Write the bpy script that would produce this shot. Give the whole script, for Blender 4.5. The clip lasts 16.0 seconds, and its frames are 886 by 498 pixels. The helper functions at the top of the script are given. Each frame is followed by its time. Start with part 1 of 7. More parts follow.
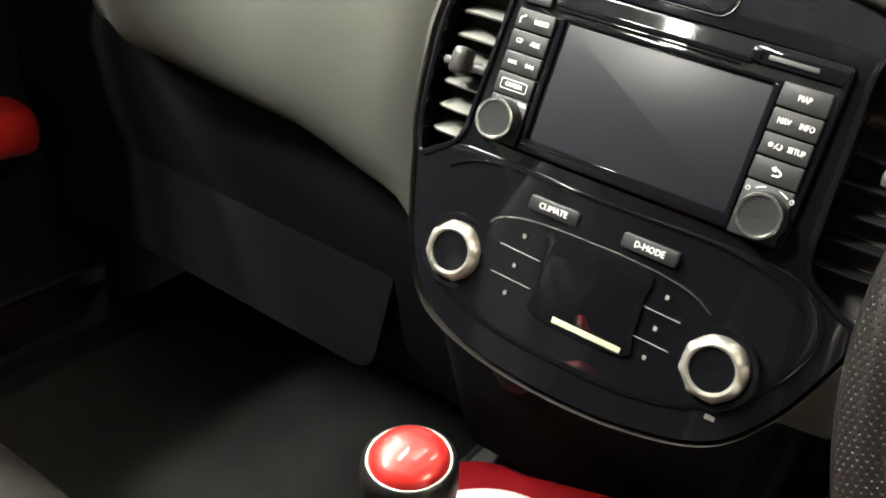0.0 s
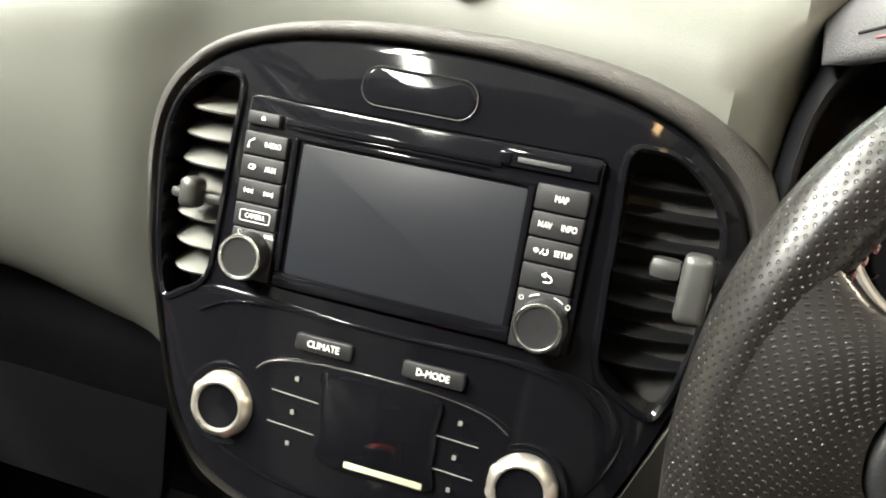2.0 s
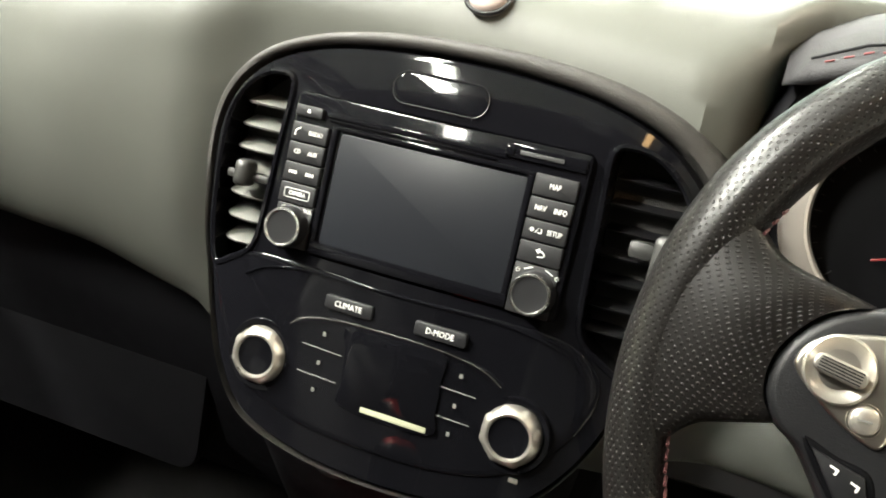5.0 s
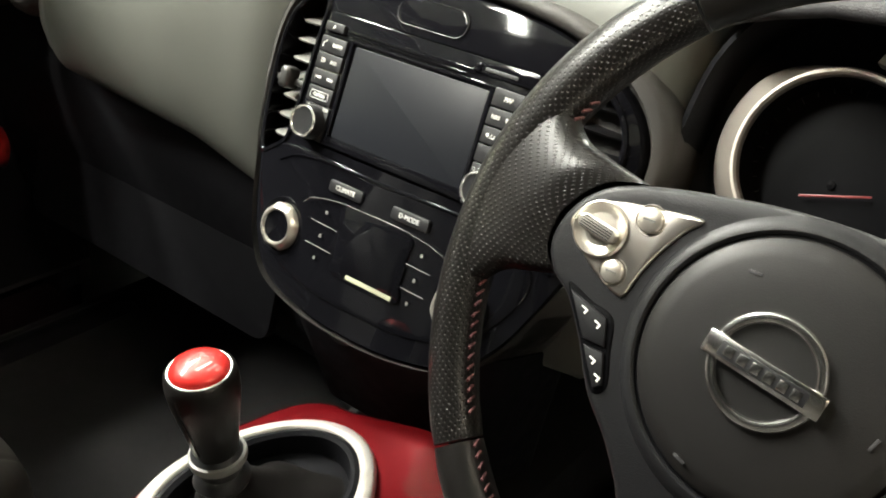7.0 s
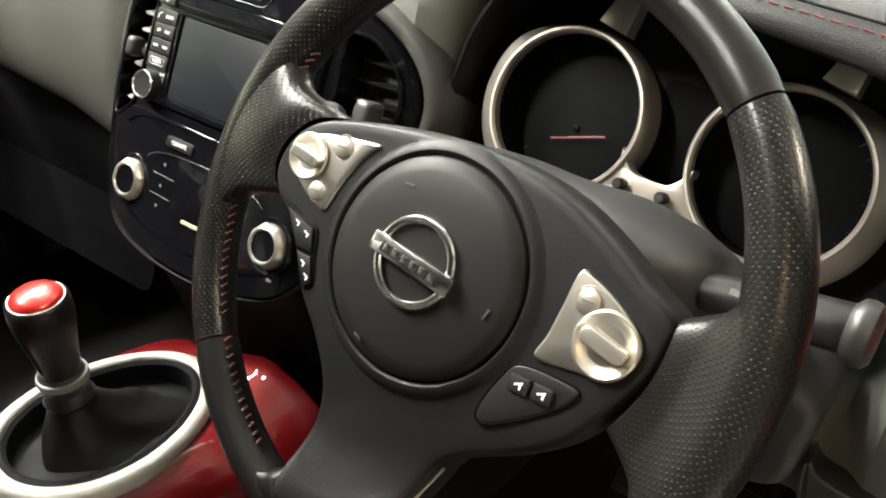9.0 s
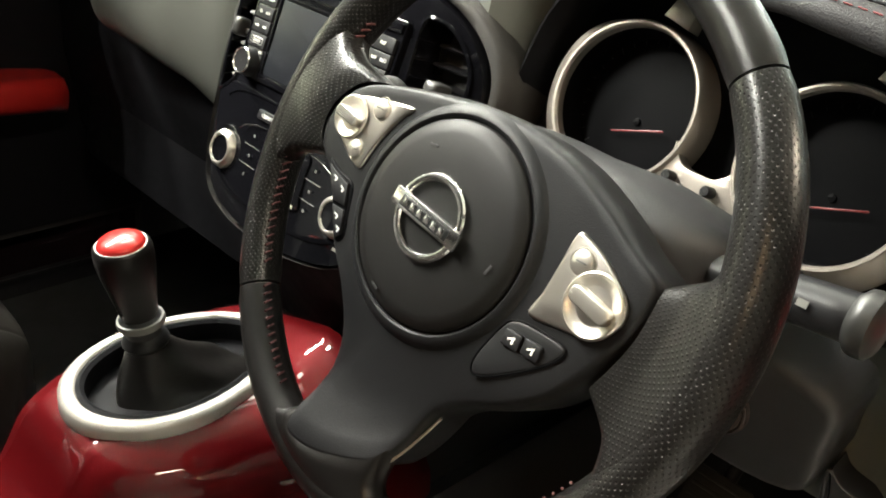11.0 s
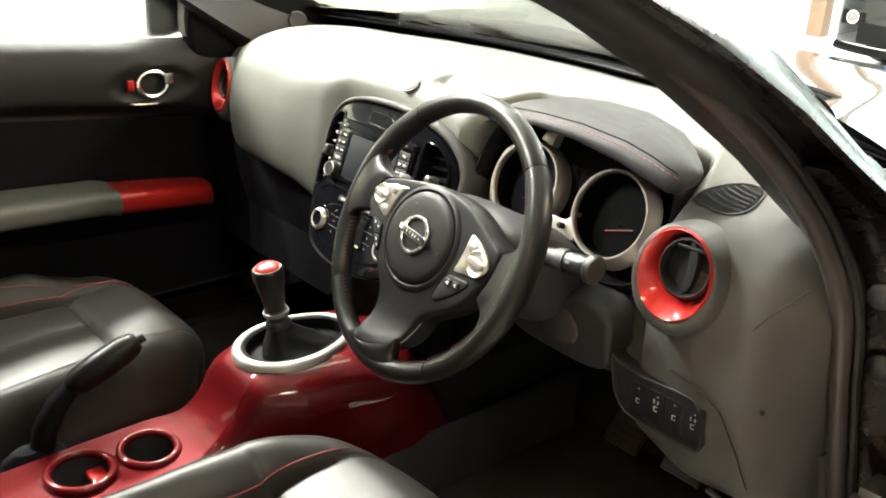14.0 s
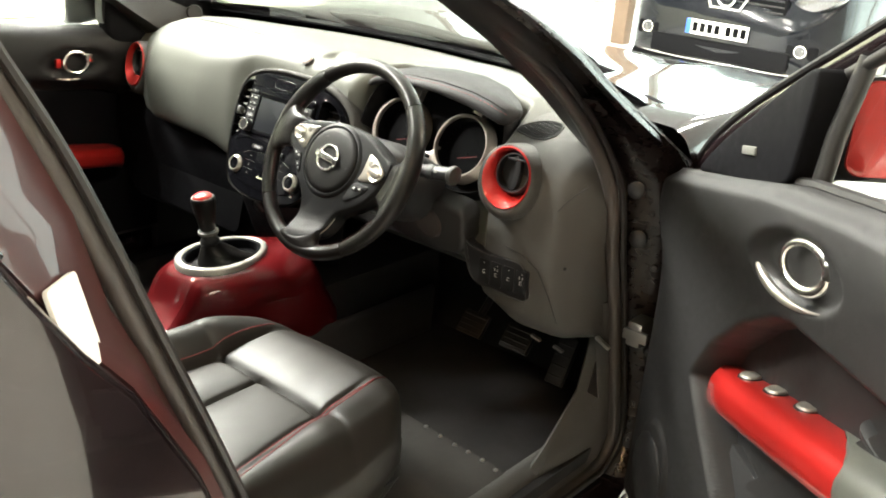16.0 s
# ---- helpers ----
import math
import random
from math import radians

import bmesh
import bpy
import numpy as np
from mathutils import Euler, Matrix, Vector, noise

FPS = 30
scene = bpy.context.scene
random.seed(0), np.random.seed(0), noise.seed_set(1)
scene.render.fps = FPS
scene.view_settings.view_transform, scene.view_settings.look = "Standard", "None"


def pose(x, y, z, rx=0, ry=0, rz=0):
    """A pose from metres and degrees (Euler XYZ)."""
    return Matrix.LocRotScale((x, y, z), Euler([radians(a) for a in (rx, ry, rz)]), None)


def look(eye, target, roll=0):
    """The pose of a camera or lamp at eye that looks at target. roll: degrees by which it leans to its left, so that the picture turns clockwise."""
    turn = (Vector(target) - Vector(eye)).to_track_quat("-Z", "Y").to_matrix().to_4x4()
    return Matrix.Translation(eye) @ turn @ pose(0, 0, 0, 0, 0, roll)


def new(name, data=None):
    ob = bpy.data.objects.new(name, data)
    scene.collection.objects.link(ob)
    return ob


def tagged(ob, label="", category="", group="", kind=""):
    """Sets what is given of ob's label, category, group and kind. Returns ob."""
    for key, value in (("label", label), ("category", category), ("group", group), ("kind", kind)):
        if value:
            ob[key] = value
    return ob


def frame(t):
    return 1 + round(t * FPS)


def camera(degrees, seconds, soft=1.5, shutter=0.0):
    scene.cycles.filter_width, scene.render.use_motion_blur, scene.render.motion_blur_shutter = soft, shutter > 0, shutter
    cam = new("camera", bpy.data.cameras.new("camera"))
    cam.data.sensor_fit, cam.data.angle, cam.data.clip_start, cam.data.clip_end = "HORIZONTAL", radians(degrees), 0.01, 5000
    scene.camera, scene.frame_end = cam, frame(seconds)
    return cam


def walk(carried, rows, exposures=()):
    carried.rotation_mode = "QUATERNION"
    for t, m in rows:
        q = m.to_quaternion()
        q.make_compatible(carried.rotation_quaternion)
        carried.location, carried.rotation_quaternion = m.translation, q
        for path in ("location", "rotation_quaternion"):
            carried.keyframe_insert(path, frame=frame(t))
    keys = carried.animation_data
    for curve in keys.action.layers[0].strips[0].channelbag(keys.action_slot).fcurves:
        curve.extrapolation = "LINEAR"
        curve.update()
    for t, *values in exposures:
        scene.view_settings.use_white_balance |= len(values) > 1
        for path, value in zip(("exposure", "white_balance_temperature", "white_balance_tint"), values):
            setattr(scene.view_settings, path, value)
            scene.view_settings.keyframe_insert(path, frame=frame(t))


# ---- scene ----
cam = camera(50.24, 16.0, soft=1.9)
PATH = [
    (0, 0.1762, -0.3210, 1.1036, 60.60, -7.22, 35.10),
    (0.5, 0.1578, -0.2833, 1.1238, 61.65, -5.65, 27.66),
    (1, 0.1547, -0.2608, 1.1424, 62.16, -3.55, 23.40),
    (1.5, 0.1484, -0.2433, 1.1444, 61.85, -3.83, 19.69),
    (2, 0.1482, -0.2453, 1.1452, 62.36, -4.13, 18.94),
    (2.5, 0.1490, -0.2502, 1.1444, 62.93, -3.87, 18.90),
    (3, 0.1515, -0.2525, 1.1484, 63.58, -4.09, 18.29),
    (3.2, 0.1541, -0.2570, 1.1486, 64.08, -4.38, 18.39),
    (5.3, 0.2142, -0.3327, 1.1507, 64.65, -6.31, 23.57),
    (5.5, 0.2352, -0.3301, 1.1469, 64.37, -6.34, 24.97),
    (6, 0.2857, -0.3306, 1.1469, 63.70, -6.34, 28.64),
    (6.5, 0.3345, -0.3425, 1.1611, 63.43, -5.53, 32.90),
    (7, 0.4020, -0.3490, 1.1575, 62.42, -5.87, 37.60),
    (7.5, 0.4643, -0.3489, 1.1541, 61.36, -6.52, 37.99),
    (8, 0.5067, -0.3499, 1.1647, 61.19, -6.25, 37.38),
    (8.5, 0.5426, -0.3512, 1.1789, 61.51, -5.74, 36.64),
    (8.7, 0.5564, -0.3496, 1.1843, 61.54, -5.46, 36.26),
    (10.8, 0.6540, -0.3280, 1.1890, 61.97, -4.90, 45.39),
    (11, 0.6529, -0.3285, 1.1699, 62.30, -5.76, 46.51),
    (11.5, 0.6697, -0.3303, 1.1679, 60.47, -5.00, 48.14),
    (12, 0.7180, -0.3609, 1.2026, 60.06, -5.71, 47.07),
    (12.5, 0.8077, -0.4318, 1.2413, 60.80, -5.58, 45.13),
    (13, 0.9132, -0.4866, 1.2999, 62.44, -5.45, 44.43),
    (13.5, 1.0450, -0.5586, 1.3370, 64.44, -3.64, 47.59),
    (14, 1.1764, -0.6899, 1.3754, 67.78, -2.49, 49.98),
    (14.5, 1.2236, -0.8227, 1.3803, 66.02, -2.27, 44.50),
    (15, 1.2699, -0.9660, 1.3966, 66.69, -0.08, 38.98),
    (15.5, 1.3571, -1.0583, 1.4082, 68.86, -4.73, 39.27),
    (16, 1.4902, -1.1367, 1.4130, 68.91, -4.87, 39.80),
]
EXPOSURES = [(0, 0.88), (1.5, 1.05), (3, 1.03), (5.5, 0.50), (6, 0.60), (7, 0.52), (7.5, 0.62), (8.0, 0.66), (8.5, 0.60), (11, 0.55), (12.5, 0.66), (13.5, 0.96), (14.2, 0.70), (15, 0.56), (16, 0.60)]
walk(cam, [(row[0], pose(*row[1:])) for row in PATH], EXPOSURES)

# ---- light: a bright shop floor, daylight from the glazed front, strip lights overhead ----
world = bpy.data.worlds.new("world")
scene.world = world
world.use_nodes = True
sky = world.node_tree.nodes.new("ShaderNodeTexSky")
sky.sky_type, sky.sun_disc, sky.sun_elevation, sky.sun_rotation = "NISHITA", False, radians(40), radians(20)
world.node_tree.links.new(sky.outputs[0], world.node_tree.nodes["Background"].inputs[0])
world.node_tree.nodes["Background"].inputs[1].default_value = 0.08


def area_lamp(name, at, target, sx, sy, watts, colour):
    data = bpy.data.lights.new(name, "AREA")
    data.shape, data.size, data.size_y, data.energy, data.color = "RECTANGLE", sx, sy, watts, colour
    ob = new(name, data)
    ob.matrix_world = look(at, target)
    return ob


# ---- materials ----
def node_mat(name, base, rough=0.5, metal=0.0, coat=0.0, grain=0.0, grain_scale=900.0, vary=0.12, vary_scale=14.0, rough_vary=0.08, spec=0.5, bump_kind="noise", coat_rough=0.03):
    m = bpy.data.materials.new(name)
    m.use_nodes = True
    n, l = m.node_tree.nodes, m.node_tree.links
    b = n["Principled BSDF"]
    b.inputs["Metallic"].default_value = metal
    b.inputs["Coat Weight"].default_value = coat
    b.inputs["Coat Roughness"].default_value = coat_rough
    b.inputs["Specular IOR Level"].default_value = spec
    tc = n.new("ShaderNodeTexCoord")
    big = n.new("ShaderNodeTexNoise")
    big.inputs["Scale"].default_value, big.inputs["Detail"].default_value = vary_scale, 6
    l.new(tc.outputs["Object"], big.inputs["Vector"])
    mix = n.new("ShaderNodeMix")
    mix.data_type = "RGBA"
    mix.inputs["A"].default_value = (*[c * (1 - vary) for c in base], 1)
    mix.inputs["B"].default_value = (*[min(1, c * (1 + vary)) for c in base], 1)
    l.new(big.outputs["Fac"], mix.inputs["Factor"])
    l.new(mix.outputs["Result"], b.inputs["Base Color"])
    rr = n.new("ShaderNodeMapRange")
    rr.inputs["From Min"].default_value, rr.inputs["From Max"].default_value = 0.3, 0.7
    rr.inputs["To Min"].default_value, rr.inputs["To Max"].default_value = max(0.02, rough - rough_vary), min(1, rough + rough_vary)
    fine = n.new("ShaderNodeTexNoise")
    fine.inputs["Scale"].default_value, fine.inputs["Detail"].default_value = vary_scale * 5, 8
    l.new(tc.outputs["Object"], fine.inputs["Vector"])
    l.new(fine.outputs["Fac"], rr.inputs["Value"])
    l.new(rr.outputs["Result"], b.inputs["Roughness"])
    if grain:
        bump = n.new("ShaderNodeBump")
        bump.inputs["Strength"].default_value = grain
        bump.inputs["Distance"].default_value = 0.0006
        if bump_kind == "noise":
            g = n.new("ShaderNodeTexNoise")
            g.inputs["Scale"].default_value, g.inputs["Detail"].default_value = grain_scale, 3
            l.new(tc.outputs["Object"], g.inputs["Vector"])
            l.new(g.outputs["Fac"], bump.inputs["Height"])
        else:
            g = n.new("ShaderNodeTexVoronoi")
            g.inputs["Scale"].default_value = grain_scale
            l.new(tc.outputs["Object"], g.inputs["Vector"])
            l.new(g.outputs["Distance"], bump.inputs["Height"])
        l.new(bump.outputs["Normal"], b.inputs["Normal"])
    return m


def glow_mat(name, colour, strength):
    m = bpy.data.materials.new(name)
    m.use_nodes = True
    n, l = m.node_tree.nodes, m.node_tree.links
    n.remove(n["Principled BSDF"])
    e = n.new("ShaderNodeEmission")
    e.inputs["Color"].default_value, e.inputs["Strength"].default_value = (*colour, 1), strength
    l.new(e.outputs[0], n["Material Output"].inputs["Surface"])
    return m


def glass_mat(name, tint=(1, 1, 1), rough=0.0, clear=0.9):
    # thin pane: mostly clear, mirrors more at a slant
    m = bpy.data.materials.new(name)
    m.use_nodes = True
    n, l = m.node_tree.nodes, m.node_tree.links
    n.remove(n["Principled BSDF"])
    t, g, mx, f, pw, ad = (n.new("ShaderNode" + k) for k in ("BsdfTransparent", "BsdfGlossy", "MixShader", "LayerWeight", "Math", "Math"))
    t.inputs["Color"].default_value = (*[clear * c for c in tint], 1)
    g.inputs["Roughness"].default_value = rough
    f.inputs["Blend"].default_value = 0.5
    pw.operation, pw.inputs[1].default_value = "POWER", 5
    ad.operation, ad.inputs[1].default_value, ad.inputs[2].default_value = "MULTIPLY_ADD", 0.9, 0.06
    l.new(f.outputs["Facing"], pw.inputs[0])
    l.new(pw.outputs[0], ad.inputs[0])
    l.new(ad.outputs[0], mx.inputs["Fac"])
    l.new(t.outputs[0], mx.inputs[1])
    l.new(g.outputs[0], mx.inputs[2])
    l.new(mx.outputs[0], n["Material Output"].inputs["Surface"])
    return m


DASH = node_mat("dash_soft_plastic", (0.084, 0.087, 0.077), 0.43, spec=0.36, rough_vary=0.03, grain=0.22, grain_scale=2000, vary=0.10, bump_kind="voronoi")
DARK = node_mat("dark_plastic", (0.017, 0.017, 0.018), 0.52, rough_vary=0.04, grain=0.4, grain_scale=1200)
TRIM = node_mat("door_trim_plastic", (0.017, 0.0166, 0.017), 0.5, spec=0.30, rough_vary=0.04, grain=0.5, grain_scale=1300, bump_kind="voronoi")
PIANO = node_mat("piano_black", (0.0035, 0.0035, 0.0045), 0.06, coat=0.0, spec=0.23, vary=0.1, rough_vary=0.01, coat_rough=0.02)
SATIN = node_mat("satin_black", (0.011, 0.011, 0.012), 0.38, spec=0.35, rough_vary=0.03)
SCREEN = node_mat("dark_screen", (0.010, 0.011, 0.0135), 0.34, spec=0.16, vary=0.05, rough_vary=0.01)
SILVER = node_mat("satin_silver", (0.50, 0.47, 0.425), 0.30, metal=0.85, grain=0.1, vary=0.06, rough_vary=0.03)
RINGSIL = node_mat("satin_silver_paint", (0.50, 0.47, 0.43), 0.34, metal=0.35, coat=0.4, vary=0.05, rough_vary=0.03)
SILVERDIM = node_mat("brushed_silver_paint", (0.46, 0.43, 0.38), 0.38, metal=0.75, grain=0.15, vary=0.08)
CHROME = node_mat("chrome", (0.90, 0.88, 0.85), 0.20, metal=1.0, vary=0.03, rough_vary=0.03)
REDP = node_mat("red_gloss_paint", (0.46, 0.020, 0.017), 0.34, coat=1.0, spec=0.2, metal=0.4, vary=0.04, rough_vary=0.01)
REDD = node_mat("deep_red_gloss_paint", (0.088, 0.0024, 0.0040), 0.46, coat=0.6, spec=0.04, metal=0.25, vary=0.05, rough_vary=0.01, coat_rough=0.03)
LEATHER = node_mat("black_leather", (0.007, 0.0063, 0.006), 0.29, spec=0.26, grain=0.14, grain_scale=1500, bump_kind="voronoi", rough_vary=0.004, vary=0.05)
SEAT = node_mat("seat_leather", (0.013, 0.0115, 0.0098), 0.44, spec=0.32, grain=0.06, grain_scale=700, bump_kind="noise", rough_vary=0.015, vary=0.06)
VISOR = node_mat("stitched_visor_leather", (0.024, 0.0235, 0.025), 0.52, spec=0.14, rough_vary=0.03, grain=0.5, grain_scale=900, bump_kind="voronoi")
STITCH = node_mat("red_thread", (0.17, 0.018, 0.020), 0.7)
DIAL = node_mat("dial_black", (0.0025, 0.0025, 0.003), 0.5, spec=0.04, vary=0.03, rough_vary=0.01)
PERFSEAT = node_mat("perforated_seat_leather", (0.013, 0.0112, 0.0094), 0.45, spec=0.32, grain=0.10, grain_scale=700, bump_kind="noise", rough_vary=0.015, vary=0.06)
MATC = node_mat("charcoal_mat_carpet", (0.036, 0.035, 0.034), 0.95, grain=1.0, grain_scale=1500, vary=0.3, spec=0.1)
CARPET = node_mat("black_carpet", (0.020, 0.0195, 0.020), 0.95, grain=1.0, grain_scale=1600, vary=0.4, spec=0.1)
# Rubber lightened to a grey that stands in for light on the seal.
SEAL = node_mat("lit_door_seal_rubber", (0.046, 0.040, 0.037), 0.42, grain=0.2, rough_vary=0.03)
RUBBER = node_mat("rubber_seal", (0.014, 0.013, 0.013), 0.45, grain=0.2)
PAINT = node_mat("black_car_paint", (0.010, 0.006, 0.007), 0.14, coat=1.0, spec=0.2, vary=0.15, rough_vary=0.03)
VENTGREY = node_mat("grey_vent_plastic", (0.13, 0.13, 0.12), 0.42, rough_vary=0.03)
WHITE = node_mat("white_print", (0.75, 0.75, 0.72), 0.5, vary=0.03)
NEEDLE = node_mat("red_needle", (0.12, 0.008, 0.008), 0.4)
GLASS = glass_mat("window_glass", (0.95, 1.0, 0.97))
TINT = glass_mat("tinted_rear_glass", (0.5, 0.42, 0.40), clear=0.35)
TABGREY = node_mat("grey_tab_plastic", (0.024, 0.024, 0.023), 0.40, rough_vary=0.03)
BUTTON = node_mat("black_button_plastic", (0.009, 0.009, 0.010), 0.45, spec=0.25, rough_vary=0.03)
PADSIL = node_mat("button_pad_silver", (0.52, 0.485, 0.44), 0.30, metal=1.0, grain=0.06, grain_scale=2500, vary=0.05, rough_vary=0.02)
BEZEL = node_mat("satin_bezel_metal", (0.40, 0.362, 0.322), 0.34, metal=0.75, grain=0.08, grain_scale=2200, vary=0.05, rough_vary=0.02)
SIGNGREY = node_mat("grey_sign_print", (0.30, 0.30, 0.29), 0.5, vary=0.03)
WALLP = node_mat("white_wall_paint", (0.78, 0.78, 0.74), 0.7, vary=0.04, vary_scale=2)
JAMB = node_mat("dark_door_jamb", (0.006, 0.004, 0.004), 0.28, coat=0.18, spec=0.1, vary=0.1, rough_vary=0.02)
PILLAR = node_mat("dark_pillar_plastic", (0.019, 0.018, 0.0175), 0.48, spec=0.3, grain=0.3, grain_scale=1300, rough_vary=0.03)
CEIL = node_mat("dark_grey_ceiling", (0.36, 0.36, 0.35), 0.8, vary=0.1, vary_scale=1.5)
# Light put into its tone: darker than the dash, paler than trim at the sill.
DASHLOW = node_mat("baked_light_plastic", (0.060, 0.059, 0.056), 0.48, spec=0.25, grain=0.4, grain_scale=1400, bump_kind="voronoi", rough_vary=0.03)
# Near-black plastic; on glovebox, console foot and passenger sill it paints shade.
LOWDARK = node_mat("black_and_shade_plastic", (0.0055, 0.0055, 0.0065), 0.6, spec=0.06, grain=0.4)
CREAM = node_mat("cream_board_paint", (0.52, 0.52, 0.40), 0.6, vary=0.05, vary_scale=3)
WALLG = node_mat("grey_wall_paint", (0.55, 0.54, 0.50), 0.7, vary=0.05, vary_scale=2)
FLOORT = node_mat("pale_floor_tile", (0.72, 0.73, 0.72), 0.22, vary=0.06, vary_scale=3)
STEEL = node_mat("steel", (0.5, 0.49, 0.47), 0.35, metal=1.0)


# ---- mesh helpers ----
def sstep(x, a, b):
    t = max(0.0, min(1.0, (x - a) / (b - a)))
    return t * t * (3 - 2 * t)


def ob_from(name, bm, mat, parent=None, label="", angle=40, matrix=None):
    bmesh.ops.recalc_face_normals(bm, faces=bm.faces)
    me = bpy.data.meshes.new(name)
    bm.to_mesh(me)
    bm.free()
    me.shade_smooth()
    me.set_sharp_from_angle(angle=radians(angle))
    me.materials.append(mat)
    ob = new(name, me)
    if matrix is not None:
        ob.matrix_basis = matrix
    if parent:
        ob.parent = parent
    if label:
        tagged(ob, label)
    return ob


def part(name, bm, material, parent, label="", angle=40):
    return ob_from(name, bm, material, parent, label, angle)


def thing(name, label, category, matrix=None, group="", kind=""):
    e = new(name)
    e.empty_display_size = 0.05
    if matrix is not None:
        e.matrix_basis = matrix
    return tagged(e, label, category, group, kind)


def move(bm, m):
    bmesh.ops.transform(bm, matrix=m, verts=bm.verts)
    return bm


def box(sx, sy, sz, at=(0, 0, 0), bev=0.0, seg=2):
    bm = bmesh.new()
    bmesh.ops.create_cube(bm, size=1, matrix=Matrix.Translation(at) @ Matrix.Diagonal((sx, sy, sz, 1)))
    if bev:
        bmesh.ops.bevel(bm, geom=bm.edges[:], offset=bev, segments=seg, profile=0.6, affect="EDGES")
    return bm


def join(*bms):
    out = bmesh.new()
    for b in bms:
        me = bpy.data.meshes.new("tmp")
        b.to_mesh(me)
        b.free()
        out.from_mesh(me)
        bpy.data.meshes.remove(me)
    return out


def loft(rings, closed=True, caps=True):
    bm = bmesh.new()
    vs = [[bm.verts.new(p) for p in r] for r in rings]
    k = len(rings[0])
    for a, b in zip(vs, vs[1:]):
        for i in range(k if closed else k - 1):
            bm.faces.new((a[i], a[(i + 1) % k], b[(i + 1) % k], b[i]))
    if caps and closed:
        for r in (vs[0], vs[-1]):
            bm.faces.new(r)
    return bm


def spline(pts, n=8, closed=True):
    """Catmull-Rom through pts, n samples a span."""
    p = [Vector(q) for q in pts]
    out, k = [], len(p)
    spans = k if closed else k - 1
    for i in range(spans):
        if closed:
            a, b, c, d = p[i - 1], p[i], p[(i + 1) % k], p[(i + 2) % k]
        else:
            b, c = p[i], p[i + 1]
            a = p[i - 1] if i else b + (b - c)
            d = p[i + 2] if i + 2 < k else c + (c - b)
        for j in range(n):
            t = j / n
            out.append(0.5 * (2 * b + (c - a) * t + (2 * a - 5 * b + 4 * c - d) * t * t + (3 * b - a - 3 * c + d) * t ** 3))
    if not closed:
        out.append(p[-1])
    return out


def tube(pts, r, closed=False, seg=10, flat=1.0, up=None):
    """A swept round (or flattened) bar along pts; r a number or a list."""
    p = [Vector(q) for q in pts]
    k = len(p)
    rings = []
    ref = Vector(up) if up else None
    for i in range(k):
        if closed:
            t = (p[(i + 1) % k] - p[i - 1]).normalized()
        else:
            t = (p[min(i + 1, k - 1)] - p[max(i - 1, 0)]).normalized()
        if ref is None:
            ref = Vector((0, 0, 1)) if abs(t.z) < 0.9 else Vector((1, 0, 0))
        s = t.cross(ref).normalized()
        w = s.cross(t).normalized()
        if not up:
            ref = w
        rad = r[i] if isinstance(r, (list, tuple)) else r
        rings.append([p[i] + rad * (math.cos(a) * s + flat * math.sin(a) * w) for a in (2 * math.pi * j / seg for j in range(seg))])
    if closed:
        rings.append(rings[0])
        bm = loft(rings, True, False)
        bmesh.ops.remove_doubles(bm, verts=bm.verts, dist=1e-6)
        return bm
    return loft(rings, True, True)


def lathe(profile, seg=40):
    """Round body about local z from (radius, height) pairs."""
    rings = [[Vector((r * math.cos(a), r * math.sin(a), h)) for a in (2 * math.pi * j / seg for j in range(seg))] for r, h in profile]
    bm = loft(rings, True, False)
    bmesh.ops.remove_doubles(bm, verts=bm.verts, dist=1e-6)
    return bm


def plate(outline, n0, n1, bev=0.001, seg=2, bend=None):
    """A flat piece with a rounded front edge; outline in (u, v), from depth n0 to n1."""
    c = Vector((sum(q[0] for q in outline) / len(outline), sum(q[1] for q in outline) / len(outline)))
    k = len(outline)
    area = sum(outline[i][0] * outline[(i + 1) % k][1] - outline[(i + 1) % k][0] * outline[i][1] for i in range(k))
    q = [Vector(o[:2]) for o in (outline if area > 0 else outline[::-1])]

    def inset(d):
        res = []
        for i in range(k):
            e1, e2 = (q[i] - q[i - 1]), (q[(i + 1) % k] - q[i])
            n_1, n_2 = Vector((-e1.y, e1.x)), Vector((-e2.y, e2.x))
            nn = (n_1.normalized() + n_2.normalized())
            nn = nn.normalized() if nn.length > 1e-6 else n_1.normalized()
            res.append(q[i] + nn * d)
        return res
    bnd = bend or (lambda u, v: 0.0)
    rings = [[Vector((p.x, p.y, n0 + bnd(p.x, p.y))) for p in q]]
    for j in range(seg + 1):
        a = math.pi / 2 * j / seg
        rings.append([Vector((p.x, p.y, n1 - bev * (1 - math.sin(a)) + bnd(p.x, p.y))) for p in inset(bev * (1 - math.cos(a)))])
    if bend:
        # domed front: shrink to the middle in small rings so that it bends smoothly
        last = [Vector((p.x, p.y)) for p in rings[-1]]
        for s in (0.94, 0.88, 0.8, 0.72, 0.64, 0.56, 0.48, 0.4, 0.32, 0.24, 0.16, 0.08, 0.03):
            row = [c + (p - c) * s for p in last]
            rings.append([Vector((p.x, p.y, n1 + bnd(p.x, p.y))) for p in row])
    return loft(rings, True, True)


def rrect(u0, v0, u1, v1, r, seg=4):
    out = []
    for cx, cy, a0 in ((u1 - r, v1 - r, 0), (u0 + r, v1 - r, 90), (u0 + r, v0 + r, 180), (u1 - r, v0 + r, 270)):
        for j in range(seg + 1):
            a = radians(a0 + 90 * j / seg)
            out.append((cx + r * math.cos(a), cy + r * math.sin(a)))
    return out


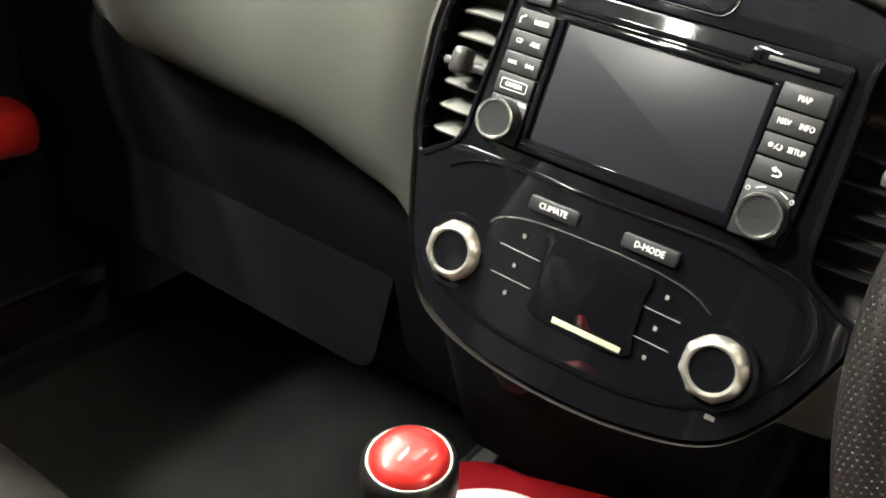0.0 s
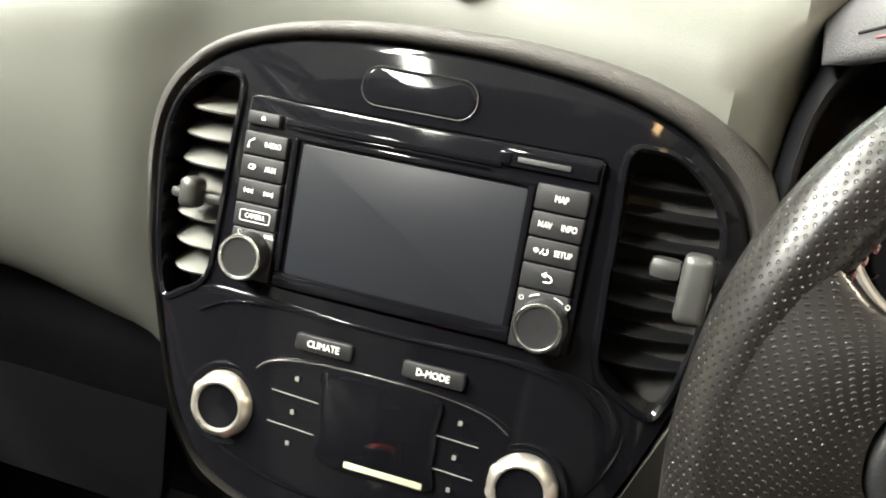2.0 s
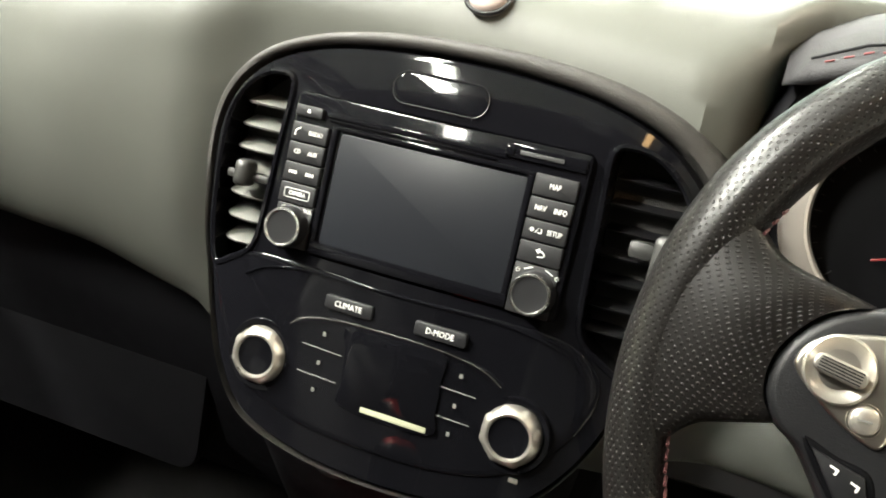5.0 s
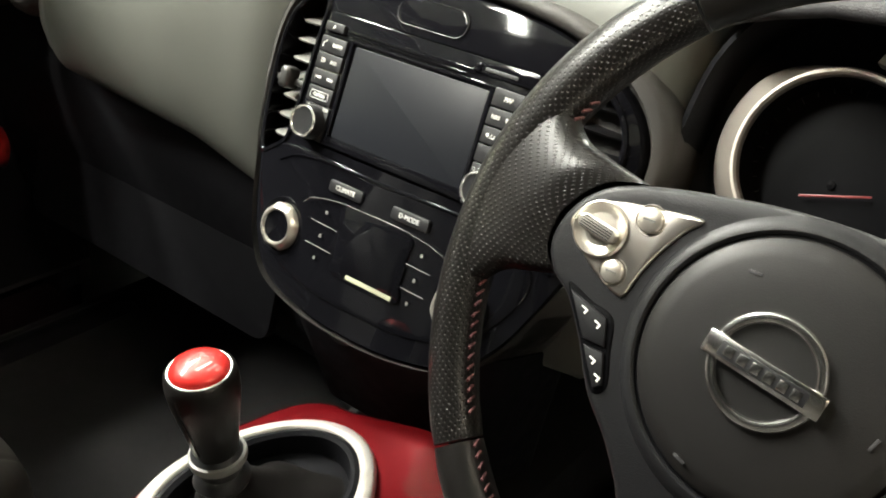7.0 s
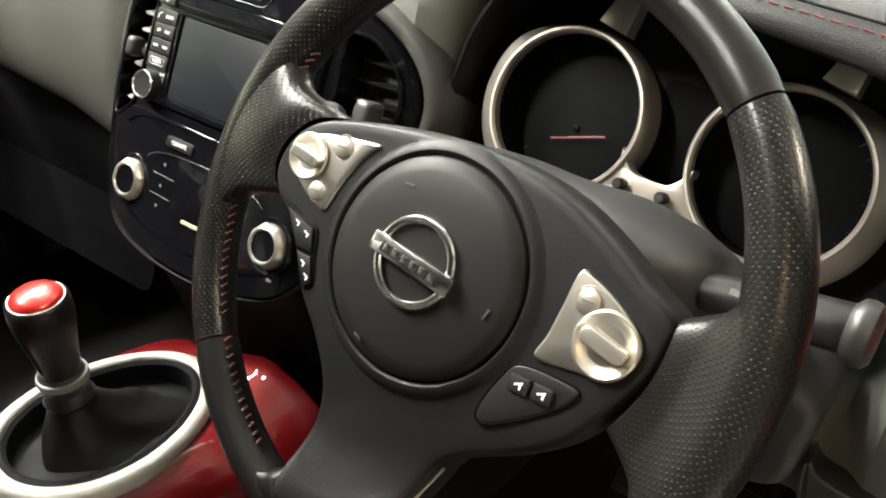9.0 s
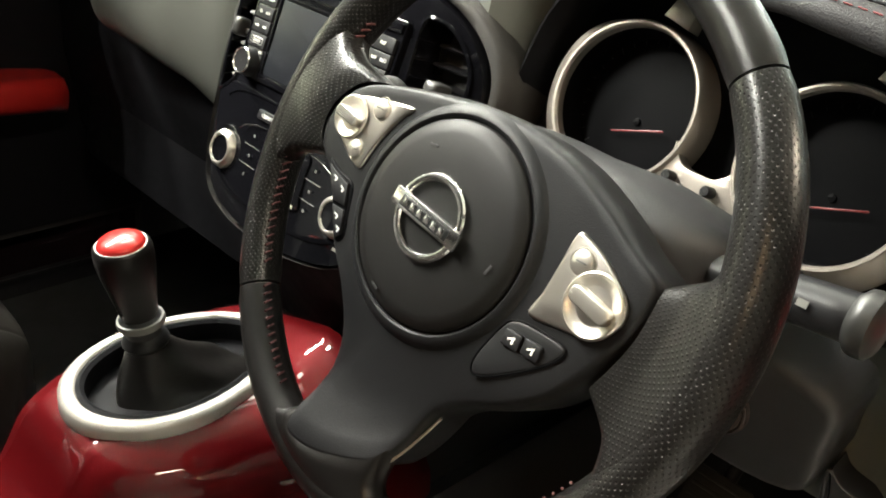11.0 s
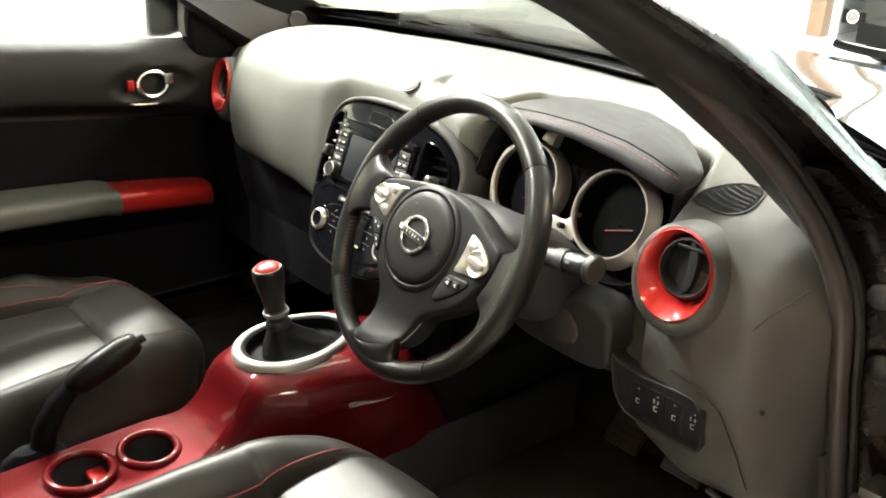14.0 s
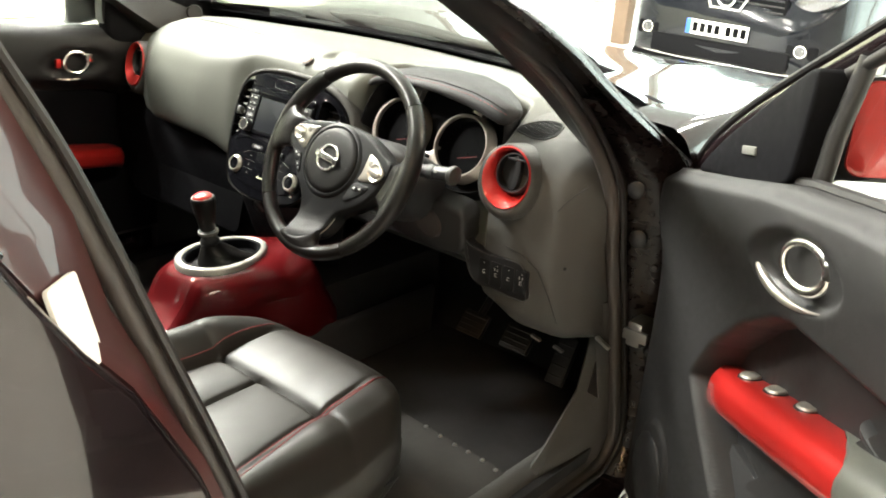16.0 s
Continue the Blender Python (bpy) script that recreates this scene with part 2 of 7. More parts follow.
def oval(cx, cy, ru, rv, seg=40):
    return [(cx + ru * math.cos(2 * math.pi * j / seg), cy + rv * math.sin(2 * math.pi * j / seg)) for j in range(seg)]


def carve(ob, *cutters):
    """Cuts the bodies given as bmeshes, in ob's own space, out of ob for good."""
    obs = []
    for b in cutters:
        c = ob_from("cutter", b, DARK)
        c.matrix_world = ob.matrix_basis if not ob.parent else ob.parent.matrix_basis @ ob.matrix_basis
        m = ob.modifiers.new("cut", "BOOLEAN")
        m.object, m.operation, m.solver = c, "DIFFERENCE", "EXACT"
        obs.append(c)
    bpy.context.view_layer.update()
    me = bpy.data.meshes.new_from_object(ob.evaluated_get(bpy.context.evaluated_depsgraph_get()))
    ob.modifiers.clear()
    ob.data = me
    me.shade_smooth()
    me.set_sharp_from_angle(angle=radians(35))
    for c in obs:
        bpy.data.objects.remove(c)
    return ob


def text_bm(s, size, at=(0, 0, 0), depth=0.0002, wide=0.93):
    cu = bpy.data.curves.new("txt", "FONT")
    cu.body, cu.size, cu.align_x, cu.align_y, cu.extrude, cu.resolution_u = s, size, "CENTER", "CENTER", depth, 2
    ob = new("txt", cu)
    bpy.context.view_layer.update()
    me = bpy.data.meshes.new_from_object(ob.evaluated_get(bpy.context.evaluated_depsgraph_get()))
    bpy.data.objects.remove(ob)
    bpy.data.curves.remove(cu)
    bm = bmesh.new()
    bm.from_mesh(me)
    bpy.data.meshes.remove(me)
    return move(bm, Matrix.Translation(at) @ Matrix.Diagonal((wide, 1, 1, 1)))


def frame_of(origin, lean):
    """Local u right, v up along a face that leans back by so many degrees, n towards the seats."""
    a = radians(lean)
    m = Matrix(((1, 0, 0), (0, math.sin(a), -math.cos(a)), (0, math.cos(a), math.sin(a)))).to_4x4()
    m.translation = origin
    return m


# ---- the show hall ----
POST = node_mat("brown_post_paint", (0.22, 0.15, 0.10), 0.5)

def slab(name, x0, x1, y0, y1, z0, z1, mat, label, category, bev=0.0):
    return tagged(ob_from(name, box(x1 - x0, y1 - y0, z1 - z0, ((x0 + x1) / 2, (y0 + y1) / 2, (z0 + z1) / 2), bev), mat), label, category, kind="structure")


slab("floor", -9, 9, -8, 12, -0.2, 0, FLOORT, "pale polished tile floor of the show hall", "floor")
slab("ceiling", -9, 9, -8, 12, 4.2, 4.4, CEIL, "dark grey ceiling of the show hall", "ceiling")
slab("wall_west", -9.2, -9, -8, 12, 0, 4.2, WALLG, "plain grey painted wall", "wall")
partition = thing("partition", "low cream boarded partition beside the car", "partition", kind="structure")
for k in range(5):
    part("board", box(0.06, 8.6, 0.372, (-4.5, 0.3, 0.20 + 0.38 * k), 0.006), CREAM, partition)
part("backing", box(0.04, 8.6, 1.92, (-4.56, 0.3, 0.96)), WALLG, partition)
for py in (-3.9, -1.1, 1.7, 4.5):
    part("batten", box(0.02, 0.07, 1.90, (-4.462, py, 0.95), 0.004), CREAM, partition)
slab("wall_east", 9, 9.2, -8, 12, 0, 4.2, WALLG, "plain grey painted wall", "wall")
tagged(ob_from("column", box(0.16, 0.16, 4.2, (-3.50, 8.0, 2.1), 0.01), POST), "slim brown painted column in the hall", "column", kind="structure")
slab("wall_south", -9, 9, -8.2, -8, 0, 4.2, WALLG, "plain grey painted wall", "wall")
BRIGHT = glow_mat("bright_daylight", (0.93, 1.0, 0.97), 5.0)
glazed = thing("window_1", "tall glazed shop front with brown posts, overexposed daylight behind", "shop window", kind="structure")
for px in range(-9, 10, 2):
    part("window_post", box(0.10, 0.14, 4.2, (px + 0.3, 11.6, 2.1), 0.01), POST, glazed)
    part("pane", box(1.9, 0.012, 4.0, (px + 1.3, 11.6, 2.15)), GLASS, glazed).visible_shadow = False
part("window_sill", box(18, 0.3, 0.15, (0, 11.6, 0.075), 0.01), WALLP, glazed)
tagged(ob_from("backdrop", box(24, 0.02, 7, (0, 13.5, 3)), BRIGHT), "bright overcast daylight outside the shop front", "backdrop", kind="structure")

LAMP_SHADE = node_mat("white_lamp_housing", (0.8, 0.8, 0.8), 0.4)
LAMPS = [(-1.7, -2.7, 430), (-1.5, 0.9, 60), (-0.6, 1.4, 10), (0.5, 2.4, 15), (-2.2, 4.6, 160), (0.8, 4.8, 70), (-0.7, 7.5, 340), (-3.2, 1.2, 600), (-3.0, -1.0, 640), (3.3, -0.6, 75), (2.2, -3.6, 55), (4.2, 3.4, 350)]
for lx, ly, watts in LAMPS:
    fit_ob = thing("ceiling_light", "long white strip light under the ceiling", "ceiling light", pose(lx, ly, 3.95), "ceiling strip lights")
    part("housing", box(0.34, 1.9, 0.07, (0, 0, 0.10), 0.01), LAMP_SHADE, fit_ob)
    for hy in (-0.7, 0.7):
        part("hanger", box(0.02, 0.02, 0.13, (0, hy, 0.19)), STEEL, fit_ob)
    area_lamp("strip_lamp", (lx, ly, 3.95), (lx, ly, 0), 0.28, 1.8, watts, (1.0, 0.60, 0.27) if lx > 2 and ly < -2 else (1.0, 0.86, 0.66) if lx > 2 else (1.0, 0.99, 0.89))

# ---- the car body around the cabin ----
cabin = thing("car_body", "glossy black car body with open front door", "car body", kind="structure")

# floor pan, tunnel and sills
part("floor_pan", box(1.46, 2.6, 0.04, (0, -0.35, 0.345), 0.005), CARPET, cabin, "black carpeted car floor")
part("bulkhead", loft([[Vector((x, y, z)) for y, z in ((0.86, 0.36), (0.90, 0.36), (0.84, 1.0), (0.80, 1.0))] for x in (-0.74, 0.74)]), CARPET, cabin)
part("toe_board", loft([[Vector((x, y, z)) for y, z in ((0.60, 0.36), (0.87, 0.62), (0.89, 0.60), (0.62, 0.34))] for x in (-0.74, 0.74)]), CARPET, cabin)
for sx in (-1, 1):
    prof = [(0.66, 0.325), (0.69, 0.335), (0.735, 0.308), (0.752, 0.300), (0.785, 0.296), (0.815, 0.280), (0.825, 0.250), (0.80, 0.18), (0.70, 0.18)]
    part("sill", loft([[Vector((sx * x, y, z)) for x, z in prof] for y in (-1.5, 0.46)]), PAINT, cabin)
    # Light put into colour: driver sill paler, passenger sill near-black.
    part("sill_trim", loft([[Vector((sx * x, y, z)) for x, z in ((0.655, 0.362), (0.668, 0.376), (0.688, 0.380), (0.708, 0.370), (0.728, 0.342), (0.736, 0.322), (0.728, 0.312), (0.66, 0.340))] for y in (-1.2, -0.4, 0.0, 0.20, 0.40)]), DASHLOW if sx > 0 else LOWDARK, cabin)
# roof with lining
roof_ring = []
for y in (-1.9, -1.5, -1.0, -0.6, -0.42):
    drop = 0.10 * max(0, (-y - 0.9)) ** 2 + (0.02 if y > -0.5 else 0)
    roof_ring.append([Vector((x, y, 1.50 - 0.09 * (x / 0.62) ** 2 - drop)) for x in np.linspace(-0.62, 0.62, 15)] + [Vector((x, y, 1.46 - 0.09 * (x / 0.62) ** 2 - drop)) for x in np.linspace(0.62, -0.62, 15)])
part("roof", loft(roof_ring), PAINT, cabin)
# tailgate and rear quarters close the cabin behind
part("tailgate", loft([[Vector((x, y, z)) for y, z in ((-1.95, 0.36), (-2.0, 0.9), (-1.86, 1.38), (-1.82, 1.38), (-1.94, 0.9), (-1.90, 0.36))] for x in (-0.70, 0.70)]), TRIM, cabin)

for sx in (-1, 1):
    part("quarter_panel", loft([[Vector((sx * x, y, z)) for x, z in ((0.70, 0.36), (0.73, 0.36), (0.75, 0.80), (0.74, 1.10), (0.71, 1.10), (0.71, 0.80))] for y in (-0.84, -1.2, -1.95)]), TRIM, cabin)
    qg = part("quarter_glass", loft([[Vector((sx * 0.735, y, 1.09)), Vector((sx * 0.62, y, 1.43))] for y in (-0.90, -1.3, -1.85)], False, False), TINT, cabin, "dark tinted rear glass")
part("rear_bench", loft([[Vector((x, y, z)) for y, z in ((-1.15, 0.40), (-1.12, 0.62), (-1.50, 0.60), (-1.72, 1.12), (-1.86, 1.12), (-1.80, 0.40))] for x in (-0.66, 0.66)]), SEAT, cabin, "dark leather rear bench")

# front pillars: dark inner trim, painted band outside it
PW = ((0.60, 0.86), (0.40, 0.960), (0.26, 1.045), (0.16, 1.110), (0.0, 1.208), (-0.10, 1.266), (-0.38, 1.395), (-0.62, 1.435))
PD_ = ((0.60, 0.78), (0.40, 0.905), (0.272, 1.030), (0.156, 1.140), (0.0, 1.232), (-0.12, 1.290), (-0.40, 1.408), (-0.62, 1.442))
PO = ((0.60, 0.89), (0.45, 0.972), (0.30, 1.045), (0.20, 1.096), (0.10, 1.150), (0.0, 1.208), (-0.10, 1.266), (-0.38, 1.400), (-0.62, 1.452))


def on_line(line, y):
    return float(np.interp(-y, [-p[0] for p in line], [p[1] for p in line]))


def glass_z(y):
    return 1.0 + 0.362 * (0.64 - y)


for sx in (-1, 1):
    trim_r, outer_r = [], []
    for i in range(45):
        f = i / 44
        y = 0.56 - 1.16 * f
        up = max(0.0, -y) / 0.6
        xw, xd, xo = 0.648 - 0.085 * up, 0.720 - 0.095 * up, 0.808 - 0.13 * up
        zw, zd, zo = on_line(PW, y), on_line(PD_, y), on_line(PO, y)
        fwd = sstep(y, 0.12, 0.36)
        gz = max(zw + 0.02 - 0.014 * fwd, glass_z(y + 0.03) + 0.010 - 0.035 * fwd)
        w, d, o = Vector((sx * xw, y, zw)), Vector((sx * xd, y, zd)), Vector((sx * xo, y, zo))
        g = Vector((sx * (xw + 0.090 - 0.065 * fwd), y + 0.03, gz))
        og = Vector((sx * (xo - 0.030), y + 0.045, zo + 0.006))
        m1 = w.lerp(d, 0.18) + Vector((0, -0.010, -0.006))
        m2 = w.lerp(d, 0.70) + Vector((0, -0.012, -0.008))
        m3 = w.lerp(d, 0.93) + Vector((0, -0.006, -0.004))
        trim_r.append([g, w.lerp(g, 0.5) + Vector((-sx * 0.006, 0, 0)), w, m1, m2, m3, d, d + Vector((0, 0.03, 0.03))])
        dd = d + Vector((0, 0.006, 0.004))
        outer_r.append([dd, dd.lerp(o, 0.12) + Vector((0, -0.004, -0.003)), dd.lerp(o, 0.30) + Vector((0, 0.010, 0.006)), dd.lerp(o, 0.62) + Vector((0, 0.010, 0.006)), dd.lerp(o, 0.72) + Vector((0, -0.002, -0.002)), o, o + Vector((-sx * 0.004, 0.014, 0.002)), og, dd + Vector((0, 0.03, 0.03))])
    part("pillar_trim", loft(trim_r), PILLAR, cabin, "dark plastic front pillar trim", 50)
    part("pillar_outer", loft(outer_r), JAMB, cabin, "glossy black outer windscreen pillar", 40)
sail = spline([(0.205, 0.985), (0.212, 1.10), (0.235, 1.175), (0.30, 1.150), (0.42, 1.108), (0.505, 1.078), (0.57, 1.042), (0.625, 1.010), (0.60, 0.975), (0.40, 0.955), (0.28, 0.960)], 5)
part("pillar_sail", loft([[Vector((x, c[0] + (p[0] - c[0]) * k, c[1] + (p[1] - c[1]) * k)) for p in sail] for c in ((0.40, 1.05),) for x, k in ((-0.720, 1.0), (-0.690, 1.0), (-0.684, 0.985), (-0.682, 0.95), (-0.681, 0.6), (-0.680, 0.2))]), LOWDARK, cabin, "black plastic sail panel at the pillar foot", 50)

# windscreen
ws = []
for i in range(9):
    f = i / 8
    ws.append([Vector((x, 0.84 - 1.27 * f + (0.14 - 0.09 * f) * (1 - (x / 0.70) ** 2) - 0.20, 1.00 + 0.46 * f + 0.05 * f * (1 - (x / 0.7) ** 2))) for x in np.linspace(-0.70 + 0.13 * f, 0.70 - 0.13 * f, 17)])
wsob = part("windscreen", loft(ws, False, False), GLASS, cabin, "clear windscreen glass")
wsob.visible_shadow = False

frit = []
for i in range(4):
    f = 0.005 + 0.10 * i / 3
    frit.append([Vector((x, 0.84 - 1.27 * f + (0.14 - 0.09 * f) * (1 - (x / 0.70) ** 2) - 0.206, 0.998 + 0.46 * f + 0.05 * f * (1 - (x / 0.7) ** 2))) for x in np.linspace(-0.69 + 0.13 * f, 0.69 - 0.13 * f, 17)])
part("screen_border", loft(frit + [[p + Vector((0, 0, -0.003)) for p in r] for r in frit[::-1]], False, False), LOWDARK, wsob, "black printed border at the foot of the screen")

# bonnet and wings in front of the screen
bon = []
for y, bow, zc, ze in ((0.455, 0.33, 1.036, 1.066), (0.70, 0.16, 1.044, 1.062), (0.90, 0.09, 1.044, 1.057), (1.12, 0.05, 1.036, 1.046), (1.30, 0.05, 1.015, 1.025), (1.46, 0.06, 0.96, 0.955), (1.56, 0.08, 0.84, 0.82), (1.60, 0.10, 0.70, 0.68)):
    bon.append([Vector((x, y + bow * (1 - (x / 0.70) ** 2), zc + (ze - zc) * sstep(abs(x), 0.25, 0.62) + 0.006 * math.exp(-((abs(x) - 0.50) / 0.06) ** 2))) for x in np.linspace(-0.70, 0.70, 37)])
part("bonnet", loft(bon, False, False), PAINT, cabin, "glossy black bonnet mirroring the bright hall", 60)
for sx in (-1, 1):
    wing = []
    for y, zt in ((0.36, 1.060), (0.42, 1.067), (0.50, 1.066), (0.70, 1.061), (0.90, 1.055), (1.12, 1.044), (1.30, 1.020), (1.46, 0.945), (1.58, 0.80), (1.66, 0.60)):
        wing.append(spline([Vector((sx * x, y, z)) for x, z in ((0.704, zt), (0.745, zt), (0.785, zt - 0.001), (0.805, zt - 0.004), (0.828, zt - 0.020), (0.848, zt - 0.06), (0.862, zt - 0.12), (0.87, zt - 0.25), (0.86, 0.45), (0.82, 0.30))], 4, False))
    part("wing", loft(wing, False, False), PAINT, cabin, "glossy black front wing", 60)
    part("bonnet_gap", tube([(sx * 0.640, 0.545, 1.0655), (sx * 0.665, 0.527, 1.066), (sx * 0.700, 0.503, 1.066), (sx * 0.722, 0.488, 1.066)], [0.001, 0.006, 0.005, 0.001], False, 8, 0.4), LOWDARK, cabin, "dark gap at the rear corner of the bonnet")
part("cowl", loft([[Vector((x, y + 0.10 * (1 - (x / 0.72) ** 2), z - 0.085 * abs(x / 0.66) ** 5)) for y, z in ((0.60, 1.0), (0.67, 1.022), (0.74, 1.030), (0.79, 1.018), (0.80, 0.96), (0.60, 0.96))] for x in np.linspace(-0.66, 0.66, 25)]), LOWDARK, cabin, "black scuttle panel under the screen")

for x0, x1, lab in ((-0.52, 0.10, "black wiper arm lying along the screen"), (0.0, 0.56, "black wiper arm lying along the screen")):
    arm_l = spline([(x0, 0.70 + 0.08 * (1 - (x0 / 0.7) ** 2), 1.050), ((x0 + x1) / 2, 0.70 + 0.085, 1.066), (x1, 0.715 + 0.08 * (1 - (x1 / 0.7) ** 2), 1.046)], 8, False)
    wp = part("wiper_arm", tube(arm_l, 0.0065, False, 8, 0.6), LOWDARK, cabin, lab)
    part("wiper_blade", tube([p + Vector((0, -0.012, -0.010)) for p in arm_l], 0.006, False, 6, 1.6), LOWDARK, wp)

# front door opening: jamb, seal, hinge bolts and plugs
jamb = []
for y, x0, x1, z in ((0.150, 0.722, 0.772, 1.118), (0.215, 0.728, 0.79, 1.075), (0.272, 0.733, 0.825, 1.025), (0.335, 0.745, 0.85, 0.95), (0.362, 0.750, 0.86, 0.80), (0.400, 0.750, 0.865, 0.64), (0.435, 0.750, 0.865, 0.52), (0.462, 0.748, 0.86, 0.42), (0.458, 0.748, 0.85, 0.35), (0.41, 0.746, 0.84, 0.305)):
    jamb.append([Vector((x0, y, z)), Vector((x0 + 0.012, y + 0.006, z)), Vector((x0 + 0.035, y + 0.012, z)), Vector((x1 - 0.02, y + 0.05, z)), Vector((x1, y + 0.07, z)), Vector((x1 - 0.02, y + 0.10, z)), Vector((x0, y + 0.08, z))])
part("door_jamb", loft(jamb), JAMB, cabin, "black painted door jamb with bolts and plugs")
seal_line = spline([(0.605, -0.50, 1.420), (0.663, -0.16, 1.302), (0.694, 0.06, 1.182), (0.718, 0.200, 1.065), (0.736, 0.290, 0.94), (0.745, 0.325, 0.80), (0.746, 0.372, 0.66), (0.745, 0.412, 0.53), (0.745, 0.442, 0.42), (0.745, 0.438, 0.355), (0.744, 0.395, 0.322), (0.742, 0.32, 0.316), (0.738, 0.0, 0.320), (0.738, -0.26, 0.330), (0.740, -0.42, 0.40), (0.742, -0.552, 0.74), (0.735, -0.645, 0.96), (0.718, -0.722, 1.15), (0.665, -0.79, 1.32), (0.62, -0.76, 1.41)], 8)
part("door_seal", tube(seal_line, 0.0125, True, 12), SEAL, cabin, "rubber door seal with the light on it painted as grey")
part("door_seal_lip", tube([p + Vector((0.016, 0.010, 0.004)) for p in seal_line], 0.006, True, 8), RUBBER, cabin)
for bx, by, bz, br, mat in ((0.762, 0.338, 0.939, 0.016, SATIN), (0.772, 0.356, 0.845, 0.017, SATIN), (0.812, 0.392, 0.873, 0.010, STEEL), (0.800, 0.386, 0.790, 0.008, SATIN), (0.802, 0.388, 0.94, 0.010, SATIN), (0.815, 0.395, 0.62, 0.012, SATIN)):
    part("bolt" if mat is STEEL else "plug", move(lathe([(0.001, 0.006), (br * 0.6, 0.006), (br, 0.002), (br, -0.01)], 16), Matrix.Translation((bx, by, bz)) @ Euler((radians(90), 0, radians(20))).to_matrix().to_4x4()), mat, cabin)
part("door_check", join(box(0.03, 0.05, 0.05, (0.80, 0.37, 0.665), 0.006), box(0.05, 0.012, 0.022, (0.805, 0.345, 0.665), 0.004)), STEEL, cabin, "steel door check strap and catch")

# centre posts and closed rear doors
for sx in (-1, 1):
    post = [[Vector((sx * x, y + o, z)) for x, y in ((0.655, -0.72), (0.700, -0.69), (0.715, -0.70), (0.715, -0.80), (0.69, -0.82))] for z, o in ((0.40, 0.22), (0.74, 0.11), (0.96, 0.015), (1.15, -0.06))]
    post.append([Vector((sx * (x - 0.085), y - 0.15, 1.40)) for x, y in ((0.655, -0.72), (0.700, -0.69), (0.715, -0.70), (0.715, -0.80), (0.69, -0.82))])
    part("centre_post", loft(post), TRIM, cabin, "dark trimmed centre post")

# ---- dashboard ----
SECT = [
    (-0.745, ((.62, 1.0), (.50, 1.01), (.38, 1.01), (.30, .985), (.262, .94), (.250, .89), (.258, .85), (.29, .835), (.42, .83))),
    (-0.66, ((.63, 1.01), (.50, 1.025), (.40, 1.02), (.325, .995), (.290, .95), (.282, .89), (.285, .838), (.30, .82), (.42, .82))),
    (-0.57, ((.65, 1.015), (.50, 1.035), (.36, 1.038), (.268, 1.01), (.232, .95), (.226, .89), (.234, .830), (.26, .815), (.42, .81))),
    (-0.50, ((.66, 1.016), (.50, 1.038), (.33, 1.044), (.236, 1.014), (.199, .95), (.192, .89), (.205, .826), (.25, .810), (.42, .81))),
    (-0.30, ((.71, 1.02), (.52, 1.045), (.33, 1.055), (.228, 1.02), (.192, .955), (.186, .88), (.202, .818), (.25, .80), (.42, .80))),
    (-0.205, ((.73, 1.02), (.53, 1.048), (.33, 1.058), (.232, 1.025), (.206, .96), (.198, .87), (.212, .795), (.25, .775), (.42, .77))),
    (-0.15, ((.74, 1.02), (.53, 1.05), (.33, 1.060), (.242, 1.035), (.236, .97), (.226, .86), (.225, .75), (.25, .72), (.42, .72))),
    (0.0, ((.76, 1.02), (.54, 1.05), (.33, 1.062), (.252, 1.042), (.228, .97), (.212, .86), (.21, .74), (.25, .71), (.42, .71))),
    (0.15, ((.74, 1.02), (.53, 1.05), (.33, 1.060), (.244, 1.035), (.220, .97), (.208, .86), (.22, .76), (.25, .73), (.42, .73))),
    (0.172, ((.73, 1.02), (.53, 1.05), (.345, 1.062), (.262, 1.043), (.240, .97), (.232, .87), (.225, .79), (.25, .75), (.42, .74))),
    (0.198, ((.73, 1.02), (.54, 1.05), (.38, 1.062), (.330, 1.055), (.335, .97), (.300, .88), (.235, .80), (.25, .755), (.40, .74))),
    (0.225, ((.73, 1.02), (.54, 1.05), (.38, 1.062), (.345, 1.055), (.345, .97), (.32, .88), (.235, .80), (.25, .755), (.40, .74))),
    (0.36, ((.72, 1.02), (.54, 1.045), (.40, 1.062), (.37, 1.055), (.37, .97), (.33, .88), (.225, .81), (.215, .76), (.36, .74))),
    (0.515, ((.68, 1.02), (.53, 1.04), (.38, 1.05), (.345, 1.035), (.345, .96), (.30, .87), (.220, .80), (.225, .75), (.36, .73))),
    (0.55, ((.58, 1.000), (.50, 1.025), (.34, 1.03), (.238, 1.0), (.196, .952), (.194, .87), (.198, .79), (.212, .70), (.34, .66))),
    (0.62, ((.50, .975), (.45, 1.000), (.34, 1.018), (.226, .995), (.181, .948), (.183, .86), (.196, .76), (.222, .665), (.34, .625))),
    (0.69, ((.46, .955), (.42, .985), (.34, 1.005), (.242, .98), (.205, .93), (.203, .84), (.212, .75), (.238, .66), (.34, .62))),
    (0.735, ((.45, .935), (.42, .965), (.38, .985), (.315, .955), (.290, .90), (.282, .83), (.282, .75), (.295, .665), (.36, .63))),
]


def dash_point(x, k):
    xs = [s[0] for s in SECT]
    i = max(0, min(len(xs) - 2, int(np.searchsorted(xs, x)) - 1))
    f = (x - xs[i]) / (xs[i + 1] - xs[i])
    f = max(0.0, min(1.0, f))
    f = f * f * (3 - 2 * f) * 0.5 + f * 0.5
    a, b = SECT[i][1][k], SECT[i + 1][1][k]
    return Vector((x, a[0] + (b[0] - a[0]) * f, a[1] + (b[1] - a[1]) * f))


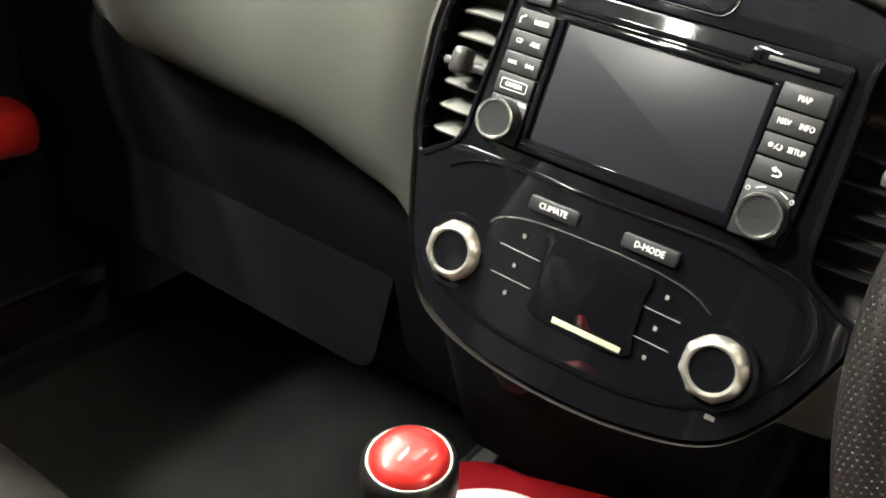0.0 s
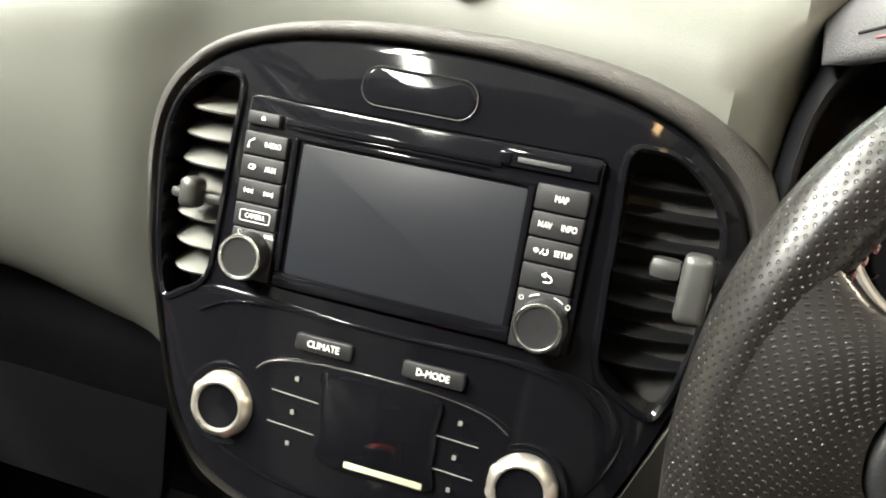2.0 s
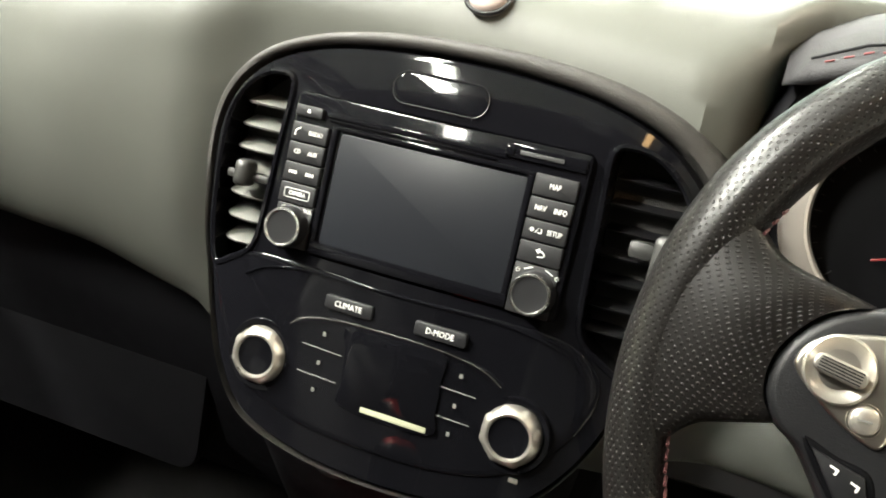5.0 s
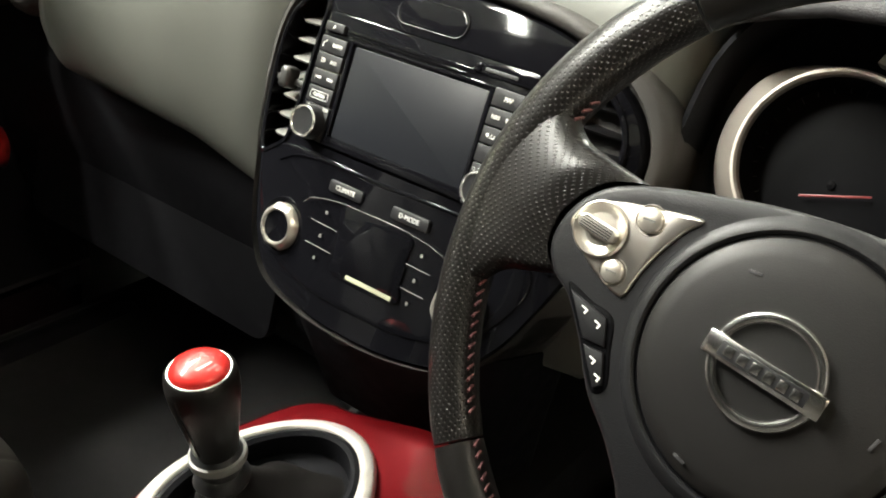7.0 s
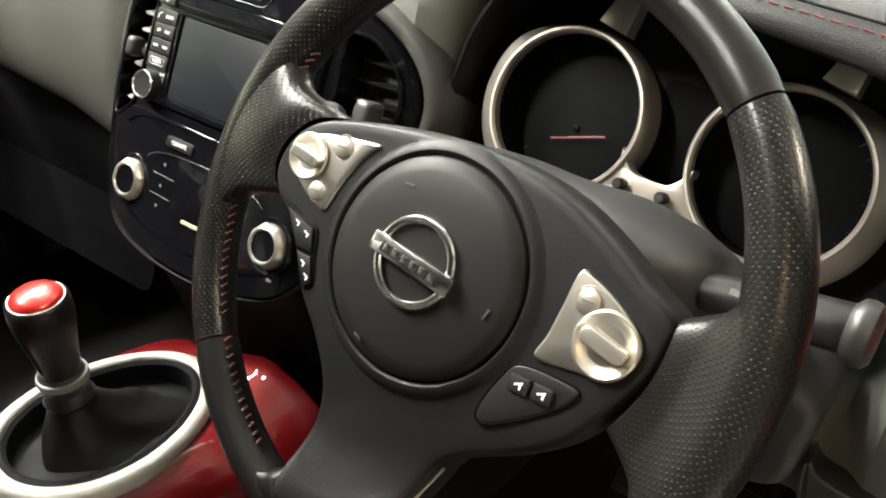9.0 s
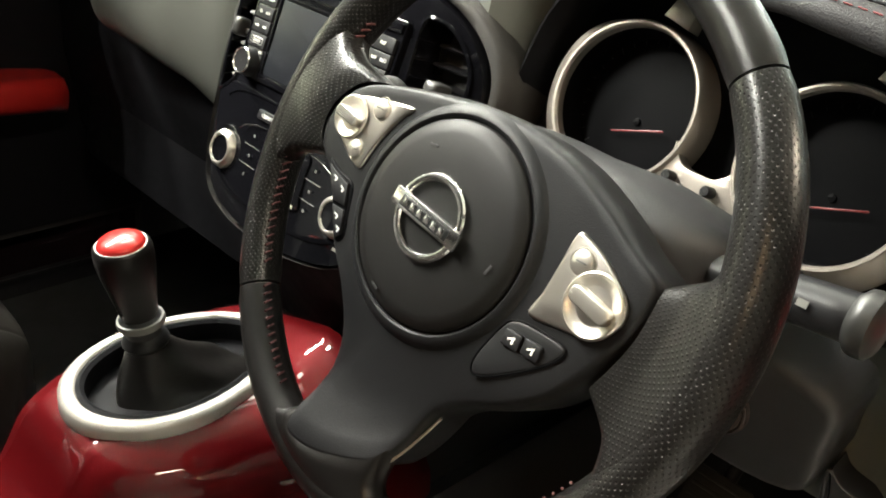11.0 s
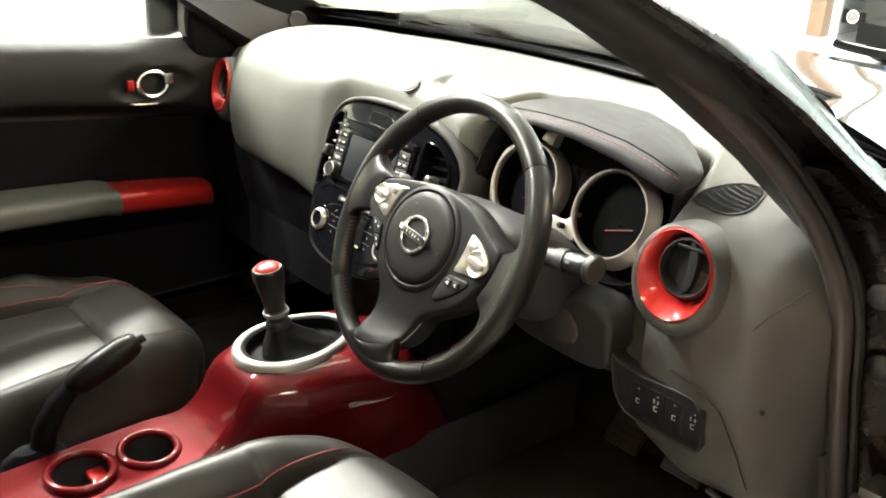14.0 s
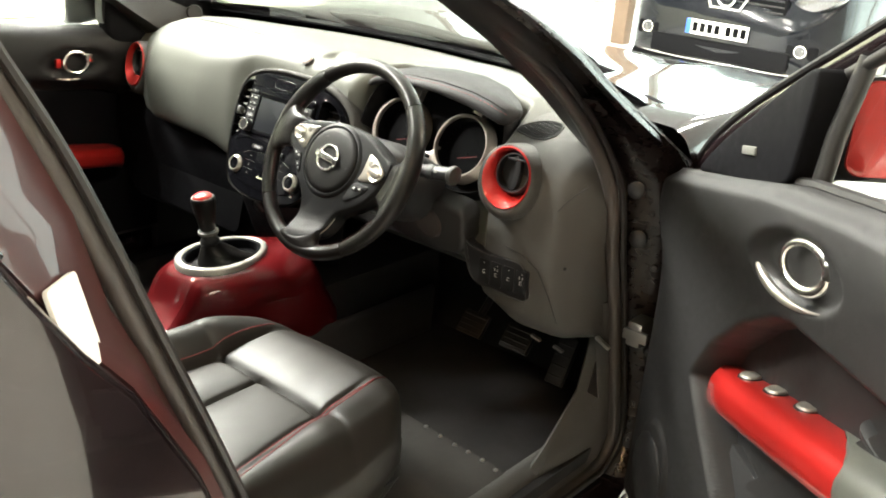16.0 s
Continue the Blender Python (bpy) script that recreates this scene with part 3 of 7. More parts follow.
dash_rings = []
for x in sorted(list(np.linspace(-0.745, 0.735, 112)) + list(np.linspace(0.012, 0.112, 25))):
    row = spline([dash_point(x, k) for k in range(9)], 9, False)
    for p in row:
        # shallow scoop beside the sensor cap
        p.z -= 0.011 * math.exp(-((p.y - 0.292) / 0.022) ** 2) * sstep(p.x, 0.022, 0.036) * (1 - sstep(p.x, 0.045, 0.098)) * (1 if p.z > 1.0 else 0)
    dash_rings.append(row)
dashboard = thing("dashboard", "dark grey soft plastic dashboard with round air vents", "dashboard")
back_rings = [r + [Vector((r[0].x, min(0.62, r[0].y + 0.02), 0.80)), Vector((r[0].x, min(0.60, r[0].y + 0.01), 0.90))] for r in dash_rings]
cut = [i for i, r in enumerate(back_rings) if r[0].x > 0.545][0]
dash_shell = part("shell", loft(back_rings[:cut + 1]), DASH, dashboard, "grey grained soft plastic upper moulding", 60)
# Same moulding as the shell; its weaker light is put into a darker colour.
part("end_panel", loft(back_rings[cut:]), DASHLOW, dashboard, "grained end moulding on the driver side, darkened for weaker light", 60)
for sx in (-1, 1):
    part("end_wall", box(0.03, 0.46 if sx > 0 else 0.60, 0.60, (sx * 0.755, 0.745 if sx > 0 else 0.67, 0.63), 0.005), CARPET, cabin)
# lower passenger side and glovebox; its shade is put into near-black plastic
low = []
for x in np.linspace(-0.735, -0.13, 20):
    w = (x + 0.735) / 0.605
    low.append([Vector((x, y, z)) for y, z in ((.275, .835 - .05 * w), (.255, .79 - 0.03 * w), (.255, .72), (.275, .60), (.32, .53), (.45, .50), (.60, .50), (.60, .80))])
part("glovebox", loft(low), LOWDARK, dashboard, "lower dash and glovebox, shade put into near-black plastic")
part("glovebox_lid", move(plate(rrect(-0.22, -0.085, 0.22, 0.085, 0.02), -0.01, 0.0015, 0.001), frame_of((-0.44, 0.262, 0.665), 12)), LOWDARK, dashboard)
# lower panel under the wheel and side end
lowd = []
for x in np.linspace(0.15, 0.50, 20):
    lowd.append([Vector((x, y, z)) for y, z in ((.26, .775), (.235, .765), (.235, .745), (.26, .725), (.42, .72), (.60, .72), (.60, .80), (.40, .80))])
part("under_panel", loft(lowd), DARK, dashboard)


def dash_z(x, y):
    """Height of the dashboard's top at a place."""
    ring = spline([dash_point(x, k) for k in range(9)], 5, False)[:20]
    return float(np.interp(-y, [-p.y for p in ring], [p.z for p in ring]))


def dash_patch(outline, lift, depth=0.004):
    """A thin piece that follows the dashboard's top."""
    cx, cy = sum(p[0] for p in outline) / len(outline), sum(p[1] for p in outline) / len(outline)
    rings = []
    for s, h in ((1.0, -depth), (1.0, lift * 0.4), (0.97, lift), (0.8, lift), (0.6, lift), (0.4, lift), (0.2, lift), (0.03, lift)):
        rings.append([Vector((cx + (p[0] - cx) * s, cy + (p[1] - cy) * s, dash_z(cx + (p[0] - cx) * s, cy + (p[1] - cy) * s) + h)) for p in outline])
    return loft(rings)

# ---- centre stack: gloss black fascia with screen unit, climate panel and two side vents ----
STACK = frame_of((0, 0.1453, 0.86), 19.5)
STACK_HALF = [(0.0, 0.163), (0.045, 0.1615), (0.09, 0.1555), (0.127, 0.1435), (0.151, 0.127), (0.165, 0.108), (0.1705, 0.086), (0.1685, 0.058), (0.160, 0.020), (0.150, -0.004), (0.138, -0.036), (0.122, -0.068), (0.096, -0.094), (0.05, -0.106), (0.0, -0.109)]
STACK_OUT = spline([(u, v) for u, v in STACK_HALF] + [(-u, v) for u, v in STACK_HALF[-2:0:-1]], 5)


def belly(u, v):
    return -0.72 * u * u - 2.2 * max(0.0, abs(u) - 0.10) ** 2 - 0.5 * max(0.0, v - 0.11) ** 1.5


def shell_plate(outline, steps, bend):
    """A domed cover: rings of the outline shrunk to its middle; steps of (scale, depth)."""
    cv = sum(p[1] for p in outline) / len(outline)
    rings = []
    for s, dep in steps:
        row = []
        for p in outline:
            k = 1 + (s - 1) * (float(np.interp(p[1], [-0.03, 0.02, 0.07, 0.13], [0.0, 0.30, 0.72, 1.0])) * float(np.interp(p[0], [-0.15, -0.05, 0.04], [0.5, 0.8, 1.0])) if s > 1 else 1)
            u, v = p[0] * k + 0.002, cv + (p[1] - cv) * k
            row.append(Vector((u, v, dep + bend(u, v))))
        rings.append(row)
    return loft(rings, True, True)


centre_stack = thing("centre_stack", "gloss black rounded centre console fascia with screen, knobs and air vents", "centre console", STACK)
part("surround", shell_plate(STACK_OUT, [(1.13, -0.10), (1.125, -0.05), (1.118, -0.018), (1.105, -0.004), (1.088, 0.0020), (1.060, 0.0030), (1.028, 0.0015), (1.010, -0.004), (0.98, -0.03)], belly), node_mat("brown_grey_surround", (0.032, 0.030, 0.028), 0.5, spec=0.3, rough_vary=0.04, grain=0.6, grain_scale=1300, bump_kind="voronoi"), centre_stack, "grey grained rim round the fascia", 60)
fascia = part("fascia", shell_plate(STACK_OUT, [(0.98, -0.095), (1.0, -0.07), (1.0, -0.010), (0.994, -0.004), (0.982, -0.0005), (0.96, 0.0)] + [(0.94 - 0.03 * i, 0.0) for i in range(31)], belly), PIANO, centre_stack, "gloss black fascia", 60)
VENT_OUT = [(0.106, 0.128), (0.119, 0.1335), (0.134, 0.1295), (0.148, 0.118), (0.156, 0.105), (0.1595, 0.089), (0.1585, 0.06), (0.153, 0.025), (0.146, 0.004), (0.140, -0.001), (0.128, 0.005), (0.1120, 0.0185), (0.1085, 0.05), (0.107, 0.09)]


def extrude_out(outline, n0, n1):
    return loft([[Vector((u, v, n)) for u, v, *_ in outline] for n in (n0, n1)])


vent_r = spline(VENT_OUT, 4)
vent_l = [Vector((-p[0], p[1])) for p in vent_r][::-1]
carve(fascia, extrude_out(vent_r, -0.070, 0.05), extrude_out(vent_l, -0.070, 0.05), extrude_out(rrect(-0.0975, 0.0225, 0.0975, 0.1245, 0.004), -0.0185, 0.05))
carve(dash_shell, *[move(extrude_out(v_out, -0.068, 0.03), STACK) for v_out in (vent_r, vent_l)])
fme = fascia.data
cn = [Vector(c.vector) for c in fme.corner_normals]
for poly in fme.polygons:
    for li in poly.loop_indices:
        p = fme.vertices[fme.loops[li].vertex_index].co
        an = Vector((1.44 * p.x + math.copysign(4.4 * max(0.0, abs(p.x) - 0.10), p.x), 0.75 * math.sqrt(max(0.0, p.y - 0.11)), 1)).normalized()
        if poly.normal.dot(an) > 0.985:
            cn[li] = an
fme.normals_split_custom_set(cn)
for side in (-1, 1):
    out = vent_r if side > 0 else vent_l
    vent = part("air_vent", tube([(p[0], p[1], belly(p[0], p[1]) + 0.0005) for p in out], 0.0022, True, 6), PIANO, centre_stack, "gloss edged side air vent")
    part("vent_well", extrude_out(out, -0.066, -0.062), LOWDARK, vent)
    for i in range(7):
        v = (0.0236 if side > 0 else 0.0190) + i * 0.0157
        # width of the opening at this height
        lo = 0.1080 if v > 0.02 else 0.113
        hi = max(p[0] * side for p in out if abs(p[1] - v) < 0.012)
        swell, back = (0.007, -0.024) if side > 0 else (0.017, -0.022)
        pts = []
        for j in range(11):
            f = j / 10
            u = lo + (hi - lo) * f
            pts.append((u * side, swell * math.sin(math.pi * f) ** 0.7 + belly(u, v) + back))
        up = 0.0055 if side < 0 else 0.002
        bm = loft([[Vector((u, v + 0.0010 + up, -0.060)), Vector((u, v + 0.0009 - 0.003, n - 0.001)), Vector((u, v - 0.0002 - 0.003, n + 0.0004)), Vector((u, v - 0.0014 - 0.003, n - 0.0012)), Vector((u, v - 0.0014 + up * 0.9, -0.060))] for u, n in pts])
        # Light put into colour: left slats paler, right ones near-black, one plastic.
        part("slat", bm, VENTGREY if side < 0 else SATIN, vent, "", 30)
    if side > 0:
        part("tab", join(box(0.015, 0.034, 0.022, (0.1500, 0.0715, -0.002), 0.005, 3), box(0.016, 0.011, 0.014, (0.1345, 0.0765, -0.018), 0.004), box(0.008, 0.010, 0.022, (0.1480, 0.0725, -0.022), 0.002)), TABGREY, vent, "grey vent thumb tab", 50)
    else:
        part("tab", join(box(0.011, 0.018, 0.016, (-0.1300, 0.0630, -0.012), 0.005, 3), box(0.032, 0.006, 0.014, (-0.1290, 0.0610, -0.020), 0.0025)), TABGREY, vent, "grey vent thumb tab", 50)
part("top_badge", plate(rrect(-0.035, 0.1300, 0.0275, 0.1500, 0.0095, 9), -0.006, 0.0012, 0.0012, bend=belly), PIANO, centre_stack, "blank oval gloss cover")
part("badge_line", tube([(u, v, belly(u, v) + 0.0012) for u, v in rrect(-0.0352, 0.1298, 0.0277, 0.1502, 0.0097, 9)], 0.00035, True, 5), SATIN, centre_stack)

# screen unit
unit = part("screen_unit", plate(rrect(-0.0968, 0.0232, 0.0968, 0.1238, 0.003), -0.02, -0.0015, 0.0012), PIANO, centre_stack, "black touch screen unit with side buttons")
part("screen", plate(rrect(-0.0615, 0.0322, 0.0620, 0.1030, 0.0015), -0.006, 0.0004, 0.0003), SCREEN, unit, "dark switched-off screen")
part("bezel", join(box(0.134, 0.008, 0.005, (-0.001, 0.0285, -0.001), 0.0016), box(0.004, 0.074, 0.003, (-0.0665, 0.0685, -0.001), 0.001), box(0.004, 0.074, 0.003, (0.0632, 0.0685, -0.001), 0.001), box(0.134, 0.003, 0.003, (-0.001, 0.1062, -0.001), 0.001)), PIANO, unit)
part("disc_slot", join(box(0.120, 0.0032, 0.002, (-0.014, 0.1128, -0.001), 0.0005), box(0.112, 0.0009, 0.0012, (-0.016, 0.1098, 0.0), 0.0003)), PIANO, unit)
part("card_holder", join(box(0.048, 0.0085, 0.003, (0.0705, 0.1168, -0.0005), 0.001), box(0.006, 0.006, 0.004, (0.0475, 0.1165, 0.0), 0.001)), PIANO, unit)
part("card_slot", box(0.027, 0.0026, 0.0014, (0.0675, 0.1166, 0.0012), 0.0004), DARK, unit)


def button(u0, v0, u1, v1, words=(), size=0.0042, mat=BUTTON, parent=unit, n=0.0):
    b = part("button", plate(rrect(u0, v0, u1, v1, 0.0012), n - 0.004, n + 0.0016, 0.0008), mat, parent)
    for txt, fu in words:
        part("lettering", text_bm(txt, size * 1.04, (u0 + (u1 - u0) * fu, (v0 + v1) / 2, n + 0.0018), 0.0002, 0.76), WHITE, b)
    return b


def glyph(name, bm, parent):
    return part(name, bm, WHITE, parent)


bl, br_ = -0.0955, -0.0700
ej = button(-0.0955, 0.1085, -0.0765, 0.1155)
glyph("eject_sign", join(loft([[Vector((-0.0872, 0.1122, n)), Vector((-0.0848, 0.1122, n)), Vector((-0.0860, 0.1136, n))] for n in (0.0017, 0.0019)]), box(0.0024, 0.0005, 0.0002, (-0.0860, 0.1115, 0.0018))), ej)
b1 = button(bl, 0.0925, br_, 0.1045, (("RADIO", 0.68),), 0.0040)
glyph("phone_sign", tube(spline([(-0.0925, 0.0958, 0.0017), (-0.0922, 0.0990, 0.0017), (-0.0893, 0.1008, 0.0017)], 4, False), [0.0008, 0.0004, 0.0004, 0.0004, 0.0004, 0.0004, 0.0004, 0.0004, 0.0008], seg=6), b1)
button(bl, 0.0795, br_, 0.0917, (("CD", 0.27), ("AUX", 0.70)), 0.0040)
b3 = button(bl, 0.0665, br_, 0.0787)
for cu, d in ((-0.0885, -1), (-0.0770, 1)):
    glyph("skip_sign", join(*[loft([[Vector((cu + d * (o - 0.0012), 0.0713, n)), Vector((cu + d * (o - 0.0012), 0.0739, n)), Vector((cu + d * (o + 0.0012), 0.0726, n))] for n in (0.0017, 0.0019)]) for o in (-0.0012, 0.0010)], box(0.0005, 0.0026, 0.0002, (cu + d * 0.0026, 0.0726, 0.0018))), b3)
b4 = button(bl, 0.0525, br_, 0.0657, (("CAMERA", 0.5),), 0.0038)
glyph("outline", tube([(u, v, 0.0018) for u, v in rrect(-0.0916, 0.0562, -0.0739, 0.0620, 0.001, 2)], 0.00022, True, 4), b4)
ar, al = 0.0662, 0.0928
m1 = button(ar, 0.0945, al, 0.1075, (("MAP", 0.5),), 0.0046)
m2 = button(ar, 0.0812, al, 0.0937, (("NAV", 0.28), ("INFO", 0.74)), 0.0044)
m3 = button(ar, 0.0682, al, 0.0804, (("SETUP", 0.72),), 0.0042)
glyph("sun_sign", join(*[move(box(0.0030 if i == 0 else 0.0026, 0.0005, 0.0002), Matrix.Translation((0.0716, 0.0744, 0.0018)) @ Matrix.Rotation(radians(45 * i), 4, "Z")) for i in range(4)], move(box(0.0036, 0.0004, 0.0002), Matrix.Translation((0.0745, 0.0742, 0.0018)) @ Matrix.Rotation(radians(60), 4, "Z")), tube([(0.0764 + 0.0012 * math.cos(a), 0.0742 + 0.0014 * math.sin(a), 0.0018) for a in (radians(60 - 30 * i) for i in range(8))], 0.0004, False, 5)), m3)
m4 = button(ar, 0.0548, al, 0.0674)
glyph("return_sign", join(tube([(0.0772, 0.0628, 0.0018), (0.0802, 0.0628, 0.0018), (0.0820, 0.0618, 0.0018), (0.0824, 0.0606, 0.0018), (0.0816, 0.0595, 0.0018), (0.0782, 0.0592, 0.0018)], 0.0004, False, 5), loft([[Vector((0.0790, 0.0644, n)), Vector((0.0790, 0.0612, n)), Vector((0.0766, 0.0628, n))] for n in (0.0016, 0.0019)])), m4)
part("button_pad", plate(rrect(ar, 0.0236, al, 0.0540, 0.001), -0.004, 0.0005, 0.0005), SATIN, unit)
part("button_pad", plate(rrect(bl, 0.0246, br_, 0.0518, 0.001), -0.004, 0.0005, 0.0005), SATIN, unit)
for ku, word in ((-0.0838, "VOL"), (0.0812, "")):
    kn = part("knob", move(lathe([(0.0135, -0.002), (0.0132, 0.006), (0.0122, 0.0105), (0.0118, 0.0112), (0.0108, 0.0116), (0.0104, 0.0110), (0.006, 0.0108), (0.0005, 0.0108)], 44), Matrix.Translation((ku, 0.0375, 0))), SATIN, unit, "black rotary knob with bright edge")
    part("knob_ring", move(tube([(0.0115 * math.cos(a), 0.0115 * math.sin(a), 0.0112) for a in (2 * math.pi * i / 44 for i in range(44))], 0.0010, True, 6), Matrix.Translation((ku, 0.0375, 0))), CHROME, kn)
    if word:
        part("lettering", text_bm(word, 0.0034, (ku + 0.0105, 0.0495, 0.0008)), WHITE, unit)
        part("power_sign", tube([(ku - 0.007 + 0.0010 * math.cos(a), 0.0497 + 0.0010 * math.sin(a), 0.0008) for a in (radians(60 - 30 * i) for i in range(11))], 0.0002, False, 4), WHITE, unit)
    else:
        for du in (-0.0125, 0.0115):
            part("zoom_sign", tube([(ku + du + 0.0011 * math.cos(a), 0.0492 + 0.0011 * math.sin(a), 0.0008) for a in (radians(30 * i) for i in range(12))], 0.0002, True, 4), WHITE, unit)
        for s in (-1, 1):
            part("turn_mark", tube([(ku + 0.0155 * math.cos(a), 0.0375 + 0.0155 * math.sin(a), 0.0008) for a in (radians(90 + s * (14 + 5 * i)) for i in range(5))], 0.0003, False, 4), WHITE, unit)

# climate panel below
clim = part("climate_panel", plate(spline([(-0.140, 0.0), (-0.11, 0.014), (-0.06, 0.016), (0, 0.0145), (0.06, 0.016), (0.11, 0.012), (0.132, -0.012), (0.118, -0.050), (0.09, -0.075), (0.05, -0.086), (0, -0.088), (-0.05, -0.086), (-0.09, -0.075), (-0.118, -0.050), (-0.136, -0.016)], 5), -0.01, 0.0012, 0.0012, bend=lambda u, v: belly(u, v)), PIANO, centre_stack, "gloss black climate control panel", 60)
part("panel_edge", tube([(p.x, p.y, belly(p.x, p.y) + 0.0022) for p in spline([(-0.1127, -0.0014, 0), (-0.096, 0.0073, 0), (-0.072, 0.0118, 0), (-0.028, 0.0134, 0), (0.02, 0.0139, 0), (0.067, 0.0142, 0), (0.104, 0.0072, 0), (0.118, -0.004, 0)], 6, False)], 0.0006, False, 6), PIANO, centre_stack)
for uc, word, w in ((-0.0310, "CLIMATE", 0.0335), (0.0315, "D-MODE", 0.0345)):
    b = part("mode_button", plate(rrect(uc - w / 2, -0.0062, uc + w / 2, 0.0030, 0.002), -0.002, 0.0030, 0.0009), SATIN, clim, "grey mode button with white lettering")
    part("lettering", text_bm(word, 0.0054, (uc, -0.0017, 0.0032), 0.0002, 0.88), WHITE, b)
dial_face = part("display", plate(spline([(-0.026, -0.0125), (0.034, -0.0125), (0.0385, -0.03), (0.0395, -0.05), (0.037, -0.0655), (-0.022, -0.0655), (-0.0255, -0.05), (-0.027, -0.03)], 4), -0.002, 0.0019, 0.0004), PIANO, clim, "dark climate display")
part("display_strip", box(0.045, 0.0035, 0.0006, (0.0135, -0.0625, 0.0020), 0.0002), node_mat("pale_strip", (0.34, 0.34, 0.24), 0.35), clim, "pale strip at the display's foot")
arc = [(p.x, p.y, 0.0018) for p in spline([(-0.0680, -0.0225, 0), (-0.0604, -0.0169, 0), (-0.0371, -0.0122, 0), (0.0091, -0.0108, 0), (0.0411, -0.0120, 0), (0.0635, -0.0160, 0), (0.0760, -0.0225, 0)], 6, False)]
part("arch_line", tube(arc, 0.00042, False, 6), CHROME, clim, "thin bright arch line")
for sgn, u0, u1 in ((-1, -0.058, -0.029), (1, 0.0385, 0.062)):
    for v in (-0.033, -0.051):
        part("button_split", tube([(u0, v, 0.0019 + belly(u0, v)), (u1, v - 0.0003, 0.0019)], 0.00030, False, 5), VENTGREY, clim)
    for v in (-0.023, -0.042, -0.060):
        part("sign", box(0.0022, 0.0026, 0.0003, ((u0 + u1) / 2, v, 0.0016)), VENTGREY, clim)
for ku in (-0.0875, 0.0875):
    kb = belly(ku, -0.05) - 0.0035
    kn = part("climate_knob", move(lathe([(0.0195, -0.004), (0.0192, 0.003), (0.0187, 0.007), (0.0172, 0.0115), (0.0145, 0.0135), (0.0132, 0.0132), (0.0126, 0.0120)], 48), Matrix.Translation((ku, -0.0500, kb))), SILVER, clim, "satin silver rotary knob with black centre")
    part("knob_cap", move(lathe([(0.0128, 0.008), (0.0126, 0.0116), (0.009, 0.0112), (0.0004, 0.0108)], 36), Matrix.Translation((ku, -0.0500, kb))), PIANO, kn)
    part("knob_base", move(lathe([(0.0245, -0.004), (0.0245, 0.0046), (0.0235, 0.0060), (0.0205, 0.0056), (0.0190, 0.0030)], 48), Matrix.Translation((ku, -0.0500, kb))), PIANO, kn)
    for i in range(7):
        a = radians(20 + 45 * i)
        part("grip_dimple", move(lathe([(0.0001, 0.0010), (0.0026, 0.0008), (0.0038, 0)], 14), Matrix.Translation((ku + 0.0170 * math.cos(a), -0.0500 + 0.0170 * math.sin(a), kb + 0.0102)) @ Matrix.Rotation(a, 4, "Z") @ Matrix.Rotation(radians(50), 4, "Y")), SILVERDIM, kn)
    # Bright strip that paints the highlight at the knob's base.
    part("base_glint", box(0.012, 0.003, 0.0005, (ku + 0.004, -0.0775, kb * 0.9 + 0.0018), 0.0002), SILVERDIM, clim)
# tunnel wall below the fascia with a socket; its shade is in the near-black
foot = []
for v, w, n0, n1 in ((-0.080, 0.118, -0.024, -0.17), (-0.10, 0.116, -0.040, -0.18), (-0.15, 0.108, -0.080, -0.20), (-0.215, 0.098, -0.132, -0.23)):
    foot.append([Vector((p, v, q)) for p, q in rrect(-w, n1, w, n0, 0.022)])
part("stack_foot", loft(foot), LOWDARK, centre_stack, "plastic foot of the console, darkened for shade", 55)
part("socket", move(lathe([(0.0005, 0.004), (0.012, 0.004), (0.0145, 0.002), (0.015, -0.004)], 28), Matrix.Translation((-0.045, -0.128, -0.062)) @ Matrix.Rotation(radians(38), 4, "X")), SATIN, centre_stack, "round power socket cover")

# ---- steering wheel, turned a little to the right ----
WHEEL = frame_of((0.3485, 0.0108, 0.9530), 25.0)
# the rim sits a little behind the hub's face and leans against it
RIM_C = Matrix(((0.987, 0, 0, -0.0132), (0, 1.0145, 0, -0.0033), (0.0443, -0.0357, 1, -0.0133), (0, 0, 0, 1)))
wheel = thing("steering_wheel", "black leather steering wheel with silver button pads and red stitching", "steering wheel", WHEEL)


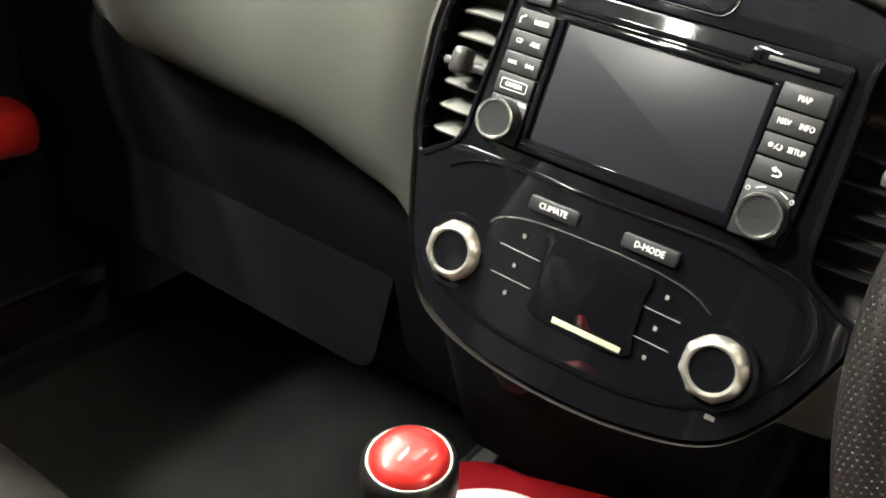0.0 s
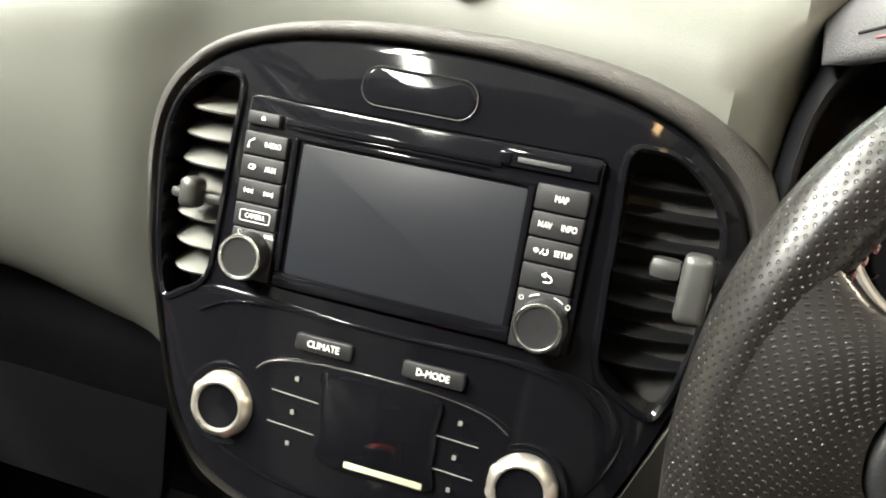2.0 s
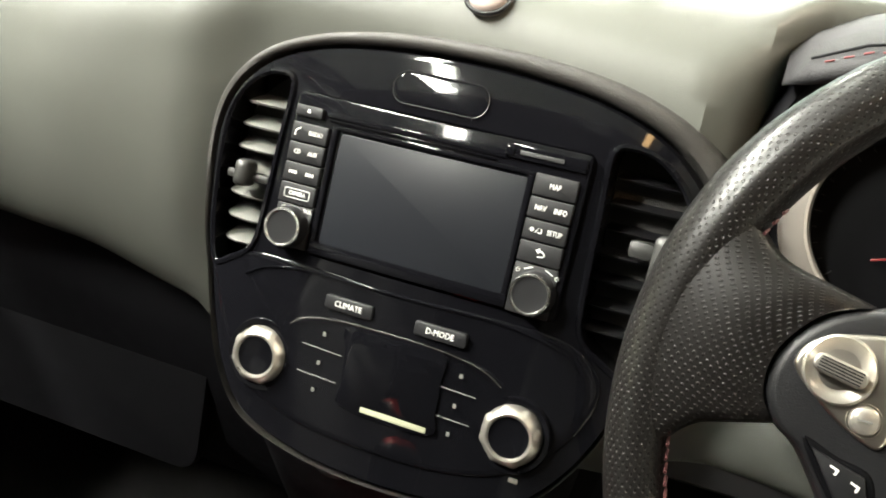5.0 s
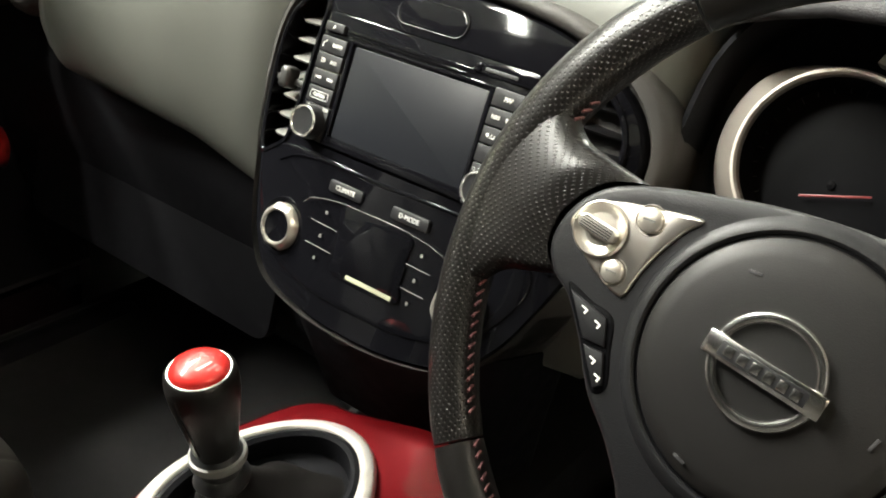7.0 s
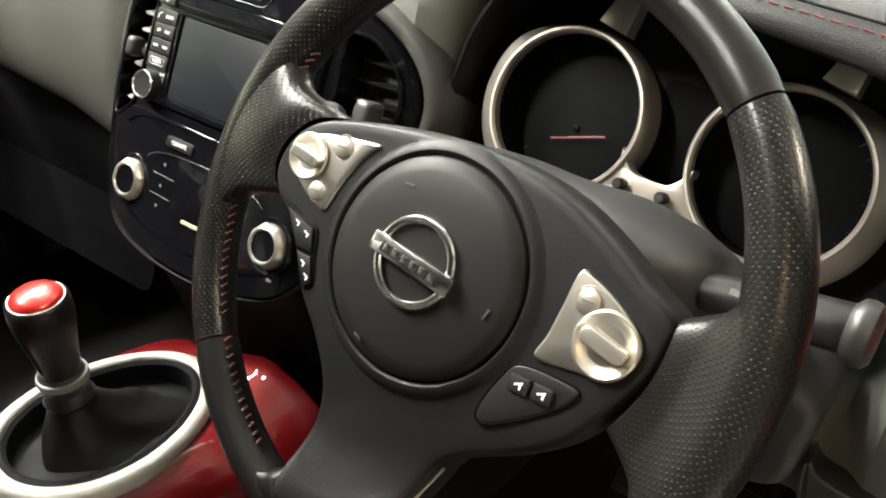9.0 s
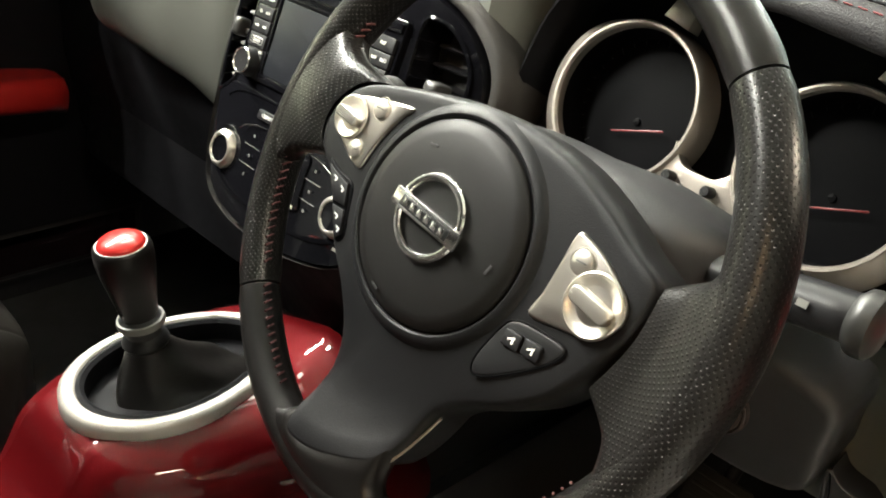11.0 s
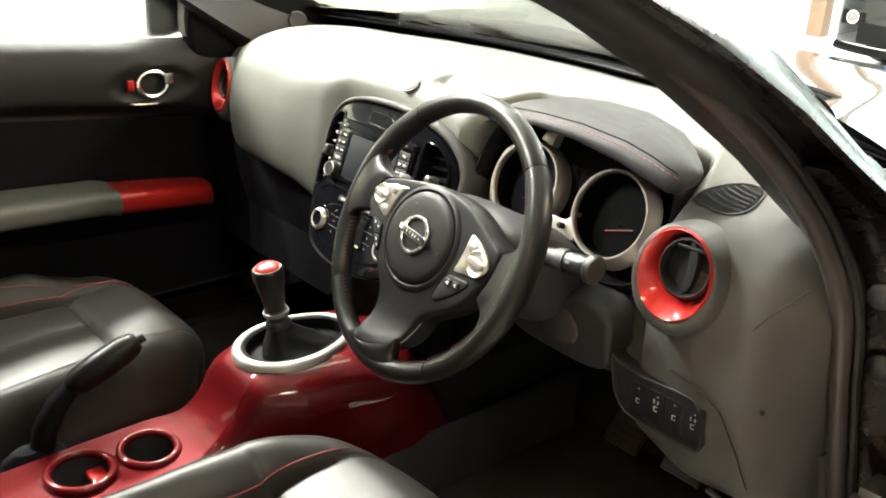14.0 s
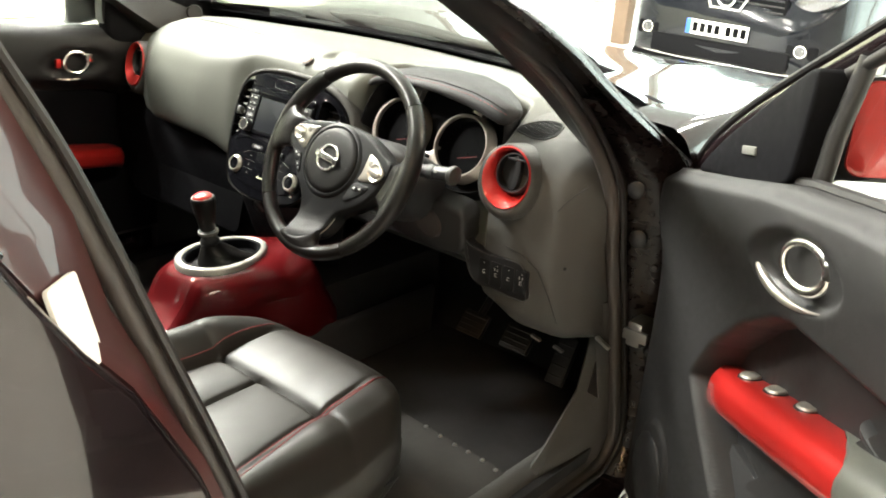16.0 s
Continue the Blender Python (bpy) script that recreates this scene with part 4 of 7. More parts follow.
def perf_mat():
    m = node_mat("perforated_leather", (0.007, 0.0063, 0.006), 0.28, spec=0.25, vary=0.05, rough_vary=0.004)
    n, l = m.node_tree.nodes, m.node_tree.links
    uvn = n.new("ShaderNodeUVMap")
    sep = n.new("ShaderNodeSeparateXYZ")
    l.new(uvn.outputs["UV"], sep.inputs[0])
    waves = []
    for out, k in (("X", 1.0), ("Y", 1.0)):
        w = n.new("ShaderNodeMath")
        w.operation = "SINE"
        mu = n.new("ShaderNodeMath")
        mu.operation, mu.inputs[1].default_value = "MULTIPLY", 2 * math.pi
        l.new(sep.outputs[out], mu.inputs[0])
        l.new(mu.outputs[0], w.inputs[0])
        waves.append(w)
    prod = n.new("ShaderNodeMath")
    prod.operation = "MULTIPLY"
    l.new(waves[0].outputs[0], prod.inputs[0])
    l.new(waves[1].outputs[0], prod.inputs[1])
    hole = n.new("ShaderNodeMapRange")
    hole.inputs["From Min"].default_value, hole.inputs["From Max"].default_value = 0.45, 0.80
    hole.inputs["To Min"].default_value, hole.inputs["To Max"].default_value = 1.0, 0.0
    l.new(prod.outputs[0], hole.inputs["Value"])
    bump = n.new("ShaderNodeBump")
    bump.inputs["Strength"].default_value, bump.inputs["Distance"].default_value = 0.6, 0.0008
    l.new(hole.outputs["Result"], bump.inputs["Height"])
    l.new(bump.outputs["Normal"], n["Principled BSDF"].inputs["Normal"])
    return m


PERF = perf_mat()
RIM_R = 0.1720


def rim_t(deg):
    """Half the rim's thickness: fuller at the two perforated grips."""
    d1, d2 = (deg - 150 + 180) % 360 - 180, (deg - 8 + 180) % 360 - 180
    return 0.0133 + 0.0030 * (math.exp(-(d1 / 28) ** 2) + math.exp(-(d2 / 38) ** 2))


def rim_arc(a0, a1):
    """One leather section of the rim, with uv for its holes."""
    n = max(8, int(abs(a1 - a0) / 3))
    seg = 20
    bm = bmesh.new()
    uvl = bm.loops.layers.uv.new("UVMap")
    rows = []
    for i in range(n + 1):
        a = radians(a0 + (a1 - a0) * i / n)
        end = min(i, n - i)
        thick = rim_t(math.degrees(a)) * (0.955 if end == 0 else 1.0)
        rows.append([bm.verts.new(((RIM_R + thick * math.cos(b)) * math.cos(a), (RIM_R + thick * math.cos(b)) * math.sin(a), 1.08 * thick * math.sin(b))) for b in (2 * math.pi * j / seg for j in range(seg))])
    length = abs(radians(a1 - a0)) * RIM_R / 0.0044
    for i in range(n):
        for j in range(seg):
            f = bm.faces.new((rows[i][j], rows[i + 1][j], rows[i + 1][(j + 1) % seg], rows[i][(j + 1) % seg]))
            for loop, (p, q) in zip(f.loops, ((i, j), (i + 1, j), (i + 1, j + 1), (i, j + 1))):
                loop[uvl].uv = (p / n * length, q / seg * 25)
    for r in (rows[0], rows[-1]):
        bm.faces.new(r)
    return bm


for a0, a1, mat, lab in ((43, 127, LEATHER, "smooth black leather rim section"), (127, 217, PERF, "perforated black leather grip"), (217, 302.5, LEATHER, "smooth black leather rim section"), (302.5, 403, PERF, "perforated black leather grip")):
    part("rim", move(rim_arc(a0 + 0.25, a1 - 0.25), RIM_C), mat, wheel, lab, 60)
# stitches inside the grips
DARKTHREAD = node_mat("dark_red_thread", (0.060, 0.014, 0.015), 0.7)
for a0, a1 in ((150, 214), (304, 330), (218, 244), (284, 302)):
    k = int((a1 - a0) / 1.9)
    st = []
    for i in range(k):
        a = radians(a0 + (a1 - a0) * i / k)
        r = RIM_R - rim_t(math.degrees(a)) * 0.99
        st.append(tube([(r * math.cos(a + d), r * math.sin(a + d), 0.0055 + h) for d, h in ((-0.009, -0.003), (0, 0.0004), (0.009, 0.003))], 0.0008, False, 5))
    part("stitching", move(join(*st), RIM_C), DARKTHREAD, wheel, "row of red stitches")

HUB = [(-0.098, 0.0480), (-0.118, 0.0415), (-0.131, 0.031), (-0.1375, 0.018), (-0.1385, 0.005), (-0.132, -0.007), (-0.121, -0.015), (-0.108, -0.032), (-0.094, -0.054), (-0.077, -0.072), (-0.062, -0.095), (-0.0565, -0.116), (-0.0575, -0.136), (-0.0600, -0.152), (-0.0580, -0.1640), (-0.046, -0.1660), (-0.028, -0.1630), (-0.008, -0.1560), (0.0085, -0.1470), (0.0145, -0.136), (0.0195, -0.121), (0.0260, -0.106), (0.040, -0.094), (0.062, -0.082), (0.084, -0.066), (0.098, -0.047), (0.107, -0.030), (0.1140, -0.014), (0.1165, 0.002), (0.1150, 0.0140), (0.096, 0.0240), (0.072, 0.038), (0.042, 0.051), (0.005, 0.058), (-0.035, 0.058), (-0.070, 0.0535)]


def hub_bend(u, v):
    """Front of the hub: level at the button wings, falling back towards the lower rim."""
    return -0.0028 - 0.004 * sstep(-v, 0.055, 0.11) + 0.0150 * sstep(-v, 0.115, 0.166) + 0.002 * max(0.0, 1 - math.hypot(u + 0.017, v + 0.011) / 0.09)


def spoke_leather(edge, arc, lift=-0.016, bulge=0.006):
    """Leather that runs from the hub's edge and flares out along the rim; edge: hub points, arc: the rim's angles."""
    hub = spline([Vector((*p, 0)) for p in edge], 6, False)
    n, m = 24, 18
    bm = bmesh.new()
    uvl = bm.loops.layers.uv.new("UVMap")
    rings = []
    for i in range(m + 1):
        s = i / m
        row = []
        for j in range(2 * n):
            g = j / n if j < n else 2 - j / n
            front = 1 if j < n else -1
            x = g * (len(hub) - 1)
            k = min(int(x), len(hub) - 2)
            a = hub[k].lerp(hub[k + 1], x - k)
            narrow, wide = 0.5 + (g - 0.5) * 0.72, g
            q = narrow + (wide - narrow) * sstep(s, 0.45, 1.0)
            an = radians(arc[0] + (arc[1] - arc[0]) * q)
            b = RIM_C @ Vector((RIM_R * math.cos(an), RIM_R * math.sin(an), 0))
            p = a.lerp(Vector((b.x, b.y, 0)), s)
            cap = math.sqrt(max(0.0, 1 - (2 * g - 1) ** 2)) ** 0.45
            half = (0.0125 + (rim_t(math.degrees(an)) * 1.04 - 0.0125) * sstep(s, 0.35, 1.0)) * (cap if 0 < g < 1 else 0.0)
            mid = lift + (b.z - lift) * sstep(s, 0.25, 1.0) + bulge * math.sin(math.pi * min(1.0, s)) * 0.5
            row.append((bm.verts.new((p.x, p.y, mid + front * half)), (an * RIM_R / 0.0044, s * (b - a).length / 0.0044 + 0.5)))
        rings.append(row)
    for ra, rb in zip(rings, rings[1:]):
        for j in range(2 * n):
            q = (j + 1) % (2 * n)
            quad = (ra[j], ra[q], rb[q], rb[j])
            f = bm.faces.new([c[0] for c in quad])
            for loop, c in zip(f.loops, quad):
                loop[uvl].uv = c[1]
    return bm


HUBMAT = node_mat("wheel_hub_plastic", (0.009, 0.009, 0.0098), 0.40, spec=0.20, rough_vary=0.02, grain=0.30, grain_scale=1300, vary=0.06)
hub_out = spline(HUB, 3)
hub_rings = []
for s, dep in ((0.95, -0.040), (0.995, -0.034), (1.0, -0.018), (0.997, -0.011), (0.985, -0.0058), (0.967, -0.0022), (0.945, -0.0005), (0.92, 0.0), (0.85, 0.0), (0.75, 0.0), (0.65, 0.0), (0.5, 0.0), (0.3, 0.0), (0.1, 0.0)):
    ring = []
    for p in hub_out:
        r = math.hypot(p[0], p[1])
        k = s - max(0.0, 1 - 0.075 / r) * (s - 1) if s > 0.9 else s / 0.92 * (1 - 0.08 * min(1.0, 0.075 / r))
        ring.append(Vector((p[0] * k, p[1] * k, dep + hub_bend(p[0] * k, p[1] * k))))
    hub_rings.append(ring)
part("hub", loft(hub_rings), HUBMAT, wheel, "dark grey hub with three spokes", 55)
CUV = (-0.0172, -0.0112)
BADGE = node_mat("polished_badge_chrome", (0.94, 0.92, 0.89), 0.17, metal=1.0, vary=0.02, rough_vary=0.01)
part("spoke_leather", spoke_leather([(0.100, -0.050), (0.108, -0.034), (0.114, -0.016), (0.1155, 0.002), (0.1145, 0.0145)], (-34, 21)), PERF, wheel, "perforated leather wrapped spoke", 70)
part("spoke_leather", spoke_leather([(-0.104, 0.0470), (-0.122, 0.0400), (-0.136, 0.022), (-0.1375, 0.004), (-0.130, -0.0085)], (152, 192)), PERF, wheel, "perforated leather wrapped spoke", 70)
part("spoke_leather", spoke_leather([(-0.0590, -0.146), (-0.0560, -0.1570), (-0.044, -0.1610), (-0.027, -0.1585), (-0.008, -0.1515), (0.0070, -0.1430), (0.0125, -0.134)], (240, 286), -0.006, 0.004), LEATHER, wheel, "smooth leather foot of the lower spoke", 70)
part("horn_ring", move(lathe([(0.0690, -0.0035), (0.0668, -0.0010), (0.0640, 0.0012), (0.0618, 0.0014), (0.0604, 0.0002), (0.0598, -0.0040)], 72), Matrix.Translation((*CUV, 0.0))), HUBMAT, wheel)
part("horn_gap", move(tube([(0.0596 * math.cos(a), 0.0596 * math.sin(a), -0.0015) for a in (2 * math.pi * i / 72 for i in range(72))], 0.0010, True, 6), Matrix.Translation((*CUV, 0.0))), DIAL, wheel)
cover = part("airbag_cover", move(lathe([(0.0592, 0.000), (0.0590, 0.0065), (0.0578, 0.0088), (0.050, 0.0106), (0.038, 0.0118), (0.02, 0.0126), (0.0004, 0.0128)], 64), Matrix.Translation((*CUV, -0.0065))), node_mat("airbag_plastic", (0.0095, 0.009, 0.0088), 0.46, spec=0.20, rough_vary=0.02, grain=0.16, grain_scale=1600, vary=0.06), wheel, "round dark grey airbag cover", 60)
part("badge_ring", move(tube([(0.0225 * math.cos(a), 0.0225 * math.sin(a), 0) for a in (2 * math.pi * i / 48 for i in range(48))], 0.0024, True, 8, 0.7), Matrix.Translation((CUV[0] - 0.0025, CUV[1] + 0.0015, 0.0085))), BADGE, cover, "plain chrome badge ring")
part("badge_bar", move(box(0.0545, 0.0110, 0.0050, (0, 0, 0), 0.0016), Matrix.Translation((CUV[0] - 0.0025, CUV[1] + 0.0010, 0.0098)) @ Matrix.Rotation(radians(-9), 4, "Z")), BADGE, cover, "plain chrome badge bar")
part("badge_bar_inlay", move(box(0.040, 0.0066, 0.0010, (0, 0, 0), 0.0003), Matrix.Translation((CUV[0] - 0.0025, CUV[1] + 0.0010, 0.0122)) @ Matrix.Rotation(radians(-9), 4, "Z")), SATIN, cover)
for k in range(6):
    part("badge_mark", move(box(0.0042, 0.0046, 0.0010, (-0.0155 + 0.0062 * k, 0, 0), 0.0003), Matrix.Translation((CUV[0] - 0.0025, CUV[1] + 0.0010, 0.0126)) @ Matrix.Rotation(radians(-10), 4, "Z")), BADGE, cover)
for du, dv, an in ((-0.022, 0.038, 0), (0.045, -0.008, 70), (-0.022, -0.048, -20)):
    part("cover_mark", move(box(0.006, 0.0015, 0.0004, (0, 0, 0), 0.0001), Matrix.Translation((CUV[0] + du, CUV[1] + dv, 0.0052)) @ Matrix.Rotation(radians(an), 4, "Z")), DARK, cover)


def wheel_plate(name, pts, n0, n1, mat, label, parent=None):
    return part(name, plate(spline([(p[0], p[1]) for p in pts], 5), n0, n1, 0.0018, 3), mat, parent or wheel, label)


pl = wheel_plate("button_pad", [(-0.1292, 0.0200), (-0.1255, 0.0275), (-0.117, 0.0325), (-0.106, 0.0358), (-0.088, 0.0385), (-0.0695, 0.0400), (-0.0755, 0.0320), (-0.083, 0.0190), (-0.088, 0.0065), (-0.0905, -0.0030), (-0.0935, -0.0060), (-0.099, -0.0047), (-0.110, 0.0008), (-0.121, 0.0090), (-0.1275, 0.0150)], -0.010, -0.0004, PADSIL, "satin silver button pad")
pr = wheel_plate("button_pad", [(0.0640, 0.0186), (0.0725, 0.0179), (0.0838, 0.0132), (0.096, 0.0057), (0.1045, -0.0020), (0.1062, -0.0106), (0.1016, -0.0196), (0.0926, -0.0255), (0.0745, -0.0285), (0.0566, -0.0296), (0.0592, -0.0162), (0.0614, 0.0003)], -0.010, -0.0004, PADSIL, "satin silver button pad")


def wheel_dial(cu, cv, r, parent, an, ribs):
    d = part("dial", move(lathe([(r * 1.04, 0.0), (r * 1.02, 0.0008), (r * 0.96, 0.0012), (r * 0.90, 0.0002), (r * 0.6, -0.0012), (0.0003, -0.0014)], 44), Matrix.Translation((cu, cv, 0.0008))), SILVER, parent, "silver dial with raised grip bar", 60)
    at = Matrix.Translation((cu, cv, 0.0026)) @ Matrix.Rotation(radians(an), 4, "Z")
    bar = part("grip_bar", move(plate(rrect(-r * 0.78, -r * 0.27, r * 0.78, r * 0.27, r * 0.25, 5), -0.004, 0.0030, 0.0010, 3), at), SILVER, d, "", 50)
    for k in range(ribs):
        part("rib", move(box(r * 1.25, r * 0.040, 0.0006, (0, r * (-0.18 + 0.09 * k), 0.0030)), at), SATIN, bar)
    return d


wheel_dial(-0.1130, 0.0200, 0.0132, pl, -11, 5)
wheel_dial(0.0890, -0.0096, 0.0165, pr, -13, 0)
for cu, cv, r, par in ((-0.0920, 0.0318, 0.0066, pl), (-0.1000, 0.0037, 0.0060, pl), (0.0739, 0.0065, 0.0070, pr)):
    rb = part("round_button", move(lathe([(r * 1.14, -0.0004), (r * 1.08, 0.0002), (r * 1.02, -0.0012), (r * 0.97, -0.0012), (r * 0.93, 0.0011), (r * 0.8, 0.0017), (0.0003, 0.0018)], 28), Matrix.Translation((cu, cv, -0.0002))), SILVER, par, "", 50)
    part("sign", box(r * 0.9, r * 0.12, 0.0004, (cu, cv, 0.0018)), VENTGREY, rb)
sp = wheel_plate("switch_panel", [(0.0373, -0.0653), (0.0455, -0.0415), (0.0529, -0.0352), (0.0690, -0.0338), (0.0840, -0.0352), (0.0816, -0.0437), (0.067, -0.057), (0.0441, -0.0716)], -0.014, -0.0016, BUTTON, "black cruise switch panel")
part("panel_groove", tube([(p.x, p.y, -0.0022) for p in spline([(0.0373, -0.0653, 0), (0.0455, -0.0415, 0), (0.0529, -0.0352, 0), (0.0690, -0.0338, 0), (0.0840, -0.0352, 0), (0.0816, -0.0437, 0), (0.067, -0.057, 0), (0.0441, -0.0716, 0)], 4)], 0.0007, True, 5), DIAL, sp)
for cu, cv, w in ((0.0550, -0.0450, 0.0115), (0.0680, -0.0445, 0.0115)):
    key = part("switch", plate(rrect(cu - w / 2, cv - 0.0045, cu + w / 2, cv + 0.0045, 0.0015), -0.004, 0.0004, 0.0010), BUTTON, sp)
    part("sign", join(move(box(0.0046, 0.0010, 0.0003), Matrix.Translation((cu, cv + 0.0006, 0.0005)) @ Matrix.Rotation(radians(25), 4, "Z")), box(0.0012, 0.0030, 0.0003, (cu + 0.0012, cv - 0.0006, 0.0005))), WHITE, key)
sp = wheel_plate("switch_panel", [(-0.1195, -0.0090), (-0.105, -0.0125), (-0.0919, -0.0161), (-0.0870, -0.031), (-0.0826, -0.0467), (-0.0885, -0.0520), (-0.0960, -0.0440), (-0.1027, -0.0329)], -0.014, -0.0016, DIAL, "black phone switch panel")
for pts, signs in (([(-0.1155, -0.0115), (-0.0945, -0.0172), (-0.0905, -0.0300), (-0.1020, -0.0300)], ((-0.1060, -0.0175), (-0.0975, -0.0215))), ([(-0.1003, -0.0325), (-0.0897, -0.0325), (-0.0848, -0.0463), (-0.0884, -0.0495)], ((-0.0935, -0.0375), (-0.0885, -0.0440)))):
    key = part("switch", plate(pts, -0.006, 0.0002, 0.0010), BUTTON, sp)
    for cu, cv in signs:
        part("sign", move(join(box(0.0038, 0.0008, 0.0003, (0, 0.0008, 0)), box(0.0010, 0.0022, 0.0003, (0.0014, -0.0002, 0))), Matrix.Translation((cu, cv, 0.0004)) @ Matrix.Rotation(radians(-20), 4, "Z")), WHITE, key)
# Silver line that paints the thin highlight along the lower spoke's edge.
part("spoke_edge_glint", tube([(u, v, hub_bend(u, v) - 0.008) for u, v in spline([(0.0260, -0.107), (0.0200, -0.121), (0.0152, -0.135), (0.0105, -0.1450)], 4, False)], 0.0009, False, 6), SILVERDIM, wheel)
# column shroud and stalks
column = thing("steering_column", "black plastic steering column shroud with stalks", "steering column", WHEEL)
shr = []
half = [(0.0, 0.0600), (0.030, 0.0612), (0.050, 0.0605), (0.068, 0.0572), (0.087, 0.0508), (0.101, 0.0430), (0.106, 0.030), (0.105, 0.008), (0.098, -0.022), (0.080, -0.050), (0.045, -0.066), (0.0, -0.070)]
for n, k, dv in ((-0.044, 0.70, 0.0), (-0.050, 0.80, 0.0), (-0.058, 0.865, 0.0), (-0.068, 0.905, 0.0), (-0.080, 0.955, 0.0), (-0.095, 0.99, 0.0), (-0.120, 1.0, 0.0), (-0.160, 1.0, -0.002), (-0.185, 0.96, -0.006)):
    shr.append(spline([Vector((u * k, v * k + dv, n)) for u, v in half + [(-u, v) for u, v in half[-2:0:-1]]], 3))
part("shroud", loft(shr), DARK, column, "dark grained plastic shroud", 55)
for sx, lab in ((1, "wiper stalk"), (-1, "indicator stalk")):
    st = part("stalk", tube([(sx * 0.07, 0.020, -0.085), (sx * 0.11, 0.026, -0.088), (sx * 0.147, 0.031, -0.090), (sx * 0.176, 0.034, -0.090)], [0.010, 0.0115, 0.013, 0.0135], False, 16), SATIN, column, "black " + lab + " with a flat grey end")
    part("stalk_end", move(lathe([(0.0125, -0.004), (0.0172, 0.000), (0.0180, 0.004), (0.0172, 0.009), (0.014, 0.0115), (0.0004, 0.0125)], 28), Matrix.Translation((sx * 0.176, 0.034, -0.090)) @ Matrix.Rotation(radians(90 * sx), 4, "Y")), TABGREY, st, "grey flat stalk end")
    part("stalk_collar", tube([(sx * 0.128, 0.0285, -0.0892), (sx * 0.142, 0.0302, -0.0898)], 0.0145, False, 16), DARK, st)
    for du in (0.118, 0.152):
        part("sign", box(0.006, 0.004, 0.0004, (sx * du, 0.0305, -0.0755 if du > 0.13 else -0.0772)), VENTGREY, st)

# ---- instrument cluster ----
CLUS = frame_of((0.357, 0.243, 0.957), 22.0)
cluster = thing("instrument_cluster", "twin dark dials with satin silver bezels in a hooded pod", "instrument cluster", CLUS)
for gu in (-0.0800, 0.0785):
    cone = lathe([(0.0700, -0.026), (0.0682, -0.014), (0.0615, 0.0025), (0.0600, 0.0048), (0.0582, 0.0048), (0.0566, 0.0025), (0.0562, -0.004)], 72)
    for q in cone.verts:
        r = math.hypot(q.co.x, q.co.y)
        if r > 0.0616:
            out = (q.co.x * (1 if gu > 0 else -1) - 0.25 * q.co.y) / r
            wide = sstep(out, -0.2, 0.8)
            k = (0.0616 + (r - 0.0616) * (0.15 + 1.35 * wide)) / r
            q.co = Vector((q.co.x * k, q.co.y * k, q.co.z * (1 - 0.65 * wide)))
    bez = part("bezel", move(cone, Matrix.Translation((gu, 0, 0))), BEZEL, cluster, "satin silver dial bezel", 30)
    part("dial_tube", move(lathe([(0.0570, -0.003), (0.0562, -0.0045), (0.0540, -0.030)], 64), Matrix.Translation((gu, 0, 0))), DIAL, bez)
    face = part("dial_face", move(lathe([(0.0635, -0.030), (0.055, -0.028), (0.0004, -0.028)], 48), Matrix.Translation((gu, 0, 0))), DIAL, cluster, "dark dial face with a red needle")
    nd = part("needle", move(box(0.044, 0.0014, 0.0012, (0.006, 0, -0.0225), 0.0004), Matrix.Translation((gu, -0.018, 0)) @ Matrix.Rotation(radians(17), 4, "Z")), NEEDLE, face)
    part("needle_boss", move(lathe([(0.003, -0.028), (0.0028, -0.026), (0.0004, -0.0255)], 20), Matrix.Translation((gu, -0.010, 0))), DIAL, face)
    ticks = []
    for i in range(25):
        a = radians(225 - 270 * i / 24)
        rr = 0.052
        ticks.append(move(box(0.006 if i % 4 == 0 else 0.003, 0.0008, 0.0003), Matrix.Translation((gu + rr * math.cos(a), rr * math.sin(a), -0.0276)) @ Matrix.Rotation(a, 4, "Z")))
    part("scale", join(*ticks), SATIN, face)
    part("bezel_horn", move(plate([(-0.012, 0.066), (0.012, 0.066), (0.009, 0.092), (-0.008, 0.092)], -0.012, 0.004, 0.001), Matrix.Translation((gu, 0, 0)) @ Matrix.Rotation(radians(-14), 4, "Z")), BEZEL, bez)
part("bridge", plate(spline([(-0.0275, -0.012), (-0.0215, -0.0205), (-0.0140, -0.0268), (0.0, -0.0282), (0.0112, -0.0275), (0.0195, -0.0205), (0.0255, -0.012), (0.0262, -0.030), (0.036, -0.050), (0.0, -0.052), (-0.037, -0.050), (-0.0275, -0.030)], 3), -0.012, 0.002, 0.0012), BEZEL, cluster, "satin silver bridge with two reset buttons")
for su in (-0.0195, 0.0125):
    part("reset_button", move(lathe([(0.0042, 0), (0.0042, 0.009), (0.003, 0.0105), (0.0003, 0.0105)], 16), Matrix.Translation((su, -0.0368, 0.002))), SATIN, cluster, "small black reset button")
part("centre_display", plate(rrect(-0.026, -0.032, 0.026, 0.045, 0.006), -0.045, -0.030, 0.001), DIAL, cluster)
pod = [(-0.166, -0.060), (-0.168, 0.0), (-0.160, 0.05), (-0.13, 0.085), (-0.06, 0.098), (0.06, 0.098), (0.13, 0.088), (0.160, 0.05), (0.168, 0.0), (0.160, -0.060), (0.09, -0.085), (-0.09, -0.085)]
pod_o = spline(pod, 4)
part("pod", loft([[Vector((p[0] * s, p[1] * s, n)) for p in pod_o] for s, n in ((1.10, -0.03), (1.06, 0.006), (1.03, 0.010), (1.01, 0.004), (0.98, -0.05), (0.5, -0.055), (0.1, -0.055))] ), LOWDARK, cluster, "black cluster pod", 50)
# visor over the cluster
vis = []
